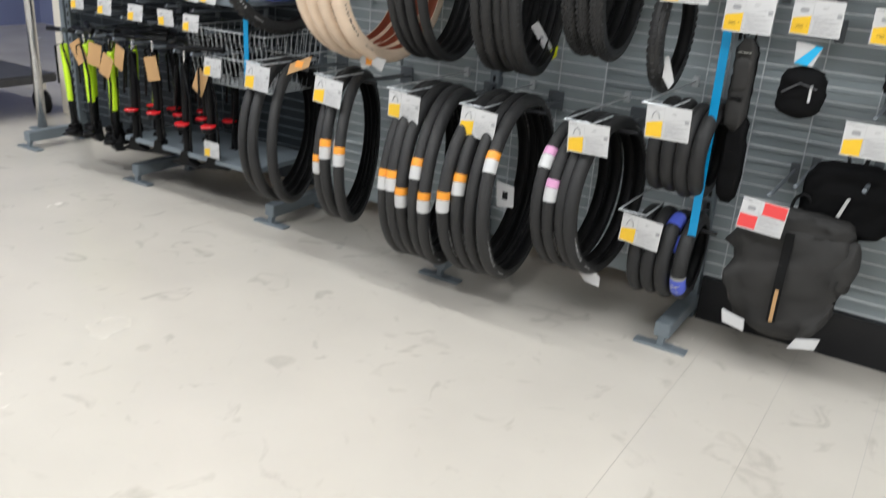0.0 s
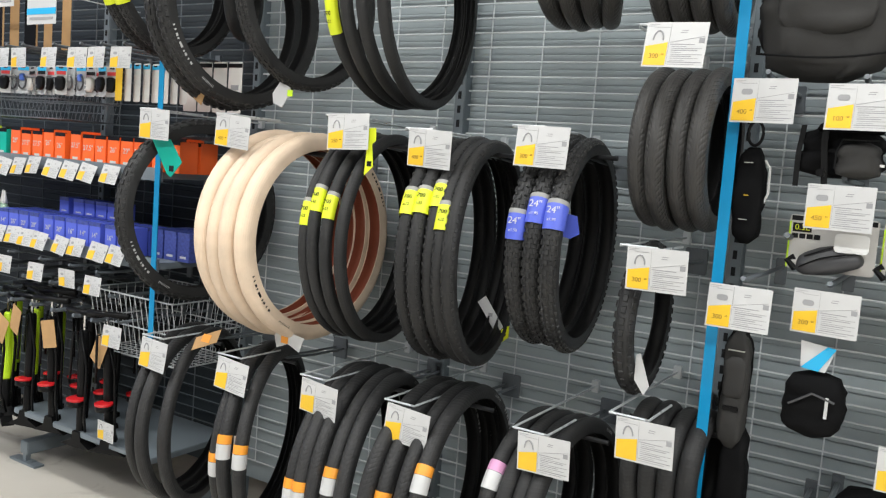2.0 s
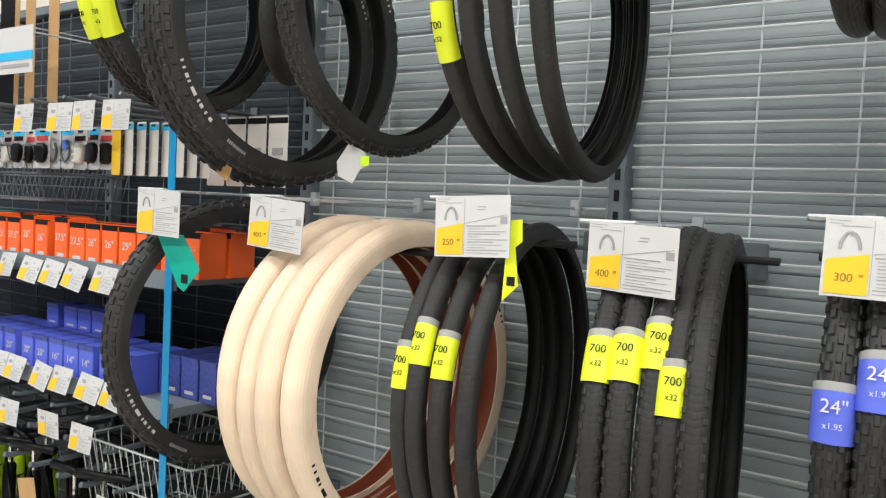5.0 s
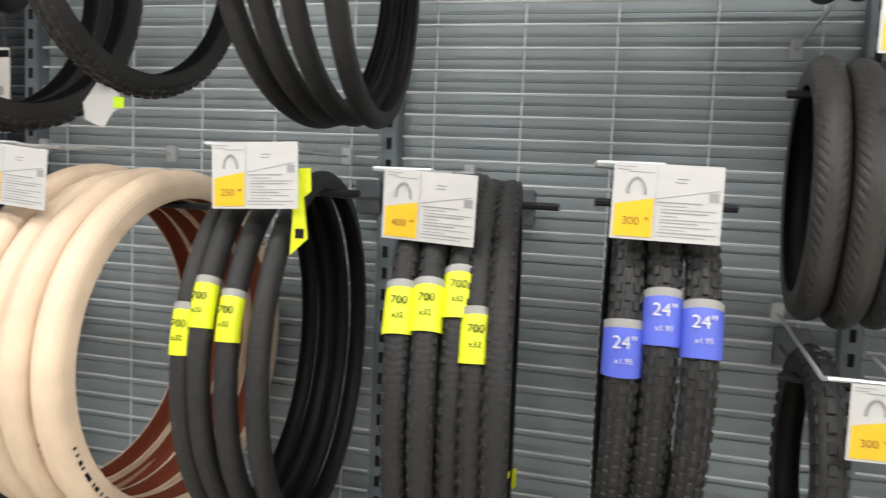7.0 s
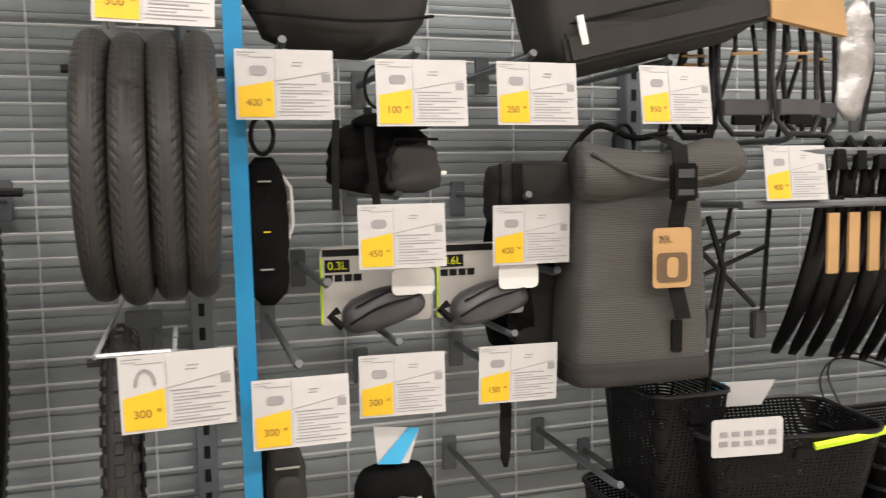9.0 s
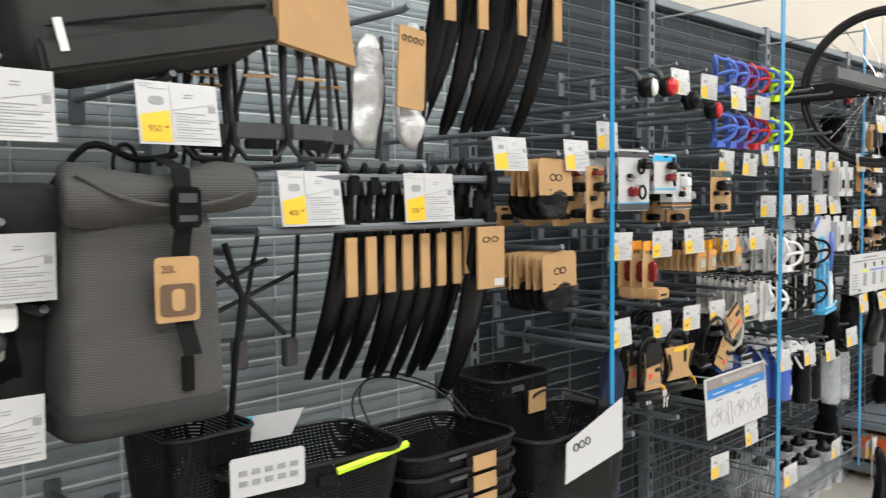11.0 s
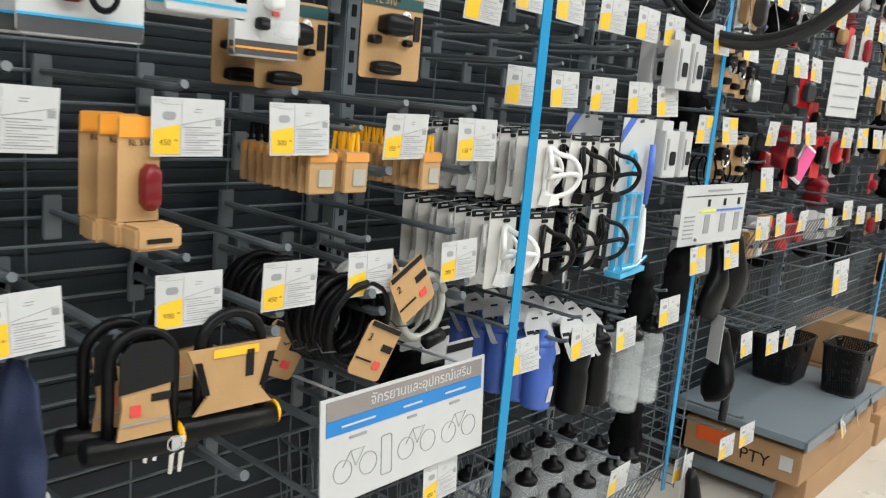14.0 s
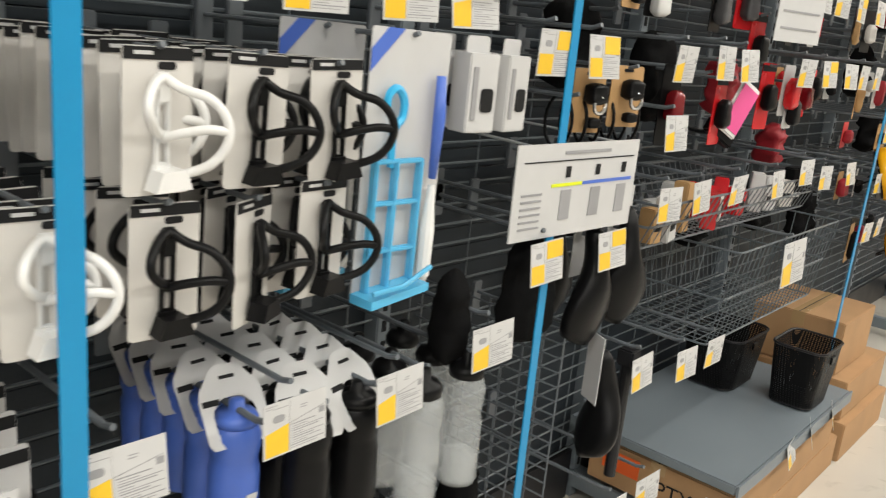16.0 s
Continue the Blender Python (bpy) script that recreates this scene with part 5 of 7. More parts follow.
for i, x in enumerate((2.69, 2.545, 2.515)):
    c = carded("bicycle_light", x, -0.46 + 0.07 * i, 1.672 - 0.03 * (i > 0), 0.135, 0.135, kraft, "black front lamp tied to a brown card", "bicycle light", "brown carded lamps", (
        ("pad", black_plastic, -0.01, -0.05, 0.06, 0.034, 0.034), ("pad", black_plastic, -0.045, -0.075, 0.022, 0.014, 0.016), ("pad", black_plastic, 0.03, -0.075, 0.018, 0.012, 0.012), ("pad", black_plastic, -0.02, -0.118, 0.06, 0.022, 0.022), ("ring", white_plastic, 0.01, -0.048, 0.016, 0.036, 0.038), ("bar", ink, 0.055, -0.05, 0.014, 0.04, 0)))
    part("print_header", box(bmn(), -0.066, 0.066, -0.0022, -0.001, -0.022, -0.004), teal_print, c, "dark teal header")
    text("FL 510", 0.017, kraft, c, pose(-0.02, -0.003, -0.013, 90, 0, 0))
for i in range(4):
    carded("bicycle_light", 2.0 - 0.03 * i, -0.46 + 0.05 * i, 1.672, 0.085, 0.15, kraft, "black lamp tied to a brown card", "bicycle light", "brown carded lamps", (("pad", red_dark, 0.0, -0.018, 0.045, 0.014, 0.018), ("pad", black_plastic, 0.01, -0.055, 0.055, 0.026, 0.03), ("pad", black_plastic, -0.02, -0.085, 0.02, 0.014, 0.016), ("pad", black_plastic, 0.01, -0.125, 0.06, 0.026, 0.026)), yaw=rnd.uniform(-6, 6))
for i in range(4):
    carded("bicycle_light", 1.93 - 0.045 * i, -0.4 + 0.06 * i, 1.57, 0.07, 0.055, kraft, "lower edge of a brown lamp card", "bicycle light", "brown carded lamps", (("pad", black_plastic, 0.0, -0.03, 0.04, 0.016, 0.02),), yaw=rnd.uniform(-6, 6))
for i in range(3):
    c = carded("rear_light", 2.258 - 0.008 * i, -0.46 + 0.035 * i, 1.462, 0.058, 0.14, kraft, "red rear lamp on a tall folded brown card", "bicycle light", "red rear lamps", (("pad", red_dark, 0.01, -0.09, 0.026, 0.06, 0.022), ("bar", orange_tag, 0, -0.014, 0.056, 0.026, 0)), yaw=rnd.uniform(-3, 3))
    part("folded_foot", box(bmn(), -0.029, 0.036, -0.05, 0.0, -0.166, -0.135, 0.004), kraft, c)
    part("foot_print", box(bmn(), -0.015, 0.02, -0.0512, -0.0502, -0.156, -0.15), ink, c)
    text("RL 510", 0.011, ink, c, pose(0.0, -0.003, -0.034, 90, 0, 0))
orange_soft = material("faded_orange_print", (0.7, 0.3, 0.06), 0.6)
for x0, n, hang in ((2.558, 9, black_plastic), (2.628, 3, yellow_plastic), (2.805, 10, yellow_plastic)):
    for i in range(n):
        t = thing("small_light_pack", pose(x0, -0.46 + 0.022 * i, 1.352, 0, 0, rnd.uniform(-6, 6)), "small lamp in a folded brown card box", "bicycle light", "small boxed lamps")
        part("card_box", box(bmn(), -0.026, 0.026, -0.006, 0.003, 0, 0.066, 0.0015), kraft, t)
        part("window", box(bmn(), -0.008, 0.018, -0.0085, -0.0065, 0.012, 0.038), grey_coil, t)
        part("band", box(bmn(), -0.0255, 0.0255, -0.0078, -0.0065, 0.05, 0.064), orange_soft, t)
        part("hang_strap", tube(bmn(), [(-0.008, 0.002, 0.056), (-0.004, 0.002, 0.095), (0.004, 0.002, 0.095), (0.008, 0.002, 0.056)], 0.0036, 5), hang, t)
    peg(x0, 1.452, -0.47, 0.0045)


for x, z, m in ((2.36, 2.0, red_plastic), (2.5, 1.97, black_plastic), (2.62, 1.95, red_plastic), (2.24, 1.99, white_plastic)):
    t = thing("rear_light", pose(x, -0.42, z - 0.09, 0, 0, rnd.uniform(-25, 25)), "round rear lamp on a grey clamp", "bicycle light", "clamped lamps")
    part("clamp", tube(bmn(), spline([(0, 0.03, 0.06), (0.01, 0.0, 0.05), (0.012, -0.02, 0.02), (0.0, -0.03, 0.0)]), 0.009, 8), grey_plastic, t, smooth=True)
    part("housing", lathe(bmn(), [(0.012, -0.03), (0.028, -0.028), (0.03, 0.0), (0.02, 0.012)], 16, "y"), black_plastic, t, smooth=True).matrix_basis = pose(0, -0.03, 0)
    part("lens", lathe(bmn(), [(0.006, -0.042), (0.02, -0.038), (0.027, -0.029)], 16, "y"), m, t, smooth=True).matrix_basis = pose(0, -0.03, 0)

# bottle cages
def bottle_cage(x, y, z, mat, yaw=0.0, label="", card=True, s=1.0):
    t = thing("bottle_cage", pose(x, y, z, 0, rnd.uniform(-2, 2), yaw), label, "bottle cage", "bottle cages")
    if card:
        c = part("card", slab(bmn(), round_rect(0.085, 0.16, 0.006, 2, 0, -0.08), -0.001, 0.001), offwhite_card, t, "grey-white card back")
        part("header", box(bmn(), -0.0415, 0.0415, -0.0024, -0.0012, -0.014, -0.001), ink, c)
        part("header_mark", box(bmn(), -0.03, -0.008, -0.0032, -0.0025, -0.009, -0.005), white_card, c)
        part("hang_hole", slab(bmn(), round_rect(0.022, 0.008, 0.003, 2, 0.01, -0.02), -0.0022, -0.0012), ink, c)
    bm = bmn()
    for sx in (-0.0085, 0.0045):
        box(bm, sx, sx + 0.004, -0.012, -0.004, -0.135, -0.05, 0.0012)
    for z0, z1, hw in ((-0.06, -0.026, 0.0095), (-0.1, -0.088, 0.008), (-0.136, -0.122, 0.012)):
        box(bm, -hw, hw, -0.013, -0.004, z0, z1, 0.003)
    part("spine", bm, mat, t)
    part("foot", slab(bmn(), [(-0.02, -0.152), (0.024, -0.15), (0.016, -0.128), (-0.012, -0.13)], -0.032, -0.006), mat, t)
    for pts in ([(0, -0.01, -0.03), (-0.014, -0.018, -0.036), (-0.03, -0.032, -0.05), (-0.033, -0.036, -0.066), (-0.02, -0.026, -0.082), (-0.004, -0.012, -0.092)],
                [(0, -0.01, -0.03), (0.016, -0.022, -0.042), (0.036, -0.044, -0.05), (0.05, -0.056, -0.072), (0.05, -0.056, -0.098), (0.036, -0.044, -0.122), (0.012, -0.016, -0.138)],
                [(-0.004, -0.012, -0.096), (0.012, -0.03, -0.088), (0.032, -0.048, -0.082), (0.05, -0.056, -0.084)]):
        part("arm", tube(bmn(), spline(pts), 0.0056, 7), mat, t, smooth=True)
    return t


WC, BC = "white bottle cage on a grey-white card", "black bottle cage on a grey-white card"
def cage_column(x, zt, mat, n, gap, lean, yaw):
    for i in range(n):
        bottle_cage(x + lean * i, -0.445 + gap * i, zt + rnd.uniform(-0.004, 0.004), mat, yaw + rnd.uniform(-5, 5), WC if mat is white_plastic else BC)
    peg(x, zt - 0.006, -0.455, 0.004)


for x, zt, mat, n, gap, lean, yaw in ((3.18, 1.462, white_plastic, 8, 0.05, 0.0, 3), (3.31, 1.46, black_plastic, 7, 0.055, 0.0, 2), (3.43, 1.452, black_plastic, 7, 0.055, 0.0, 0),
                                      (3.055, 1.297, white_plastic, 6, 0.05, 0.0, 3), (3.19, 1.292, black_plastic, 4, 0.07, 0.0, -8), (3.31, 1.287, black_plastic, 5, 0.06, 0.0, 22), (3.42, 1.297, black_plastic, 5, 0.06, 0.0, 6)):
    cage_column(x, zt, mat, n, gap, lean, yaw)
purple = material("purple_plastic", (0.12, 0.05, 0.3), 0.3, spread=0.06)
for i, m in enumerate((blue_plastic, blue_plastic, purple, red_plastic, blue_plastic, lime_plastic)):
    for zt in (1.9, 2.08):
        bottle_cage(2.74 + 0.085 * i, -0.4, zt, m, rnd.uniform(-10, 10), "coloured bottle cage hung on a peg", False)
sky_clear = material("clear_sky_blue_plastic", (0.1, 0.5, 0.8), 0.2, spread=0.05, alpha=0.8)
for i in range(2):
    t = thing("cleaning_set", pose(3.572 - 0.06 * i, -0.44 + 0.12 * i, 1.5, 0, 1, 0), "sky blue lattice caddy and dark blue brush on a white card", "cleaning set", "cleaning sets")
    part("card", slab(bmn(), round_rect(0.16, 0.38, 0.005, 2, 0, -0.19), -0.001, 0.001), white_card, t)
    part("corner", slab(bmn(), [(-0.08, -0.06), (-0.08, -0.03), (-0.05, 0.0), (-0.02, 0.0)], -0.003, -0.0012), blue_plastic, t)
    part("hook", tube(bmn(), spline([(-0.035, -0.012, -0.19), (-0.035, -0.012, -0.14), (-0.02, -0.012, -0.12), (-0.02, -0.012, -0.095), (-0.035, -0.012, -0.08), (-0.05, -0.012, -0.09), (-0.052, -0.012, -0.11)]), 0.006, 6), sky_plastic, t)
    for x in (-0.07, -0.03, 0.02):
        part("rail", box(bmn(), x, x + 0.008, -0.02, -0.006, -0.385, -0.18, 0.002), sky_clear, t)
    for z in (-0.185, -0.245, -0.315):
        part("rung", box(bmn(), -0.07, 0.029, -0.019, -0.008, z, z + 0.007, 0.002), sky_clear, t)
    part("tray", slab(bmn(), [(-0.085, -0.385), (0.03, -0.372), (0.03, -0.36), (-0.085, -0.372)], -0.05, -0.004), sky_clear, t)
    part("tray_rim", tube(bmn(), [(-0.085, -0.05, -0.36), (-0.03, -0.055, -0.355), (0.03, -0.05, -0.335)], 0.004, 6), sky_clear, t)
    part("brush_handle", tube(bmn(), [(0.05, -0.015, -0.06), (0.052, -0.017, -0.12), (0.052, -0.015, -0.21)], 0.009, 8, False, [0.8, 1.1, 0.7]), blue_plastic, t, smooth=True)
    part("bristles", lathe(bmn(), [(0.004, -0.37), (0.011, -0.36), (0.012, -0.29), (0.005, -0.22)], 10), white_plastic, t).matrix_basis = pose(0.052, -0.015, 0)
    peg(3.572 - 0.06 * i, 1.49, -0.45 + 0.12 * i, 0.004)
for i in range(4):
    for zt in (1.495, 1.72):
        t = thing("boxed_computer", pose(3.715 + 0.085 * (i % 2), -0.44 + 0.07 * (i // 2), zt - 0.14, 0, 0, rnd.uniform(-6, 6)), "small white box with a pictured cycle computer", "boxed accessory", "white boxes")
        part("carton", box(bmn(), -0.032, 0.032, -0.02, 0.02, 0, 0.12, 0.002), white_card, t)
        part("picture", slab(bmn(), round_rect(0.026, 0.036, 0.006, 2, 0.008, 0.05), -0.0225, -0.0208), ink, t)
        part("hang_tab", slab(bmn(), round_rect(0.05, 0.03, 0.006, 2, 0, 0.13), -0.001, 0.001), white_card, t)
        part("print_bar", box(bmn(), -0.024, -0.014, -0.0218, -0.0206, 0.02, 0.1), grey_ink, t)


# drinking bottles on pegs
def bottle(x, y, z_top, mat, label, cap=black_plastic, collar=True, clear=False, tall=0.87):
    t = thing("drinking_bottle", pose(x, y, z_top + 0.027 - 0.27 * tall, 0, rnd.uniform(-2, 2), rnd.uniform(0, 60)) @ Matrix.Diagonal((0.99, 0.99, tall, 1.0)), label, "drinking bottle", "drinking bottles")
    if mat is blue_plastic:
        part("mark", slab(bmn(), [(-0.012, 0.03), (0.006, 0.03), (0.014, 0.075), (-0.004, 0.075)], -0.039, -0.037), white_card, t, "white printed mark").matrix_basis = pose(0, 0, 0, 0, 0, -math.degrees(t.matrix_basis.to_euler().z))
    part("body", lathe(bmn(), [(0.02, 0.0), (0.034, 0.003), (0.037, 0.012), (0.0365, 0.11), (0.0335, 0.125), (0.0335, 0.135), (0.0365, 0.15), (0.0365, 0.175), (0.031, 0.192), (0.029, 0.195)], 22), mat, t, smooth=True)
    c = part("cap", lathe(bmn(), [(0.031, 0.193), (0.032, 0.205), (0.026, 0.214), (0.012, 0.218), (0.011, 0.235), (0.006, 0.238)], 18), cap, t, smooth=True)
    if clear:
        part("liner", lathe(bmn(), [(0.018, 0.004), (0.031, 0.008), (0.032, 0.05), (0.028, 0.055)], 16), frosted, t)
    if collar:
        bm = bmn()
        out = [(-0.044, -0.05), (0.044, -0.05), (0.05, -0.04), (0.05, 0.03), (0.046, 0.046), (0.024, 0.078), (0.014, 0.084), (-0.014, 0.084), (-0.024, 0.078), (-0.046, 0.046), (-0.05, 0.03), (-0.05, -0.04)]
        hole = [(0.9 * u, 0.78 * v - 0.008) for u, v in ((-0.024, -0.036), (0.024, -0.036), (0.036, -0.022), (0.037, 0.014), (0.034, 0.026), (0.02, 0.044), (0.012, 0.048), (-0.012, 0.048), (-0.02, 0.044), (-0.034, 0.026), (-0.037, 0.014), (-0.036, -0.022))]
        for hh in (0.0, 0.0012):
            A, B = ([bm.verts.new((u, v, hh)) for u, v in q] for q in (out, hole))
            for i in range(12):
                f = (A[i], A[(i + 1) % 12], B[(i + 1) % 12], B[i])
                bm.faces.new(f if hh else f[::-1])
        tip = pose(0, 0.002, 0.207, 60, 0, 0)
        spin = pose(0, 0, 0, 0, 0, rnd.uniform(-8, 8) - math.degrees(t.matrix_basis.to_euler().z))
        part("collar", bm, white_card, t, "white card collar").matrix_basis = spin @ tip
        for q in ((-0.046, -0.02, 0.02, 0.03), (-0.012, 0.012, 0.06, 0.066)):
            part("collar_print", box(bmn(), q[0], q[1], q[2], q[3], 0.0014, 0.002), ink, t).matrix_basis = spin @ tip
    return t


frosted = material("frosted_plastic", (0.66, 0.69, 0.7), 0.15, alpha=0.3, spread=0.03)
for i in range(5):
    bottle(3.335 + 0.003 * i, -0.385 + 0.066 * i, 0.985, blue_plastic, "blue drinking bottle with a white card collar on a peg", cap=blue_plastic, tall=0.82)
for x in (3.44, 3.54):
    for i in range(5):
        bottle(x + 0.003 * i, -0.42 + 0.064 * i, 0.975, black_plastic, "black drinking bottle with a white card collar on a peg")
for x in (3.655, 3.765):
    for i in range(3):
        bottle(x + 0.004 * i, -0.45 + 0.085 * i, 0.985, frosted, "clear drinking bottle with a black cap on a peg", collar=False, clear=True, tall=1.05)
for x in (3.335, 3.44, 3.54, 3.655, 3.765):
    peg(x, 0.972, -0.455, 0.005)
for i in range(4):
    t = carded("tube_bag", 3.03 + 0.02 * i - 0.02, -0.4 + 0.085 * i, 1.02, 0.085, 0.075, white_card, "black phone bag under a white card", "phone bag", "carded phone bags", (), header=ink)
    b = pillow(bmn(), 0.11, 0.06, 0.17, 6, 8, 3.5, 0.01)
    bmesh.ops.transform(b, matrix=pose(0.01, 0.0, -0.26), verts=b.verts)
    part("bag", b, black_cloth, t, smooth=True)


# wire baskets
def wire_basket(x, y, z, w, d, h, label, mat=hook_steel, step=0.03, slope=0.75):
    t = thing("wire_basket", pose(x, y, z), label, "wire basket", "wire baskets")
    for zz, s in ((0.0, slope), (h * 0.5, (1 + slope) / 2), (h, 1.0)):
        part("ring", tube(bmn(), [(px, pz * s, zz) for px, pz in round_rect(w, d, 0.02, 3)], 0.0032, 6, True), mat, t)
    n = int(w / step)
    for i in range(n + 1):
        px = -w / 2 + w * i / n
        part("rod", tube(bmn(), [(px, -d / 2, h), (px, -d / 2 * slope, 0), (px, d / 2 * slope, 0), (px, d / 2, h)], 0.0018, 5), mat, t)
    m = int(d / step / 1.4)
    for i in range(m + 1):
        py = -d / 2 + d * i / m
        part("rod", tube(bmn(), [(-w / 2, py, h), (-w / 2, py * slope, 0), (w / 2, py * slope, 0), (w / 2, py, h)], 0.0018, 5), mat, t)
    return t


wire_basket(2.98, -0.25, 0.42, 0.3, 0.42, 0.3, "grey wire basket hung low on the grid")
wire_basket(3.6, -0.26, 0.36, 0.66, 0.42, 0.14, "grey wire basket holding drinking bottles")
for i in range(5):
    for j in range(3):
        bottle(3.36 + 0.12 * i, -0.4 + 0.11 * j, 0.55, frosted, "clear drinking bottle with a black cap in a basket", collar=False, clear=True)
wp = thing("wire_divider", pose(4.1, 0, 0), "dark wire side panel between two bays of goods", "wire panel")
for k in range(19):
    z = 0.36 + 0.032 * k
    part("rod", tube(bmn(), [(0, -0.02, z), (0, -0.43, z)], 0.0022, 5), hook_steel, wp)
for k in range(9):
    y = -0.03 - 0.05 * k
    part("rod", tube(bmn(), [(0.004, y, 0.35), (0.004, y, 0.95)], 0.0022, 5), hook_steel, wp)
bag("saddle_cover", 3.99, -0.4, 0.93, 0.17, 0.07, 0.21, black_cloth, "flat black saddle cover hung from a peg", "saddle cover", seed=42, soft=3.5, top=0.6, jitter=0.01)
bag("saddle_bag", 3.74, -0.42, 0.95, 0.075, 0.07, 0.17, black_cloth, "slim black saddle bag hung from a peg", "saddle bag", seed=41, soft=2.6, top=0.7, jitter=0.01)
bag("saddle_cover", 3.93, -0.33, 0.43, 0.12, 0.09, 0.25, black_cloth, "folded black saddle cover hung from a peg", "saddle cover", seed=31, soft=3, top=0.5, jitter=0.02)


# locks
def u_lock(x, y, z, s=1.0, wide=False):
    t = thing("u_lock", pose(x, y, z, 0, 0, -4) @ Matrix.Scale(0.92, 4), "black shackle lock in a brown card holder", "bicycle lock", "shackle locks")
    w = 0.05 if not wide else 0.055
    part("shackle", tube(bmn(), [(-w, 0, 0.0)] + [(-w * math.cos(a), 0, 0.12 + w * math.sin(a)) for a in [math.pi * i / 10 for i in range(11)]] + [(w, 0, 0.0)], 0.009, 8), black_plastic, t, smooth=True)
    part("crossbar", lathe(bmn(), [(0.012, -0.088), (0.02, -0.084), (0.02, 0.084), (0.012, 0.088)], 16, "x"), black_plastic, t, smooth=True).matrix_basis = pose(0, 0, -0.01, 0, 5 if not wide else 3, 0)
    part("card_holder", slab(bmn(), [(-0.042, 0.01), (0.042, 0.01), (0.035, 0.06), (0.042, 0.125), (-0.042, 0.125), (-0.035, 0.06)] if not wide else [(-0.07, 0.018), (0.07, 0.018), (0.048, 0.045), (0.082, 0.125), (-0.082, 0.125), (-0.048, 0.045)], -0.016, -0.011), kraft, t, "brown card holder")
    if not wide:
        part("card_header", slab(bmn(), [(-0.041, 0.082), (0.041, 0.09), (0.041, 0.14), (0.024, 0.158), (-0.024, 0.158), (-0.041, 0.14)], -0.0185, -0.0165), ink, t, "black head of the card")
        part("print_block", box(bmn(), 0.008, 0.038, -0.018, -0.0165, 0.064, 0.076), ink, t)
        part("key_ring", tube(bmn(), [(0.04 + 0.012 * math.cos(a), -0.03, -0.005 + 0.012 * math.sin(a)) for a in [2 * math.pi * j / 12 for j in range(12)]], 0.0014, 4, True), chrome, t)
        for kx in (0.03, 0.045):
            part("key", slab(bmn(), [(kx, -0.02), (kx + 0.008, -0.018), (kx + 0.004, -0.052), (kx - 0.002, -0.05)], -0.034, -0.032), chrome, t)
        part("print_bar", box(bmn(), -0.038, 0.038, -0.018, -0.0165, 0.032, 0.035), grey_ink, t)
        part("red_stamp", box(bmn(), -0.024, -0.008, -0.018, -0.0165, 0.045, 0.062), red_print, t)
        part("sticker", box(bmn(), 0.04, 0.06, -0.0215, -0.0202, -0.02, 0.0), white_card, t, "small white printed sticker")
    if wide:
        for sx in (-1, 1):
            part("end_cap", lathe(bmn(), [(0.0, sx * 0.0915), (0.016, sx * 0.0905), (0.0205, sx * 0.087), (0.0205, sx * 0.083)], 16, "x"), yellow_plastic, t, "yellow end cap").matrix_basis = pose(0, 0, -0.01)
        for sx in (-0.05, 0.05):
            part("holder_slot", slab(bmn(), [(sx - 0.006, 0.05), (sx + 0.006, 0.05), (sx * 1.3 + 0.006, 0.105), (sx * 1.3 - 0.006, 0.105)], -0.0185, -0.0165), black_plastic, t)
        part("yellow_print", box(bmn(), -0.04, 0.04, -0.018, -0.0165, 0.108, 0.122), yellow_print, t)
        part("print_block", box(bmn(), 0.018, 0.032, -0.018, -0.0165, 0.07, 0.115), ink, t)
    return t


u_lock(2.402, -0.47, 1.025, wide=True)
for i in range(2):
    u_lock(2.268 - 0.01 * i, -0.46 + 0.05 * i, 1.02)
u_lock(2.385, -0.36, 1.03)


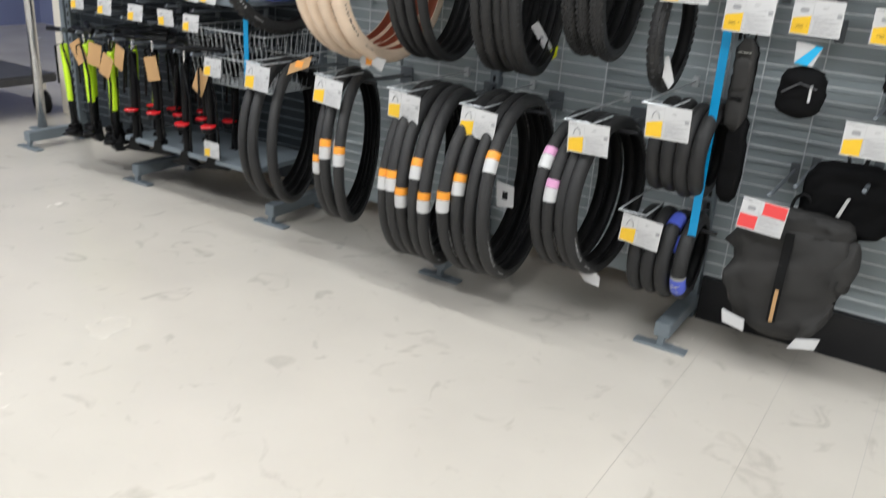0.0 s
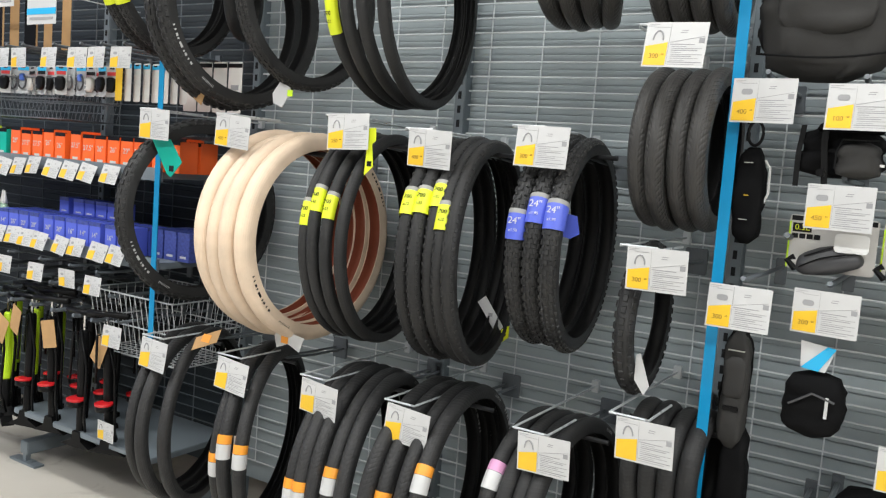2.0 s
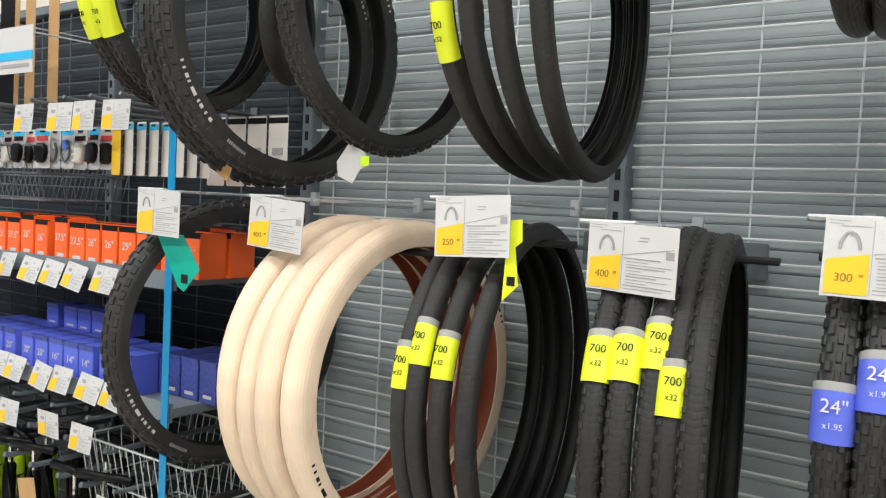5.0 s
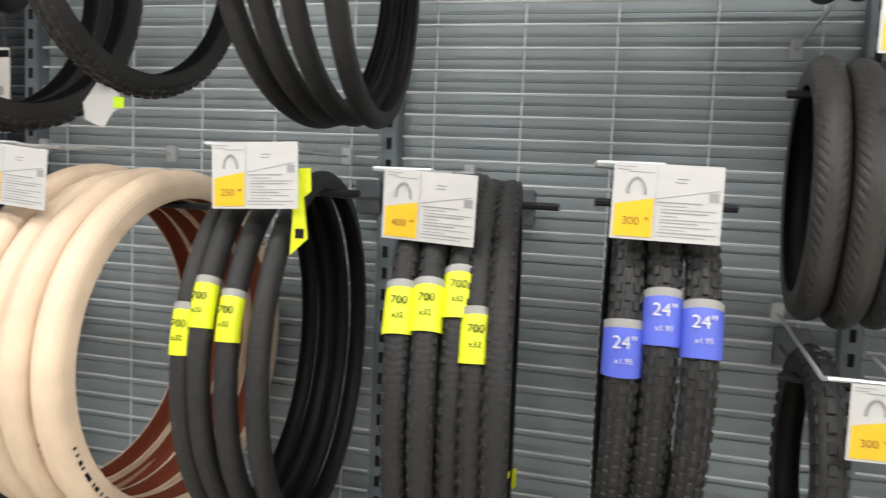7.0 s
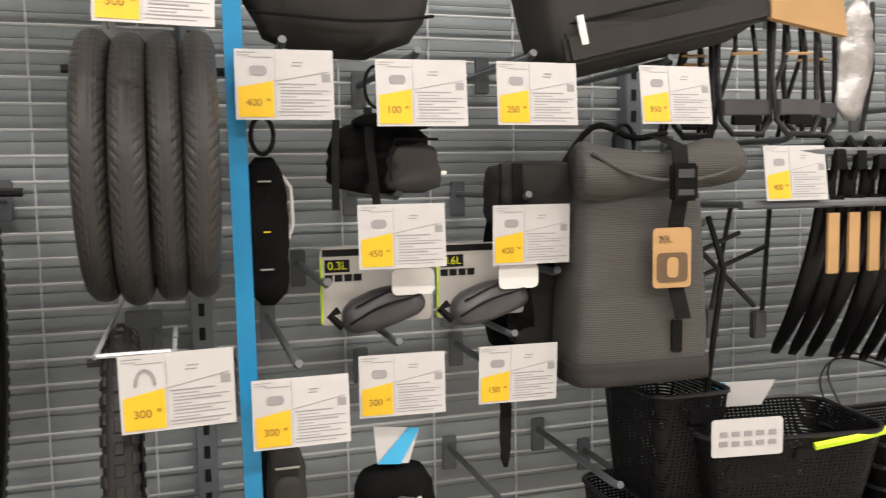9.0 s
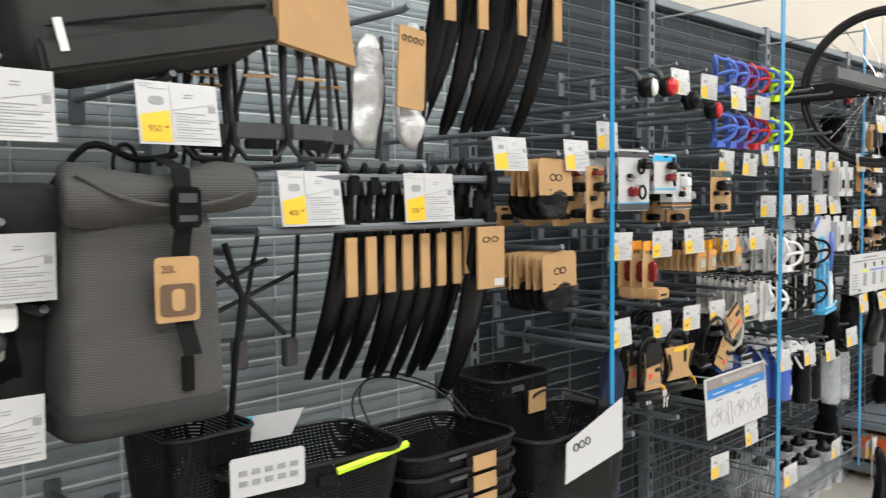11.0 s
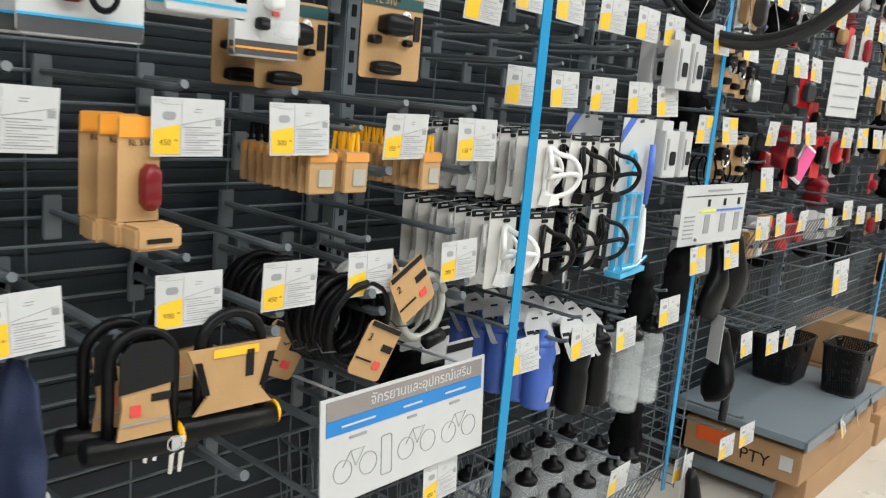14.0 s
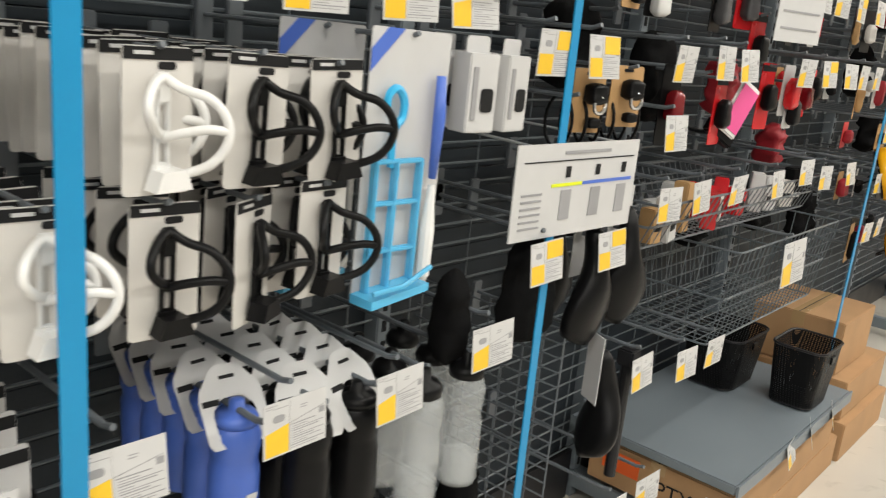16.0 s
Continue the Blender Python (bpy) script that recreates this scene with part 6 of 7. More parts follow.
def coil(x, y, z, n, R, mat, r, label, tags, body, up=False):
    """A row of wound cable locks on one peg, each a few turns tied together, some with a card tag."""
    for i in range(n):
        t = thing("cable_lock", pose(x - 0.004 * i, y + 0.03 * i, z + rnd.uniform(-0.006, 0.006), rnd.uniform(-8, 8), rnd.uniform(-8, 8), -6 + rnd.uniform(-8, 8)), label, "bicycle lock", "cable locks")
        pts = []
        ph = rnd.uniform(0, 6)
        for k in range(70):
            a = 2 * math.pi * k / 20 + ph
            q = R * (1 + 0.07 * math.sin(k * 0.37 + ph))
            pts.append((q * 0.95 * math.cos(a), -0.02 + 0.0006 * k, q * 1.1 * math.sin(a)))
        part("cable", tube(bmn(), pts, r, 7), mat, t, smooth=True)
        part("lock_barrel", tube(bmn(), [(R * 0.2, -0.03, -R * 1.12), (R * 0.9, -0.03, -R * 0.82)], 0.014, 10), black_plastic, t, smooth=True)
        part("tie", tube(bmn(), [(-R * 0.8, -0.035, -R * 0.5), (-R * 1.05, -0.02, -R * 0.6), (-R * 0.9, 0.015, -R * 0.5)], 0.0014, 5), grey_plastic, t)
        if i in tags:
            cx, cz = (-0.07, 0.045) if up else ((0.015, -0.035) if i == 0 else (-0.06, -0.06))
            c = part("card_tag", slab(bmn(), round_rect(0.092, 0.1, 0.01, 3), -0.05, -0.048), kraft, t, "brown card tag")
            c.matrix_basis = pose(cx, 0, cz, 0, -38 if up else 22, 6)
            part("tag_head", box(bmn(), -0.04, 0.042, -0.0525, -0.0505, 0.04, 0.049), ink, c, "black printed edge")
            part("tag_block", box(bmn(), 0.012, 0.04, -0.0525, -0.0505, 0.004, 0.017), ink, c)
            part("fold_line", box(bmn(), -0.044, 0.0, -0.0522, -0.0505, -0.021, -0.018), ink, c)
            part("red_stamp", box(bmn(), 0.01, 0.028, -0.052, -0.0505, -0.03, -0.016), red_print, c)
            text(body, 0.02, ink, c, pose(-0.03, -0.0515, 0.02, 90, 0, 0))


coil(2.675, -0.43, 1.115, 9, 0.068, black_plastic, 0.0075, "wound black cable lock with a brown tag", (0, 4), "3")
coil(2.845, -0.42, 1.115, 6, 0.056, grey_coil, 0.008, "wound grey cable lock with a brown tag", (0, 2), "2", True)
peg(2.68, 1.172, -0.47, 0.009)
peg(2.85, 1.162, -0.46, 0.009)
t = bag("folded_rain_cover", 2.118, -0.43, 0.72, 0.065, 0.06, 0.44, material("navy_cloth", (0.015, 0.025, 0.07), 0.7, spread=0.25, scale=12, bump=0.4, bump_scale=400), "tied navy cloth bundle hung from a peg", "cloth", seed=33, soft=3, jitter=0.03)
part("tie", tube(bmn(), [(0.036 * math.cos(a), 0.034 * math.sin(a), 0.24 + 0.006 * math.sin(3 * a)) for a in [2 * math.pi * i / 14 for i in range(14)]], 0.004, 5, True), white_plastic, t)
peg(2.118, 1.165, -0.46)


# ---- signs ----
sg = thing("lock_sign", pose(2.585, -0.462, 1.002, -4, -0.5, 0), "white sign about locking bicycles with a blue band", "sign")
part("board", box(bmn(), 0, 0.43, -0.0015, 0.0015, -0.195, 0.0), white_card, sg)
part("grey_band", box(bmn(), 0.012, 0.42, -0.003, -0.0018, -0.04, -0.006), material("sign_grey", (0.25, 0.22, 0.21), 0.5), sg)
part("blue_band", box(bmn(), 0.012, 0.42, -0.003, -0.0018, -0.068, -0.041), material("sign_blue", (0.02, 0.2, 0.55), 0.45), sg)
text("จักรยานและอุปกรณ์เสริม", 0.028, white_card, sg, pose(0.25, -0.0034, -0.023, 90, 0, 0))
for x, w in ((0.085, 0.08), (0.22, 0.05), (0.34, 0.06)):
    part("caption_bar", box(bmn(), x - w / 2, x + w / 2, -0.0042, -0.0032, -0.057, -0.0535), white_card, sg)
    part("caption_bar", box(bmn(), x - w / 4, x + w / 4, -0.003, -0.0018, -0.082, -0.077), grey_ink, sg)
for x in (0.08, 0.235, 0.355):
    d = part("bicycle_drawing", tube(bmn(), [(x - 0.03, -0.0022, -0.13), (x - 0.012, -0.0022, -0.105), (x + 0.02, -0.0022, -0.105), (x, -0.0022, -0.135), (x - 0.012, -0.0022, -0.105)], 0.0008, 4), grey_ink, sg, "small line drawing of a bicycle")
    for s in (-0.03, 0.03):
        part("wheel_ring", tube(bmn(), [(x + s + 0.021 * math.cos(a), -0.0022, -0.138 + 0.021 * math.sin(a)) for a in [2 * math.pi * i / 18 for i in range(18)]], 0.0008, 4, True), grey_ink, d)
part("symbol_box", tube(bmn(), [(px, -0.0022, pz) for px, pz in round_rect(0.026, 0.075, 0.004, 2, 0.155, -0.135)], 0.001, 4, True), grey_ink, sg)
for s in (0.06, 0.36):
    part("hanger", tube(bmn(), [(s, 0.0, -0.005), (s, 0.2, 0.0), (s, 0.45, 0.0)], 0.003, 6), wire_white, sg)
ct = thing("comparison_chart", pose(3.828, -0.455, 1.33, 0, -0.5, -4), "white comparison chart with a blue line and small tables", "sign")
part("board", box(bmn(), 0, 0.365, -0.0015, 0.0015, -0.17, 0), white_card, ct)
part("title_bar", box(bmn(), 0.13, 0.27, -0.003, -0.0018, -0.02, -0.014), grey_ink, ct)
part("rule", box(bmn(), 0.02, 0.35, -0.003, -0.0018, -0.032, -0.03), ink, ct)
part("yellow_line", box(bmn(), 0.1, 0.19, -0.003, -0.0018, -0.078, -0.072), yellow_tag, ct)
part("blue_line", box(bmn(), 0.19, 0.35, -0.003, -0.0018, -0.078, -0.072), blue_plastic, ct)
for x in (0.145, 0.235, 0.32):
    part("picture", box(bmn(), x - 0.007, x + 0.007, -0.003, -0.0018, -0.062, -0.042), ink, ct)
    part("table_block", box(bmn(), x - 0.015, x + 0.015, -0.003, -0.0018, -0.14, -0.085), grey_ink, ct)
for i in range(6):
    part("row_bar", box(bmn(), 0.02, 0.075, -0.003, -0.0018, -0.09 - 0.012 * i, -0.086 - 0.012 * i), grey_ink, ct)
for s in (0.05, 0.3):
    part("hanger", tube(bmn(), [(s, 0.0, -0.005), (s, 0.2, 0.0), (s, 0.45, 0.0)], 0.003, 6), wire_white, ct)


# ---- saddles, pedals, lower shelf ----
def saddle(x, y, z, label, s=1.0, yaw=0.0):
    """A saddle hung nose down."""
    t = thing("bicycle_saddle", pose(x, y, z, 0, 0, yaw), label, "saddle", "hung saddles")
    bm = bmn()
    rows = []
    for i in range(15):
        u = i / 14
        zz = (1 - u) * 0.26 * s
        q = min(1, max(0, (u - 0.25) / 0.5))
        w = (0.021 + 0.05 * q * q * (3 - 2 * q)) * s
        if u < 0.1:
            w *= math.sqrt(max(0.12, 1 - ((0.1 - u) / 0.1) ** 2))
        if u > 0.72:
            w *= math.sqrt(max(0.05, 1 - ((u - 0.72) / 0.285) ** 2))
        rows.append([bm.verts.new((w * math.cos(a), -0.032 * math.sin(a) * (0.55 + 0.45 * min(1, 2 * u)) * min(1, 0.3 + w / 0.03) - 0.012 * math.cos(5 * (u - 0.45)), zz)) for a in [2 * math.pi * k / 14 for k in range(14)]])
    for A, B in zip(rows, rows[1:]):
        for k in range(14):
            bm.faces.new((A[k], A[(k + 1) % 14], B[(k + 1) % 14], B[k]))
    bm.faces.new(rows[0][::-1])
    bm.faces.new(rows[-1])
    part("shell", bm, black_plastic, t, smooth=True)
    part("card", slab(bmn(), [(-0.03, 0.14 * s), (0.03, 0.14 * s), (0.03, 0.3 * s), (-0.03, 0.3 * s)], 0.03, 0.032), white_card, t, "white hanging card")
    return t


for x, y, z in ((4.15, -0.44, 0.9), (4.28, -0.44, 0.92), (4.21, -0.3, 0.9)):
    saddle(x, y, z, "black bicycle saddle hung nose down on a card", 1.0, rnd.uniform(-20, 20))
for x in (4.15, 4.28):
    peg(x, 1.13, -0.45, 0.005)
saddle(4.22, -0.47, 0.63, "black bicycle saddle on a low peg", 0.95, 62)
saddle(3.98, -0.54, 0.18, "black bicycle saddle hung low on a long card", 1.2, 20)
t = thing("seat_post", pose(4.34, -0.46, 0.53), "black seat post hung beside a saddle", "seat post")
part("tube", tube(bmn(), [(0, 0, 0), (0, 0, 0.3)], 0.014, 12), black_steel, t)
part("clamp", box(bmn(), -0.02, 0.02, -0.02, 0.02, 0.28, 0.32, 0.004), black_steel, t)
for x, z in ((4.333, 0.846), (4.562, 0.811), (4.742, 0.8), (3.98, 0.52), (4.3, 0.5), (4.46, 0.5)):
    hung_label(x - 0.05, -0.5, z, "", scale=0.72)

t = thing("lower_shelf", pose(0, 0, 0), "grey steel base shelf of the shelving", "shelf", "steel shelves")
for k in (5,):
    o = part("shelf_board", box(bmn(), k - 0.11, k + 0.95, -0.58, -0.02, 0.31, 0.341, 0.004), steel, t)
    part("front_lip", box(bmn(), k - 0.11, k + 0.95, -0.588, -0.5815, 0.3, 0.343), steel, t)
    for sx in (k - 0.005, k + 0.9):
        part("support", box(bmn(), sx, sx + 0.02, -0.4, -0.02, 0.285, 0.309), steel, t)


def carton(x, y, z, w, d, h, label, mat=kraft_dark, mark="", yaw=0.0):
    t = thing("cardboard_box", pose(x, y, z, 0, 0, yaw), label, "cardboard box", "cardboard boxes")
    b = part("carton", box(bmn(), -w / 2, w / 2, -d / 2, d / 2, 0, h, 0.004), mat, t)
    part("tape", box(bmn(), -w / 2 - 0.001, w / 2 + 0.001, -0.025, 0.025, h * 0.75, h + 0.0015), material_tape, t, "clear brown tape")
    part("seam", box(bmn(), -w / 2, w / 2, -0.0015, 0.0015, h + 0.0016, h + 0.002), ink, t)
    if mark:
        text(mark, h * 0.5, ink, t, pose(-w / 2 - 0.002, -0.06, h * 0.42, 90, 0, -90))
        part("sticker", box(bmn(), -w / 2 - 0.002, -w / 2 - 0.001, -d / 2 + 0.03, -d / 2 + 0.08, h * 0.35, h * 0.75), white_card, t)
        part("warning_label", box(bmn(), -w / 2 - 0.002, -w / 2 - 0.001, 0.06, 0.19, h * 0.4, h * 0.85), orange_box, t, "orange red warning label")
    return t


material_tape = material("packing_tape", (0.45, 0.3, 0.15), 0.25, spread=0.06)
carton(5.535, -0.31, 0.0, 0.95, 0.5, 0.13, "long brown cardboard box under a shelf")
carton(5.42, -0.32, 0.132, 0.95, 0.48, 0.145, "long brown cardboard box with black lettering", mark="PTY")
carton(6.35, -0.34, 0.0, 0.6, 0.46, 0.16, "brown cardboard box standing on the floor")
carton(6.35, -0.33, 0.163, 0.56, 0.42, 0.16, "brown cardboard box on top of another")
carton(6.3, -0.3, 0.326, 0.42, 0.36, 0.22, "small brown cardboard box topping a stack")
mesh_basket(5.62, -0.2, 0.345, 0.3, 0.22, 0.2, "black mesh basket standing on a grey shelf")
mesh_basket(5.68, -0.47, 0.345, 0.24, 0.18, 0.22, "black mesh basket with a white card on a shelf")
wire_basket(5.3, -0.27, 0.72, 0.85, 0.4, 0.28, "wide dark wire basket on the grid", wire_dark, step=0.035)
hung_label(5.12, -0.5, 1.0, "", scale=1.25)
for i in range(3):
    label_at(5.25 + 0.22 * i, -0.592, 0.345, "", scale=0.72, tilt=-14, yaw=rnd.uniform(-20, 20), arch=False)

# wheel on a display arm
wt = thing("display_wheel", pose(3.9, -0.54, 2.03), "black spoked bicycle wheel mounted on a display arm", "bicycle wheel")
ty = part("tyre", tube(bmn(), [(0, 0.32 * math.cos(a), 0.32 * math.sin(a)) for a in [2 * math.pi * i / 56 for i in range(56)]], 0.0135, 10, True), rubber, wt, smooth=True)
part("rim", tube(bmn(), [(0, 0.303 * math.cos(a), 0.303 * math.sin(a)) for a in [2 * math.pi * i / 56 for i in range(56)]], 0.011, 8, True), black_steel, wt, smooth=True)
part("hub", lathe(bmn(), [(0.012, -0.06), (0.028, -0.045), (0.018, -0.03), (0.018, 0.03), (0.028, 0.045), (0.012, 0.06)], 16, "x"), black_steel, wt, smooth=True)
for i in range(24):
    a = 2 * math.pi * i / 24
    s = 0.035 if i % 2 else -0.035
    part("spoke", tube(bmn(), [(s, 0.026 * math.cos(a + 0.9), 0.026 * math.sin(a + 0.9)), (0, 0.295 * math.cos(a), 0.295 * math.sin(a))], 0.0014, 4), chrome, wt)
for i, r in enumerate((0.02, 0.03, 0.04)):
    part("sprocket", lathe(bmn(), [(r, 0.062 - 0.006 * i), (r, 0.065 - 0.006 * i)], 20, "x"), chrome, wt)
part("arm", box(bmn(), -0.035, 0.02, 0.0, 0.55, -0.035, 0.035, 0.008), black_steel, wt)
part("arm", box(bmn(), -0.55, 0.0, -0.03, 0.03, -0.02, 0.03, 0.006), grey_plastic, wt)


# ---- helmets and the far goods ----
def helmet(x, y, z, mat, label, yaw=0.0, s=1.0, tip=0.0):
    t = thing("helmet", pose(x, y, z, tip, 0, yaw) @ Matrix.Scale(s * 0.92, 4), label, "helmet", "cycling helmets")
    bm = bmn()
    lathe(bm, [(0.125, -0.02), (0.13, 0.0), (0.128, 0.04), (0.112, 0.085), (0.075, 0.118), (0.03, 0.132), (0.004, 0.134)], 26, "z", 0.8, 1.05)
    part("shell", bm, mat, t, smooth=True)
    part("lining", lathe(bmn(), [(0.115, -0.028), (0.118, -0.02), (0.1, -0.012), (0.05, 0.0)], 20, "z", 0.8, 1.05), black_plastic, t)
    for k in range(5):
        a = -60 + 30 * k
        v = box(bmn(), -0.007, 0.007, -0.035, 0.035, -0.004, 0.004, 0.003)
        part("vent", v, black_plastic, t).matrix_basis = pose(0.075 * math.sin(radians(a)), -0.045, 0.108 * math.cos(radians(a)) + 0.012, 22, a, 0)
    part("chin_strap", tube(bmn(), [(-0.09, 0, -0.02), (-0.05, -0.02, -0.1), (0.0, -0.03, -0.13), (0.05, -0.02, -0.1), (0.09, 0, -0.02)], 0.005, 5), webbing, t)
    return t


coral = material("coral_plastic", (0.75, 0.16, 0.13), 0.25, spread=0.05)
RH, YH, WH, BH, PH = "glossy red cycling helmet", "glossy yellow skate helmet", "white cycling helmet", "black skate helmet", "pale pink helmet"
for x, y, z, m, lb, tp in ((5.45, -0.42, 2.1, red_plastic, RH, 20), (6.25, -0.42, 1.68, red_plastic, RH, 0), (6.5, -0.44, 1.66, red_plastic, RH, 10), (6.7, -0.44, 1.9, yellow_plastic, YH, 0), (7.0, -0.44, 1.9, yellow_plastic, YH, 0), (7.15, -0.42, 1.57, yellow_plastic, YH, 0),
                           (7.6, -0.38, 2.1, white_plastic, WH, 0), (7.95, -0.4, 2.1, white_plastic, WH, 20), (7.6, -0.42, 1.78, white_plastic, WH, 30), (8.7, -0.42, 2.05, black_plastic, BH, 0), (9.0, -0.42, 1.75, pink_plastic, PH, 0), (9.8, -0.45, 1.75, pink_plastic, PH, 0),
                           (6.2, -0.46, 1.13, yellow_plastic, YH, 70), (7.25, -0.46, 1.03, pink_plastic, PH, 70), (6.65, -0.48, 0.78, yellow_plastic, YH, 70), (7.08, -0.44, 0.75, coral, "coral pink helmet", 70), (7.35, -0.46, 0.88, coral, "coral pink helmet", 60), (9.6, -0.46, 1.35, green_tag, "green helmet with a pink rim", 60), (5.9, -0.36, 1.95, red_plastic, RH, 20)):
    helmet(x, y, z, m, lb + " on a display arm", rnd.uniform(-40, 40), 0.82 if z < 1.4 else 0.92, tp)
    peg(x, z - 0.03, y, 0.007)
far_rnd = random.Random(11)
red_cloth = material("red_cloth", (0.34, 0.012, 0.022), 0.55, spread=0.2, scale=12, bump=0.3, bump_scale=400)
mats = [black_plastic, black_plastic, grey_plastic, black_cloth, white_card, offwhite_card, kraft, red_cloth]
for k in range(4, 10):
    rows = (2.12, 1.93, 1.72, 1.52, 1.33, 1.14, 0.95) if k < 8 else (2.0, 1.75, 1.5, 1.25, 0.95)
    for z in rows:
        if k == 4 and z < 1.8 or k == 5 and z < 1.4:
            continue
        for i in range(5):
            x = k + 0.12 + 0.18 * i + far_rnd.uniform(-0.03, 0.03)
            if far_rnd.random() < 0.06:
                continue
            hung_label(x - 0.05, -0.47, z, "", scale=0.72, sale="yellow" if far_rnd.random() < 0.25 else False)
            m = far_rnd.choice(mats)
            if 4.7 < x < 6.6 and z > 1.4 and far_rnd.random() < 0.3:
                m = red_plastic
            h = far_rnd.uniform(0.09, 0.16)
            carded("carded_accessory", x + 0.02, far_rnd.uniform(-0.42, -0.3), z - 0.02, far_rnd.uniform(0.06, 0.1), h, far_rnd.choice((white_card, kraft, offwhite_card, white_card, red_print if 4.7 < x < 6.6 else black_plastic, black_plastic)), "small cycling accessory on a hanging card", "accessory", "hung accessories", (("pad", m, 0, -h * 0.55, far_rnd.uniform(0.03, 0.07), h * far_rnd.uniform(0.4, 0.8), far_rnd.uniform(0.015, 0.04)),), yaw=far_rnd.uniform(-14, 14), hole=False)
for x, z, w, h, m in ((4.35, 1.5, 0.16, 0.2, black_cloth), (4.62, 1.44, 0.14, 0.22, black_cloth), (4.25, 1.9, 0.12, 0.14, black_cloth), (4.8, 1.86, 0.13, 0.16, black_cloth), (5.12, 1.42, 0.1, 0.17, red_cloth), (5.5, 1.24, 0.1, 0.14, red_cloth),
                      (5.7, 2.0, 0.13, 0.16, red_cloth), (6.3, 1.5, 0.13, 0.2, black_cloth), (5.15, 1.0, 0.13, 0.16, black_cloth), (5.6, 1.02, 0.15, 0.18, black_cloth), (6.7, 1.25, 0.14, 0.18, black_cloth), (4.45, 1.1, 0.1, 0.12, black_cloth), (6.0, 0.95, 0.14, 0.2, black_cloth)):
    bag("cycling_pouch", x, far_rnd.uniform(-0.3, -0.18), z - h * 0.5, w, 0.08, h, m, ("black cloth" if m is black_cloth else "dark red cloth") + " cycling pouch hung on the grid", "pouch", seed=int(x * 37), jitter=0.02)
    peg(x, z + h * 0.5 - 0.02, -0.3, 0.005)
for k in (8, 9, 10):
    for i in range(5):
        bag("protector_set", k + 0.1 + 0.18 * i, -0.38, 0.35 + 0.28 * (i % 2), 0.12, 0.12, 0.26, far_rnd.choice((black_cloth, grey_cloth, blue_plastic, black_cloth)), "dark knee and elbow protectors in a hanging pack", "protectors", seed=50 + i + k, jitter=0.03)
for x, y, z in ((3.99, -0.44, 1.72), (4.1, -0.42, 1.71), (4.22, -0.4, 1.7), (4.08, -0.42, 1.46), (4.2, -0.43, 1.47), (4.0, -0.3, 1.72)):
    carded("bicycle_light", x, y, z, 0.085, 0.12, kraft, "silver and black lamp tied to a brown card", "bicycle light", "brown carded lamps", (("pad", black_plastic, 0.0, -0.045, 0.04, 0.04, 0.035), ("ring", chrome, 0.0, -0.065, 0.03, 0.03, 0.06), ("pad", black_plastic, 0.01, -0.1, 0.03, 0.02, 0.02)), yaw=far_rnd.uniform(-25, 10))
    peg(x, z - 0.004, y - 0.02, 0.004)
wire_basket(4.95, -0.27, 1.06, 1.1, 0.36, 0.11, "wide dark wire basket with small boxes", hook_steel, step=0.035)
for i in range(16):
    m = far_rnd.choice((white_card, offwhite_card, white_card, black_plastic, kraft, red_plastic))
    t = thing("boxed_accessory", pose(4.48 + 0.065 * i, far_rnd.uniform(-0.4, -0.3), 1.064, 0, far_rnd.uniform(-8, 8), far_rnd.uniform(-30, 30)), "small boxed accessory lying in a wire basket", "boxed accessory", "small boxes in the basket")
    part("carton", box(bmn(), -0.025, 0.025, -0.02, 0.02, 0, far_rnd.uniform(0.07, 0.13), 0.003), m, t)
    part("print_bar", box(bmn(), -0.018, 0.012, -0.0215, -0.0202, 0.03, 0.045), ink if m is not black_plastic else white_card, t)
ph = thing("phone_mount", pose(4.74, -0.42, 1.32, 0, 28, -20), "phone mount with a pink screened display phone", "phone holder")
part("phone", box(bmn(), -0.035, 0.035, -0.006, 0.004, 0, 0.14, 0.004), white_plastic, ph)
part("screen", box(bmn(), -0.03, 0.03, -0.008, -0.0065, 0.012, 0.128), pink_print, ph, "pink printed screen")
part("clamp", box(bmn(), -0.05, 0.05, 0.004, 0.03, -0.02, 0.02, 0.005), black_plastic, ph)
part("arm", tube(bmn(), [(0, 0.02, 0.0), (0.02, 0.1, 0.0), (0.05, 0.4, 0.02)], 0.006, 6), black_steel, ph)
for i in range(6):
    x = 4.02 + 0.05 * i
    t = thing("cable_loop", pose(x, -0.4, 1.31), "thin black cable loop hung on a peg", "cable", "hung cable loops")
    part("cable", tube(bmn(), [(0.0, 0.03 * math.cos(a), 0.05 + 0.05 * math.sin(a)) for a in [2 * math.pi * j / 18 for j in range(18)]], 0.0035, 6, True), black_plastic, t, smooth=True)
peg(4.0, 1.41, -0.45, 0.004)
for x, z in ((4.42, 1.48), (4.56, 1.47), (4.7, 1.46), (4.84, 1.62), (5.0, 1.5), (5.15, 1.46), (5.3, 1.5), (4.42, 1.7), (4.6, 1.7), (4.78, 1.72)):
    m = far_rnd.choice((red_plastic, kraft, white_card, red_plastic, black_plastic))
    carded("carded_accessory", x, far_rnd.uniform(-0.43, -0.34), z, 0.07, far_rnd.uniform(0.12, 0.18), m, "slim coloured accessory pack on a peg", "accessory", "hung accessories", (("pad", far_rnd.choice((black_plastic, red_dark, white_plastic, grey_plastic)), 0, -0.09, 0.045, 0.07, 0.03),), header=ink, yaw=far_rnd.uniform(-20, 10))
    peg(x, z - 0.006, -0.44, 0.004)
ch = thing("hanging_price_list", pose(4.88, -0.5, 1.755, 0, 0, -12), "white printed list hung on a wire", "sign")
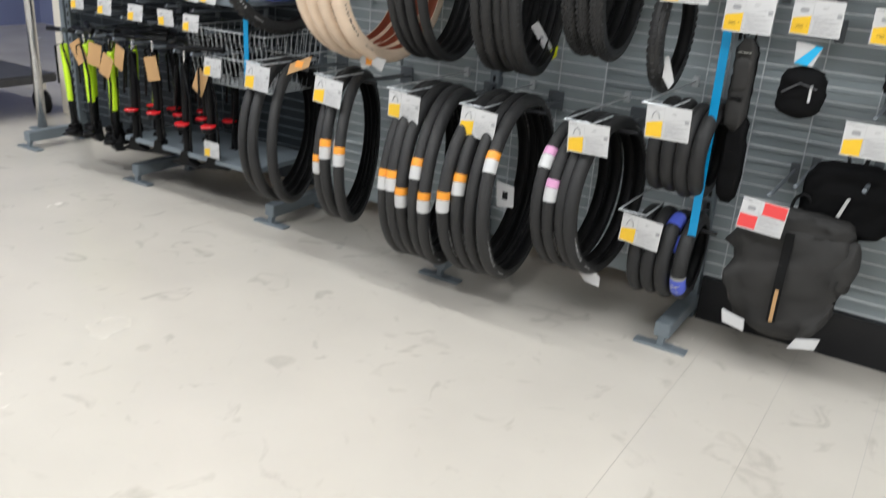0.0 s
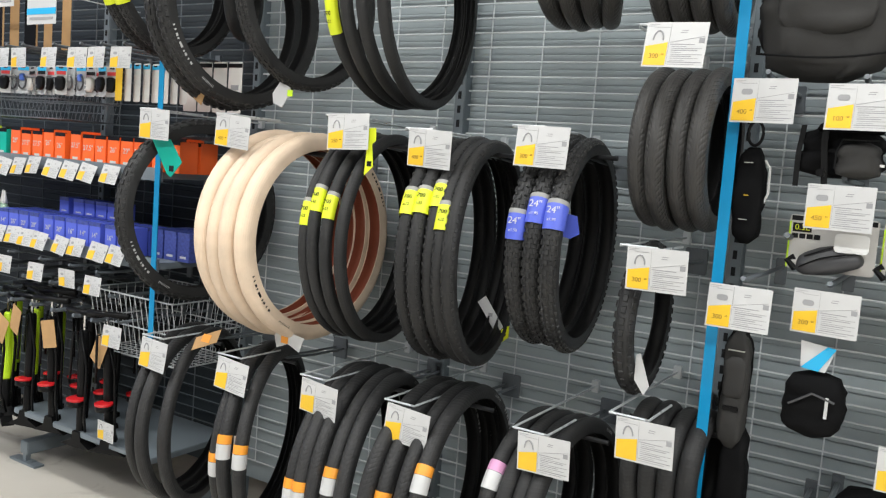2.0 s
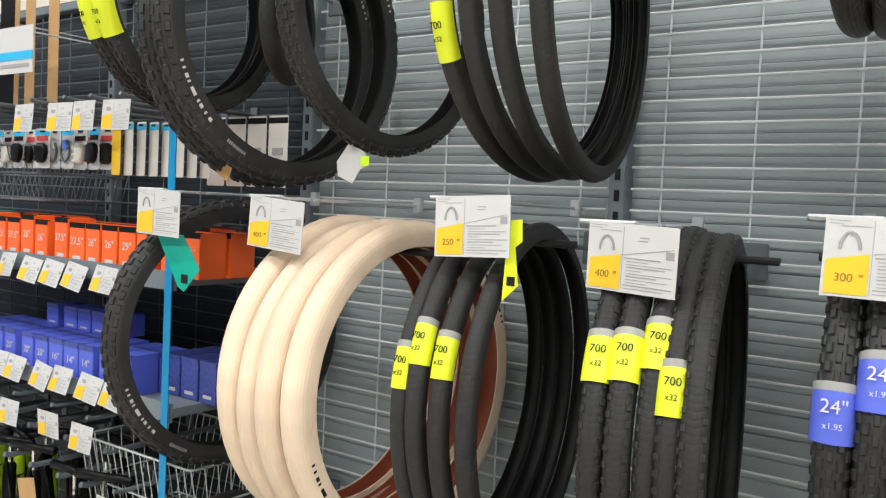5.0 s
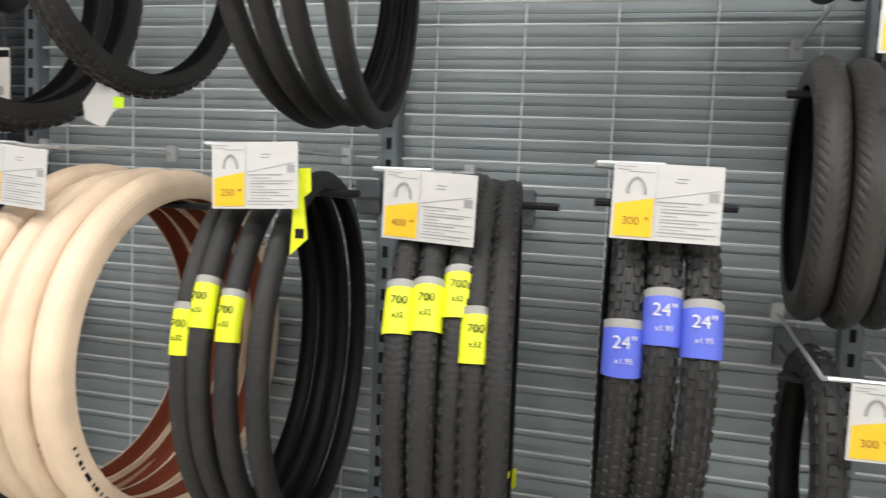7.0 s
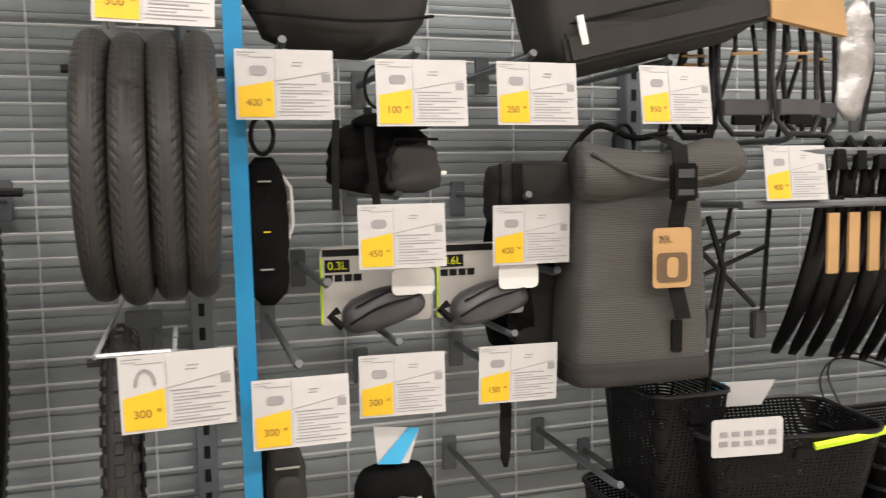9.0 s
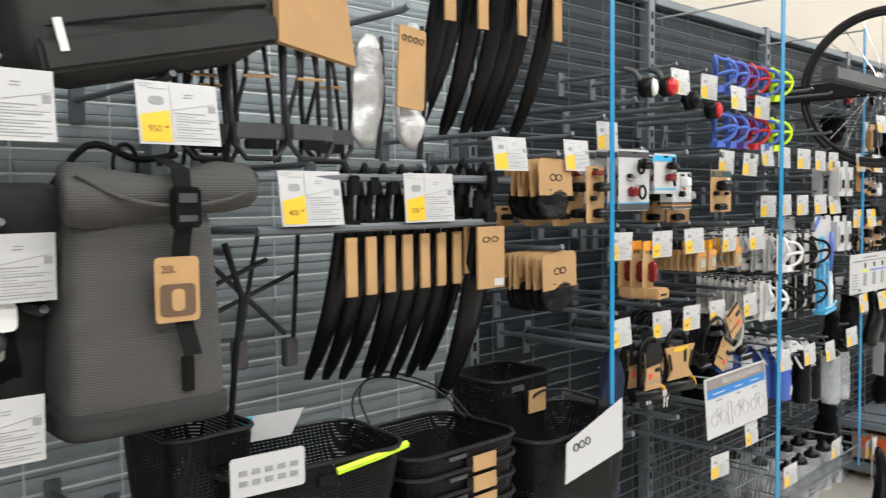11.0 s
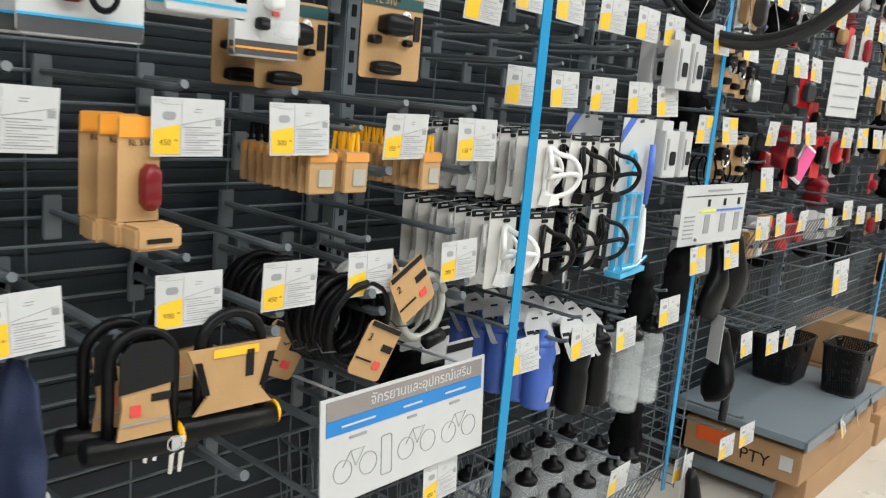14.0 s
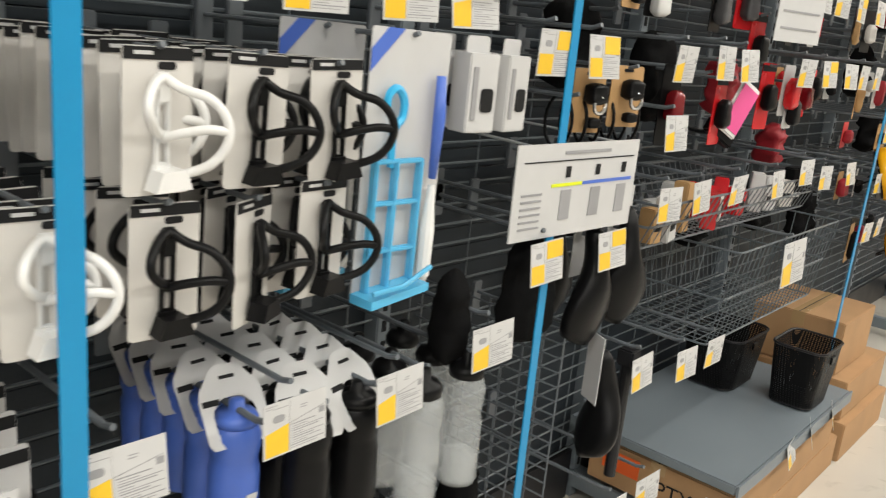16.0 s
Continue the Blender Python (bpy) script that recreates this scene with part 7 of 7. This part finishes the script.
part("sheet", box(bmn(), -0.1, 0.1, -0.001, 0.001, -0.2, 0), white_card, ch)
for i in range(4):
    part("print_bar", box(bmn(), -0.08, 0.08, -0.0025, -0.0012, -0.05 - 0.04 * i, -0.045 - 0.04 * i), grey_ink, ch)
part("hanger", tube(bmn(), [(0, 0, -0.01), (0.05, 0.25, 0.0), (0.1, 0.46, 0.0)], 0.003, 6), wire_white, ch)
ex = thing("exit_sign", pose(15.5, 0.34, 3.1), "small pale green exit sign on the wall", "sign")
part("panel", box(bmn(), -0.25, 0.25, -0.05, 0.0, -0.12, 0.12, 0.01), sign_green, ex)
part("figure_bar", box(bmn(), -0.08, 0.08, -0.056, -0.051, -0.06, 0.06), white_card, ex)

for k, (x, h) in enumerate(((13.3, 1.0), (14.2, 0.7), (15.1, 1.2))):
    for j in range(3):
        carton(x, -0.45, 0.35 * j, 0.7, 0.6, 0.345, "brown cardboard box in a stack by the wall")


# ---- left bays: tubes, pumps, repair kits ----
t = thing("steel_shelf", pose(0, 0, 0), "grey steel shelf carrying boxed inner tubes", "shelf", "steel shelves")
part("shelf_board", box(bmn(), -3.97, -2.03, -0.44, -0.01, 1.395, 1.42, 0.003), steel, t)
part("front_lip", box(bmn(), -3.97, -2.03, -0.448, -0.4415, 1.385, 1.435), steel, t)
t = thing("steel_shelf", pose(0, 0, 0), "grey steel shelf carrying blue boxed inner tubes", "shelf", "steel shelves")
part("shelf_board", box(bmn(), -3.97, -2.03, -0.44, -0.01, 1.045, 1.07, 0.003), steel, t)
part("front_lip", box(bmn(), -3.97, -2.03, -0.448, -0.4415, 1.035, 1.085), steel, t)
t = thing("steel_shelf", pose(0, 0, 0), "grey steel low shelf of the shelving", "shelf", "steel shelves")
part("shelf_board", box(bmn(), -2.97, -2.03, -0.44, -0.01, 0.265, 0.29, 0.003), steel, t)


def tube_box(x, y, z, w, d, h, mat, label, num="", lid=black_plastic):
    t = thing("tube_box", pose(x, y, z, 0, 0, rnd.uniform(-3, 3)), label, "boxed inner tube", "boxed inner tubes")
    part("carton", box(bmn(), -w / 2, w / 2, -d / 2, d / 2, 0, h, 0.0015), mat, t)
    part("top_stripe", box(bmn(), -w / 2 + 0.001, w / 2 - 0.001, -d / 2 - 0.0012, -d / 2 + 0.01, h - 0.014, h + 0.001), lid, t)
    if num:
        text(num, w * 0.42, white_card, t, pose(0, -d / 2 - 0.001, h * 0.55, 90, 0, 0))
    part("print_bar", box(bmn(), -w * 0.25, w * 0.25, -d / 2 - 0.001, -d / 2, h * 0.12, h * 0.2), white_card, t)
    return t


speckle = material("blue_speckled_carton", (0.05, 0.07, 0.28), 0.4, spread=0.5, scale=90)
x = -3.5
while x < -1.98:
    m, lab = (yellow_tag, "lime yellow") if x < -3.29 else (green_tag, "teal green") if x < -3.08 else (orange_box, "orange")
    w = 0.076
    for j in range(2):
        tube_box(x + w / 2, -0.4 + 0.1 * j, 1.421, w - 0.004, 0.09, 0.12 + (0.012 if rnd.random() > 0.7 else 0), m, lab + " inner tube box on a steel shelf", ("700", '28"', '29"', '26"', '27.5"')[int(rnd.random() * 5)] if j == 0 and m is orange_box or m is yellow_tag and j == 0 else "")
    x += w + (0.032 if rnd.random() > 0.75 else 0.005)
x = -3.12
while x < -2.02:
    w = 0.074
    deep = x > -2.25
    for j in range(2):
        tube_box(x + w / 2, -0.4 + 0.1 * j + (0.1 if deep else 0), 1.071, w - 0.004, 0.09, 0.115, blue_tag if not deep else speckle, "blue inner tube box on a steel shelf", ('24"', '20"', '16"', '14"', '26"')[int(rnd.random() * 5)] if j == 0 and not deep else "", lid=speckle)
    if -2.95 < x < -2.5:
        tube_box(x + w / 2, -0.26, 1.187, w - 0.004, 0.09, 0.07, blue_tag, "blue inner tube box on top of others", "", lid=speckle)
    x += w + (0.028 if rnd.random() > 0.7 else 0.005)
clear_green = material("green_liquid_plastic", (0.35, 0.5, 0.38), 0.25, spread=0.1, alpha=0.9)
for i in range(7):
    t = thing("sealant_bottle", pose(-3.44 + 0.048 * i, -0.4 + 0.02 * (i % 2), 1.071), "small pale green sealant bottle with a white nozzle", "bottle", "sealant bottles")
    part("body", lathe(bmn(), [(0.014, 0), (0.02, 0.004), (0.02, 0.11), (0.012, 0.13)], 14), clear_green, t, smooth=True)
    part("nozzle", lathe(bmn(), [(0.011, 0.13), (0.011, 0.145), (0.004, 0.185), (0.002, 0.19)], 12), white_plastic, t, smooth=True)
for i in range(2):
    t = thing("spray_bottle", pose(-3.5 + 0.07 * i, -0.3, 1.071), "green cleaning bottle with a white cap", "bottle", "cleaning bottles")
    part("body", lathe(bmn(), [(0.02, 0), (0.034, 0.005), (0.034, 0.16), (0.018, 0.19), (0.016, 0.2)], 16), clear_green, t, smooth=True)
    part("cap", lathe(bmn(), [(0.017, 0.2), (0.018, 0.23), (0.008, 0.25)], 12), white_plastic, t, smooth=True)


# rows of cards: along the shelf fronts and the peg ends
for i, x in enumerate((-3.42, -3.31, -3.2, -3.09, -2.98, -2.87, -2.74, -2.62, -2.5, -2.36)):
    label_at(x, -0.46, 1.42 if i < 5 else 1.43, "", yaw=rnd.uniform(-6, 3), tilt=-18, roll=rnd.uniform(-3, 8), scale=0.72, arch=False)
for i, x in enumerate((-3.5, -3.4, -3.12, -3.02, -2.92, -2.82, -2.66, -2.56, -2.42, -2.3)):
    label_at(x, -0.46, 1.115, "", yaw=rnd.uniform(-6, 3), tilt=-18, roll=rnd.uniform(-3, 8), scale=0.72, arch=False)
for x, z in ((-3.02, 0.99), (-2.79, 0.985), (-2.58, 0.985), (-2.4, 0.98), (-3.24, 0.995)):
    hung_label(x, -0.5, z, "", scale=0.72, roll=0)
for x in (-3.2, -3.08, -2.96, -2.74, -2.56, -2.43, -2.29):
    hung_label(x, -0.5, 1.885, "", scale=0.78, roll=0)
hung_label(-2.27, -0.5, 0.8, "", scale=0.8)
label_at(-2.34, -0.46, 0.385, "", scale=0.75)

# track pumps
def pump(x, y, base, mat, label, red):
    t = thing("track_pump", pose(x, y, base, rnd.uniform(-3, 3), rnd.uniform(-4, 4), rnd.uniform(-30, 30)), label, "bicycle pump", "track pumps")
    part("barrel", lathe(bmn(), [(0.018, 0.03), (0.019, 0.04), (0.019, 0.2 if not red else 0.28), (0.016, 0.205 if not red else 0.285)], 14), black_plastic, t, smooth=True)
    part("upper_barrel", lathe(bmn(), [(0.019, 0.2), (0.0205, 0.21), (0.0205, 0.5), (0.015, 0.51)], 14), mat, t, smooth=True)
    part("rod", tube(bmn(), [(0, 0, 0.5), (0, 0, 0.58)], 0.006, 6), chrome, t)
    part("handle", lathe(bmn(), [(0.008, -0.1), (0.014, -0.095), (0.012, 0.0), (0.014, 0.095), (0.008, 0.1)], 12, "x"), black_plastic, t, smooth=True).matrix_basis = pose(0, 0, 0.585)
    g = part("gauge", lathe(bmn(), [(0.03, -0.012), (0.036, -0.01), (0.036, 0.012), (0.03, 0.016)], 20), black_plastic, t, smooth=True)
    g.matrix_basis = pose(0.0, -0.03, 0.03 if not red else 0.2)
    if red:
        q = part("gauge_rim", lathe(bmn(), [(0.034, 0.012), (0.038, 0.014), (0.038, 0.022), (0.03, 0.024)], 20), red_plastic, t, "red gauge rim", smooth=True)
        q.matrix_basis = pose(0, -0.03, 0.2)
    part("foot", slab(bmn(), [(-0.09, 0.0), (0.09, 0.0), (0.03, 0.03), (0.02, 0.07), (-0.02, 0.07), (-0.03, 0.03)], -0.025, 0.025), black_plastic, t)
    part("hose", tube(bmn(), [(0.03, 0, 0.05), (0.05, -0.03, 0.15), (0.045, -0.02, 0.35), (0.02, -0.03, 0.52), (-0.03, -0.03, 0.5), (-0.04, -0.03, 0.3)], 0.006, 6), black_plastic, t, smooth=True)
    return t


for i in range(9):
    pump(-3.42 + 0.058 * i, -0.42 + 0.09 * (i % 3), 0.2 + 0.02 * (i % 2), lime_plastic, "lime green track pump hung from a peg", False)
for i in range(10):
    pump(-2.9 + 0.065 * i, -0.42 + 0.1 * (i % 3), 0.22 + 0.02 * (i % 2), black_plastic, "black track pump with a red gauge rim", True)
for x in (-3.38, -3.25, -3.1, -2.95, -2.8, -2.65, -2.5, -2.38):
    peg(x, 0.79, -0.48, 0.009)
for x in (-3.3, -3.1, -2.9, -2.7, -2.5, -2.3):
    peg(x, 0.9, -0.46, 0.009)
for x, z, yw, rl in ((-2.32, 0.72, -6, 28), (-3.3, 0.74, 6, -30), (-3.12, 0.75, 10, 12), (-2.92, 0.76, -8, 18), (-2.7, 0.74, 4, -12), (-3.02, 0.7, 0, 25)):
    c = part("card_tag", slab(bmn(), round_rect(0.085, 0.12, 0.004, 2, 0, -0.06), -0.001, 0.001), kraft)
    c.matrix_basis = pose(x, -0.465, z, 0, rl, yw)
    tagged(c, "plain brown card tag tied to a pump", "card tag", "brown pump tags")
wire_basket(-2.2, -0.24, 0.66, 0.5, 0.4, 0.26, "pale grey wire basket hung low on the grid", wire_white)
wire_basket(-3.15, -0.26, 1.6, 0.8, 0.36, 0.17, "grey wire basket holding small carded goods", hook_steel)
clear_bag = material("clear_pouch", (0.7, 0.72, 0.74), 0.15, alpha=0.45, spread=0.1, scale=30)
for i in range(22):
    x = -3.1 + 0.034 * i
    col = (offwhite_card, clear_bag, black_plastic, clear_bag, blue_plastic, offwhite_card)[i % 6] if x < -2.4 else offwhite_card
    carded("repair_kit", x, -0.44 + 0.02 * (i % 4), 1.82, 0.065, 0.12, clear_bag if i % 3 else white_card, "small repair part in a clear hanging pouch", "repair kit", "hung repair kits", ((("ring", grey_plastic, 0, -0.07, 0.045, 0.06, 0.012), ("pad", col, 0.0, -0.05, 0.03, 0.03, 0.012)) if i % 3 == 1 else (("pad", (black_plastic, grey_plastic, col)[i % 3], 0.005, -0.075, 0.045, 0.06, 0.02), ("bar", (red_print, sky_plastic, ink)[i % 3], 0, -0.03, 0.05, 0.014, 0))), yaw=rnd.uniform(-10, 10), header=sky_plastic if i % 4 == 0 else None)
for i in range(8):
    carded("tyre_lever_pack", -2.33 + 0.04 * i, -0.43 + 0.012 * i, 1.835, 0.05, 0.15, (yellow_print if i == 0 else offwhite_card), "pale slim pack of tyre levers on a card", "repair kit", "slim packs", (), header=sky_plastic, yaw=-8)
for i in range(4):
    carded("repair_kit", -2.18 + 0.085 * i, -0.2, 1.87, 0.075, 0.2, offwhite_card, "pale grey repair kit on a hanging card", "repair kit", "grey packs", (("bar", grey_ink, 0, -0.1, 0.04, 0.02, 0),), header=black_plastic)
for i in range(9):
    carded("boxed_mudguard", -3.5 + 0.085 * i, -0.4 + 0.03 * (i % 3), 2.3, 0.07, 0.4, kraft if i % 3 else black_plastic, "tall brown card pack hung in a row", "card pack", "tall brown packs", (), yaw=rnd.uniform(-14, 14), hole=False)
for x, w in ((-3.25, 0.3), (-2.85, 0.2)):
    t = thing("header_sign", pose(x, -0.5, 2.2 if w > 0.25 else 2.12), "white header sign with a blue band", "sign", "header signs")
    part("board", box(bmn(), 0, w, -0.001, 0.001, -0.14, 0), white_card, t)
    part("blue_band", box(bmn(), 0.0, w, -0.003, -0.0012, -0.1, -0.075), sky_plastic, t)
    part("print_bar", box(bmn(), 0.02, w - 0.02, -0.003, -0.0012, -0.122, -0.112), grey_ink, t)
    part("hanger", tube(bmn(), [(w / 2, 0, -0.005), (w / 2, 0.48, 0.0)], 0.003, 6), wire_white, t)

# cage trolley and post past the end of the row
t = thing("cage_trolley", pose(-5.2, -0.05, 0), "low grey wheeled trolley beside the shelving", "trolley")
part("deck", box(bmn(), -0.55, 0.55, -0.35, 0.35, 0.24, 0.3, 0.01), grey_plastic, t)
for sx in (-0.45, 0.45):
    for sy in (-0.28, 0.28):
        w = part("wheel", lathe(bmn(), [(0.05, -0.02), (0.09, -0.018), (0.09, 0.018), (0.05, 0.02)], 20, "y"), black_plastic, t, smooth=True)
        w.matrix_basis = pose(sx, sy, 0.09)
        part("fork", box(bmn(), sx - 0.02, sx + 0.02, sy - 0.03, sy + 0.03, 0.15, 0.24), chrome, t)
t = thing("metal_post", pose(-4.38, -0.02, 0), "tall pale metal post standing at the end of the row", "post")
part("tube", tube(bmn(), [(0, 0, 0), (0, 0, 2.3)], 0.03, 12), chrome, t, smooth=True)
part("base", box(bmn(), -0.06, 0.06, -0.06, 0.06, 0, 0.012), steel, t)


# ---- tags on the tyres ----
def hang_tag(x, y, z, pts, mat, label, yaw=0.0, tilt=0.0, marks=()):
    t = part("hang_tag", slab(bmn(), pts, -0.0008, 0.0008), mat)
    t.matrix_basis = pose(x, y, z, tilt, 0, yaw)
    for a, b, c, d, m in marks:
        part("print_bar", box(bmn(), a, b, -0.0024, -0.001, c, d), m, t)
    return tagged(t, label, "tag", "tyre tags")


hang_tag(-1.86, -0.6, 1.545, [(-0.05, 0.0), (0.06, 0.0), (0.13, -0.075), (0.07, -0.13), (0.045, -0.12)], green_tag, "green paper tag folded over a tyre", -5, 0, ((0.06, 0.085, -0.11, -0.09, ink),))
hang_tag(-0.93, -0.62, 1.61, [(-0.03, -0.012), (0.0, 0.01), (0.022, 0.012), (0.024, -0.025), (0.012, -0.035), (0.02, -0.1), (-0.008, -0.128), (-0.004, -0.04), (-0.02, -0.035)], yellow_tag, "lime yellow paper tag hanging from a tyre", 10, 0, ((0.0, 0.014, -0.1, -0.085, ink),))
hang_tag(-0.705, -0.19, 1.05, [(-0.06, 0.04), (-0.03, 0.065), (0.05, -0.025), (0.025, -0.055)], white_card, "white printed slip tied to a tyre", -8, 0, ((-0.012, 0.004, 0.0, 0.012, grey_ink),))
hang_tag(-0.66, -0.2, 1.015, [(0.0, 0.0), (0.03, 0.02), (0.03, -0.02), (0.005, -0.04)], yellow_tag, "lime yellow tip of a paper tag", -8)
hang_tag(-1.37, -0.52, 1.722, [(-0.045, 0.0), (-0.012, 0.04), (0.03, 0.02), (0.045, -0.005), (0.02, -0.015), (0.0, -0.045), (-0.04, -0.03)], white_card, "crumpled white tag tied to a tyre", 0, 0, ((0.022, 0.044, -0.008, 0.012, lime_plastic),))
hang_tag(-1.73, -0.58, 1.7, [(-0.06, 0.03), (-0.04, 0.055), (0.06, 0.005), (0.045, -0.03)], kraft, "folded brown card tied round a tyre", 0)
hang_tag(-0.315, -0.56, 1.4, [(-0.02, 0.035), (0.03, 0.025), (0.04, -0.02), (0.015, -0.035), (-0.01, -0.03)], blue_tag, "violet blue paper flap of a tyre band", 0)
hang_tag(-1.3, -0.5, 0.925, [(-0.07, 0.02), (0.07, 0.0), (0.05, -0.05), (0.0, -0.03), (-0.05, -0.05)], white_card, "white and orange tag under cream tyres", 0, 0, ((-0.03, 0.0, -0.03, 0.0, orange_tag),))
hang_tag(-1.68, -0.5, 0.86, [(-0.05, -0.02), (0.05, 0.03), (0.055, -0.02), (-0.045, -0.07)], kraft, "brown and orange card tied to a tyre", 0, -30, ((-0.02, 0.02, -0.03, 0.0, orange_tag),))
hang_tag(-0.1, -0.55, 1.05, [(0.005, 0.045), (0.015, 0.05), (0.045, -0.03), (0.032, -0.055), (0.005, -0.02)], white_card, "white paper tag hanging inside a small tyre", 0)
hang_tag(-1.335, -0.66, 0.56, [(-0.03, 0.04), (0.03, 0.05), (0.035, -0.04), (-0.03, -0.045)], white_card, "white card tag hanging from a tyre", 0, 0, ((-0.01, 0.012, -0.015, 0.015, ink),))
hang_tag(-0.62, -0.55, 0.51, [(-0.04, 0.05), (0.035, 0.04), (0.04, -0.04), (-0.03, -0.05)], white_card, "white card tag hanging from a tyre", 0, 0, ((-0.01, 0.012, -0.015, 0.015, ink),))
hang_tag(-0.3, -0.45, 0.26, [(-0.07, 0.04), (-0.03, 0.055), (0.06, -0.01), (0.06, -0.05), (0.0, -0.04)], white_card, "crumpled white tag under a tyre", 0)
hang_tag(0.0, -0.42, 0.46, [(-0.05, 0.0), (0.05, 0.02), (0.05, -0.05), (-0.05, -0.05)], blue_tag, "blue paper tag on a small tyre", 0)
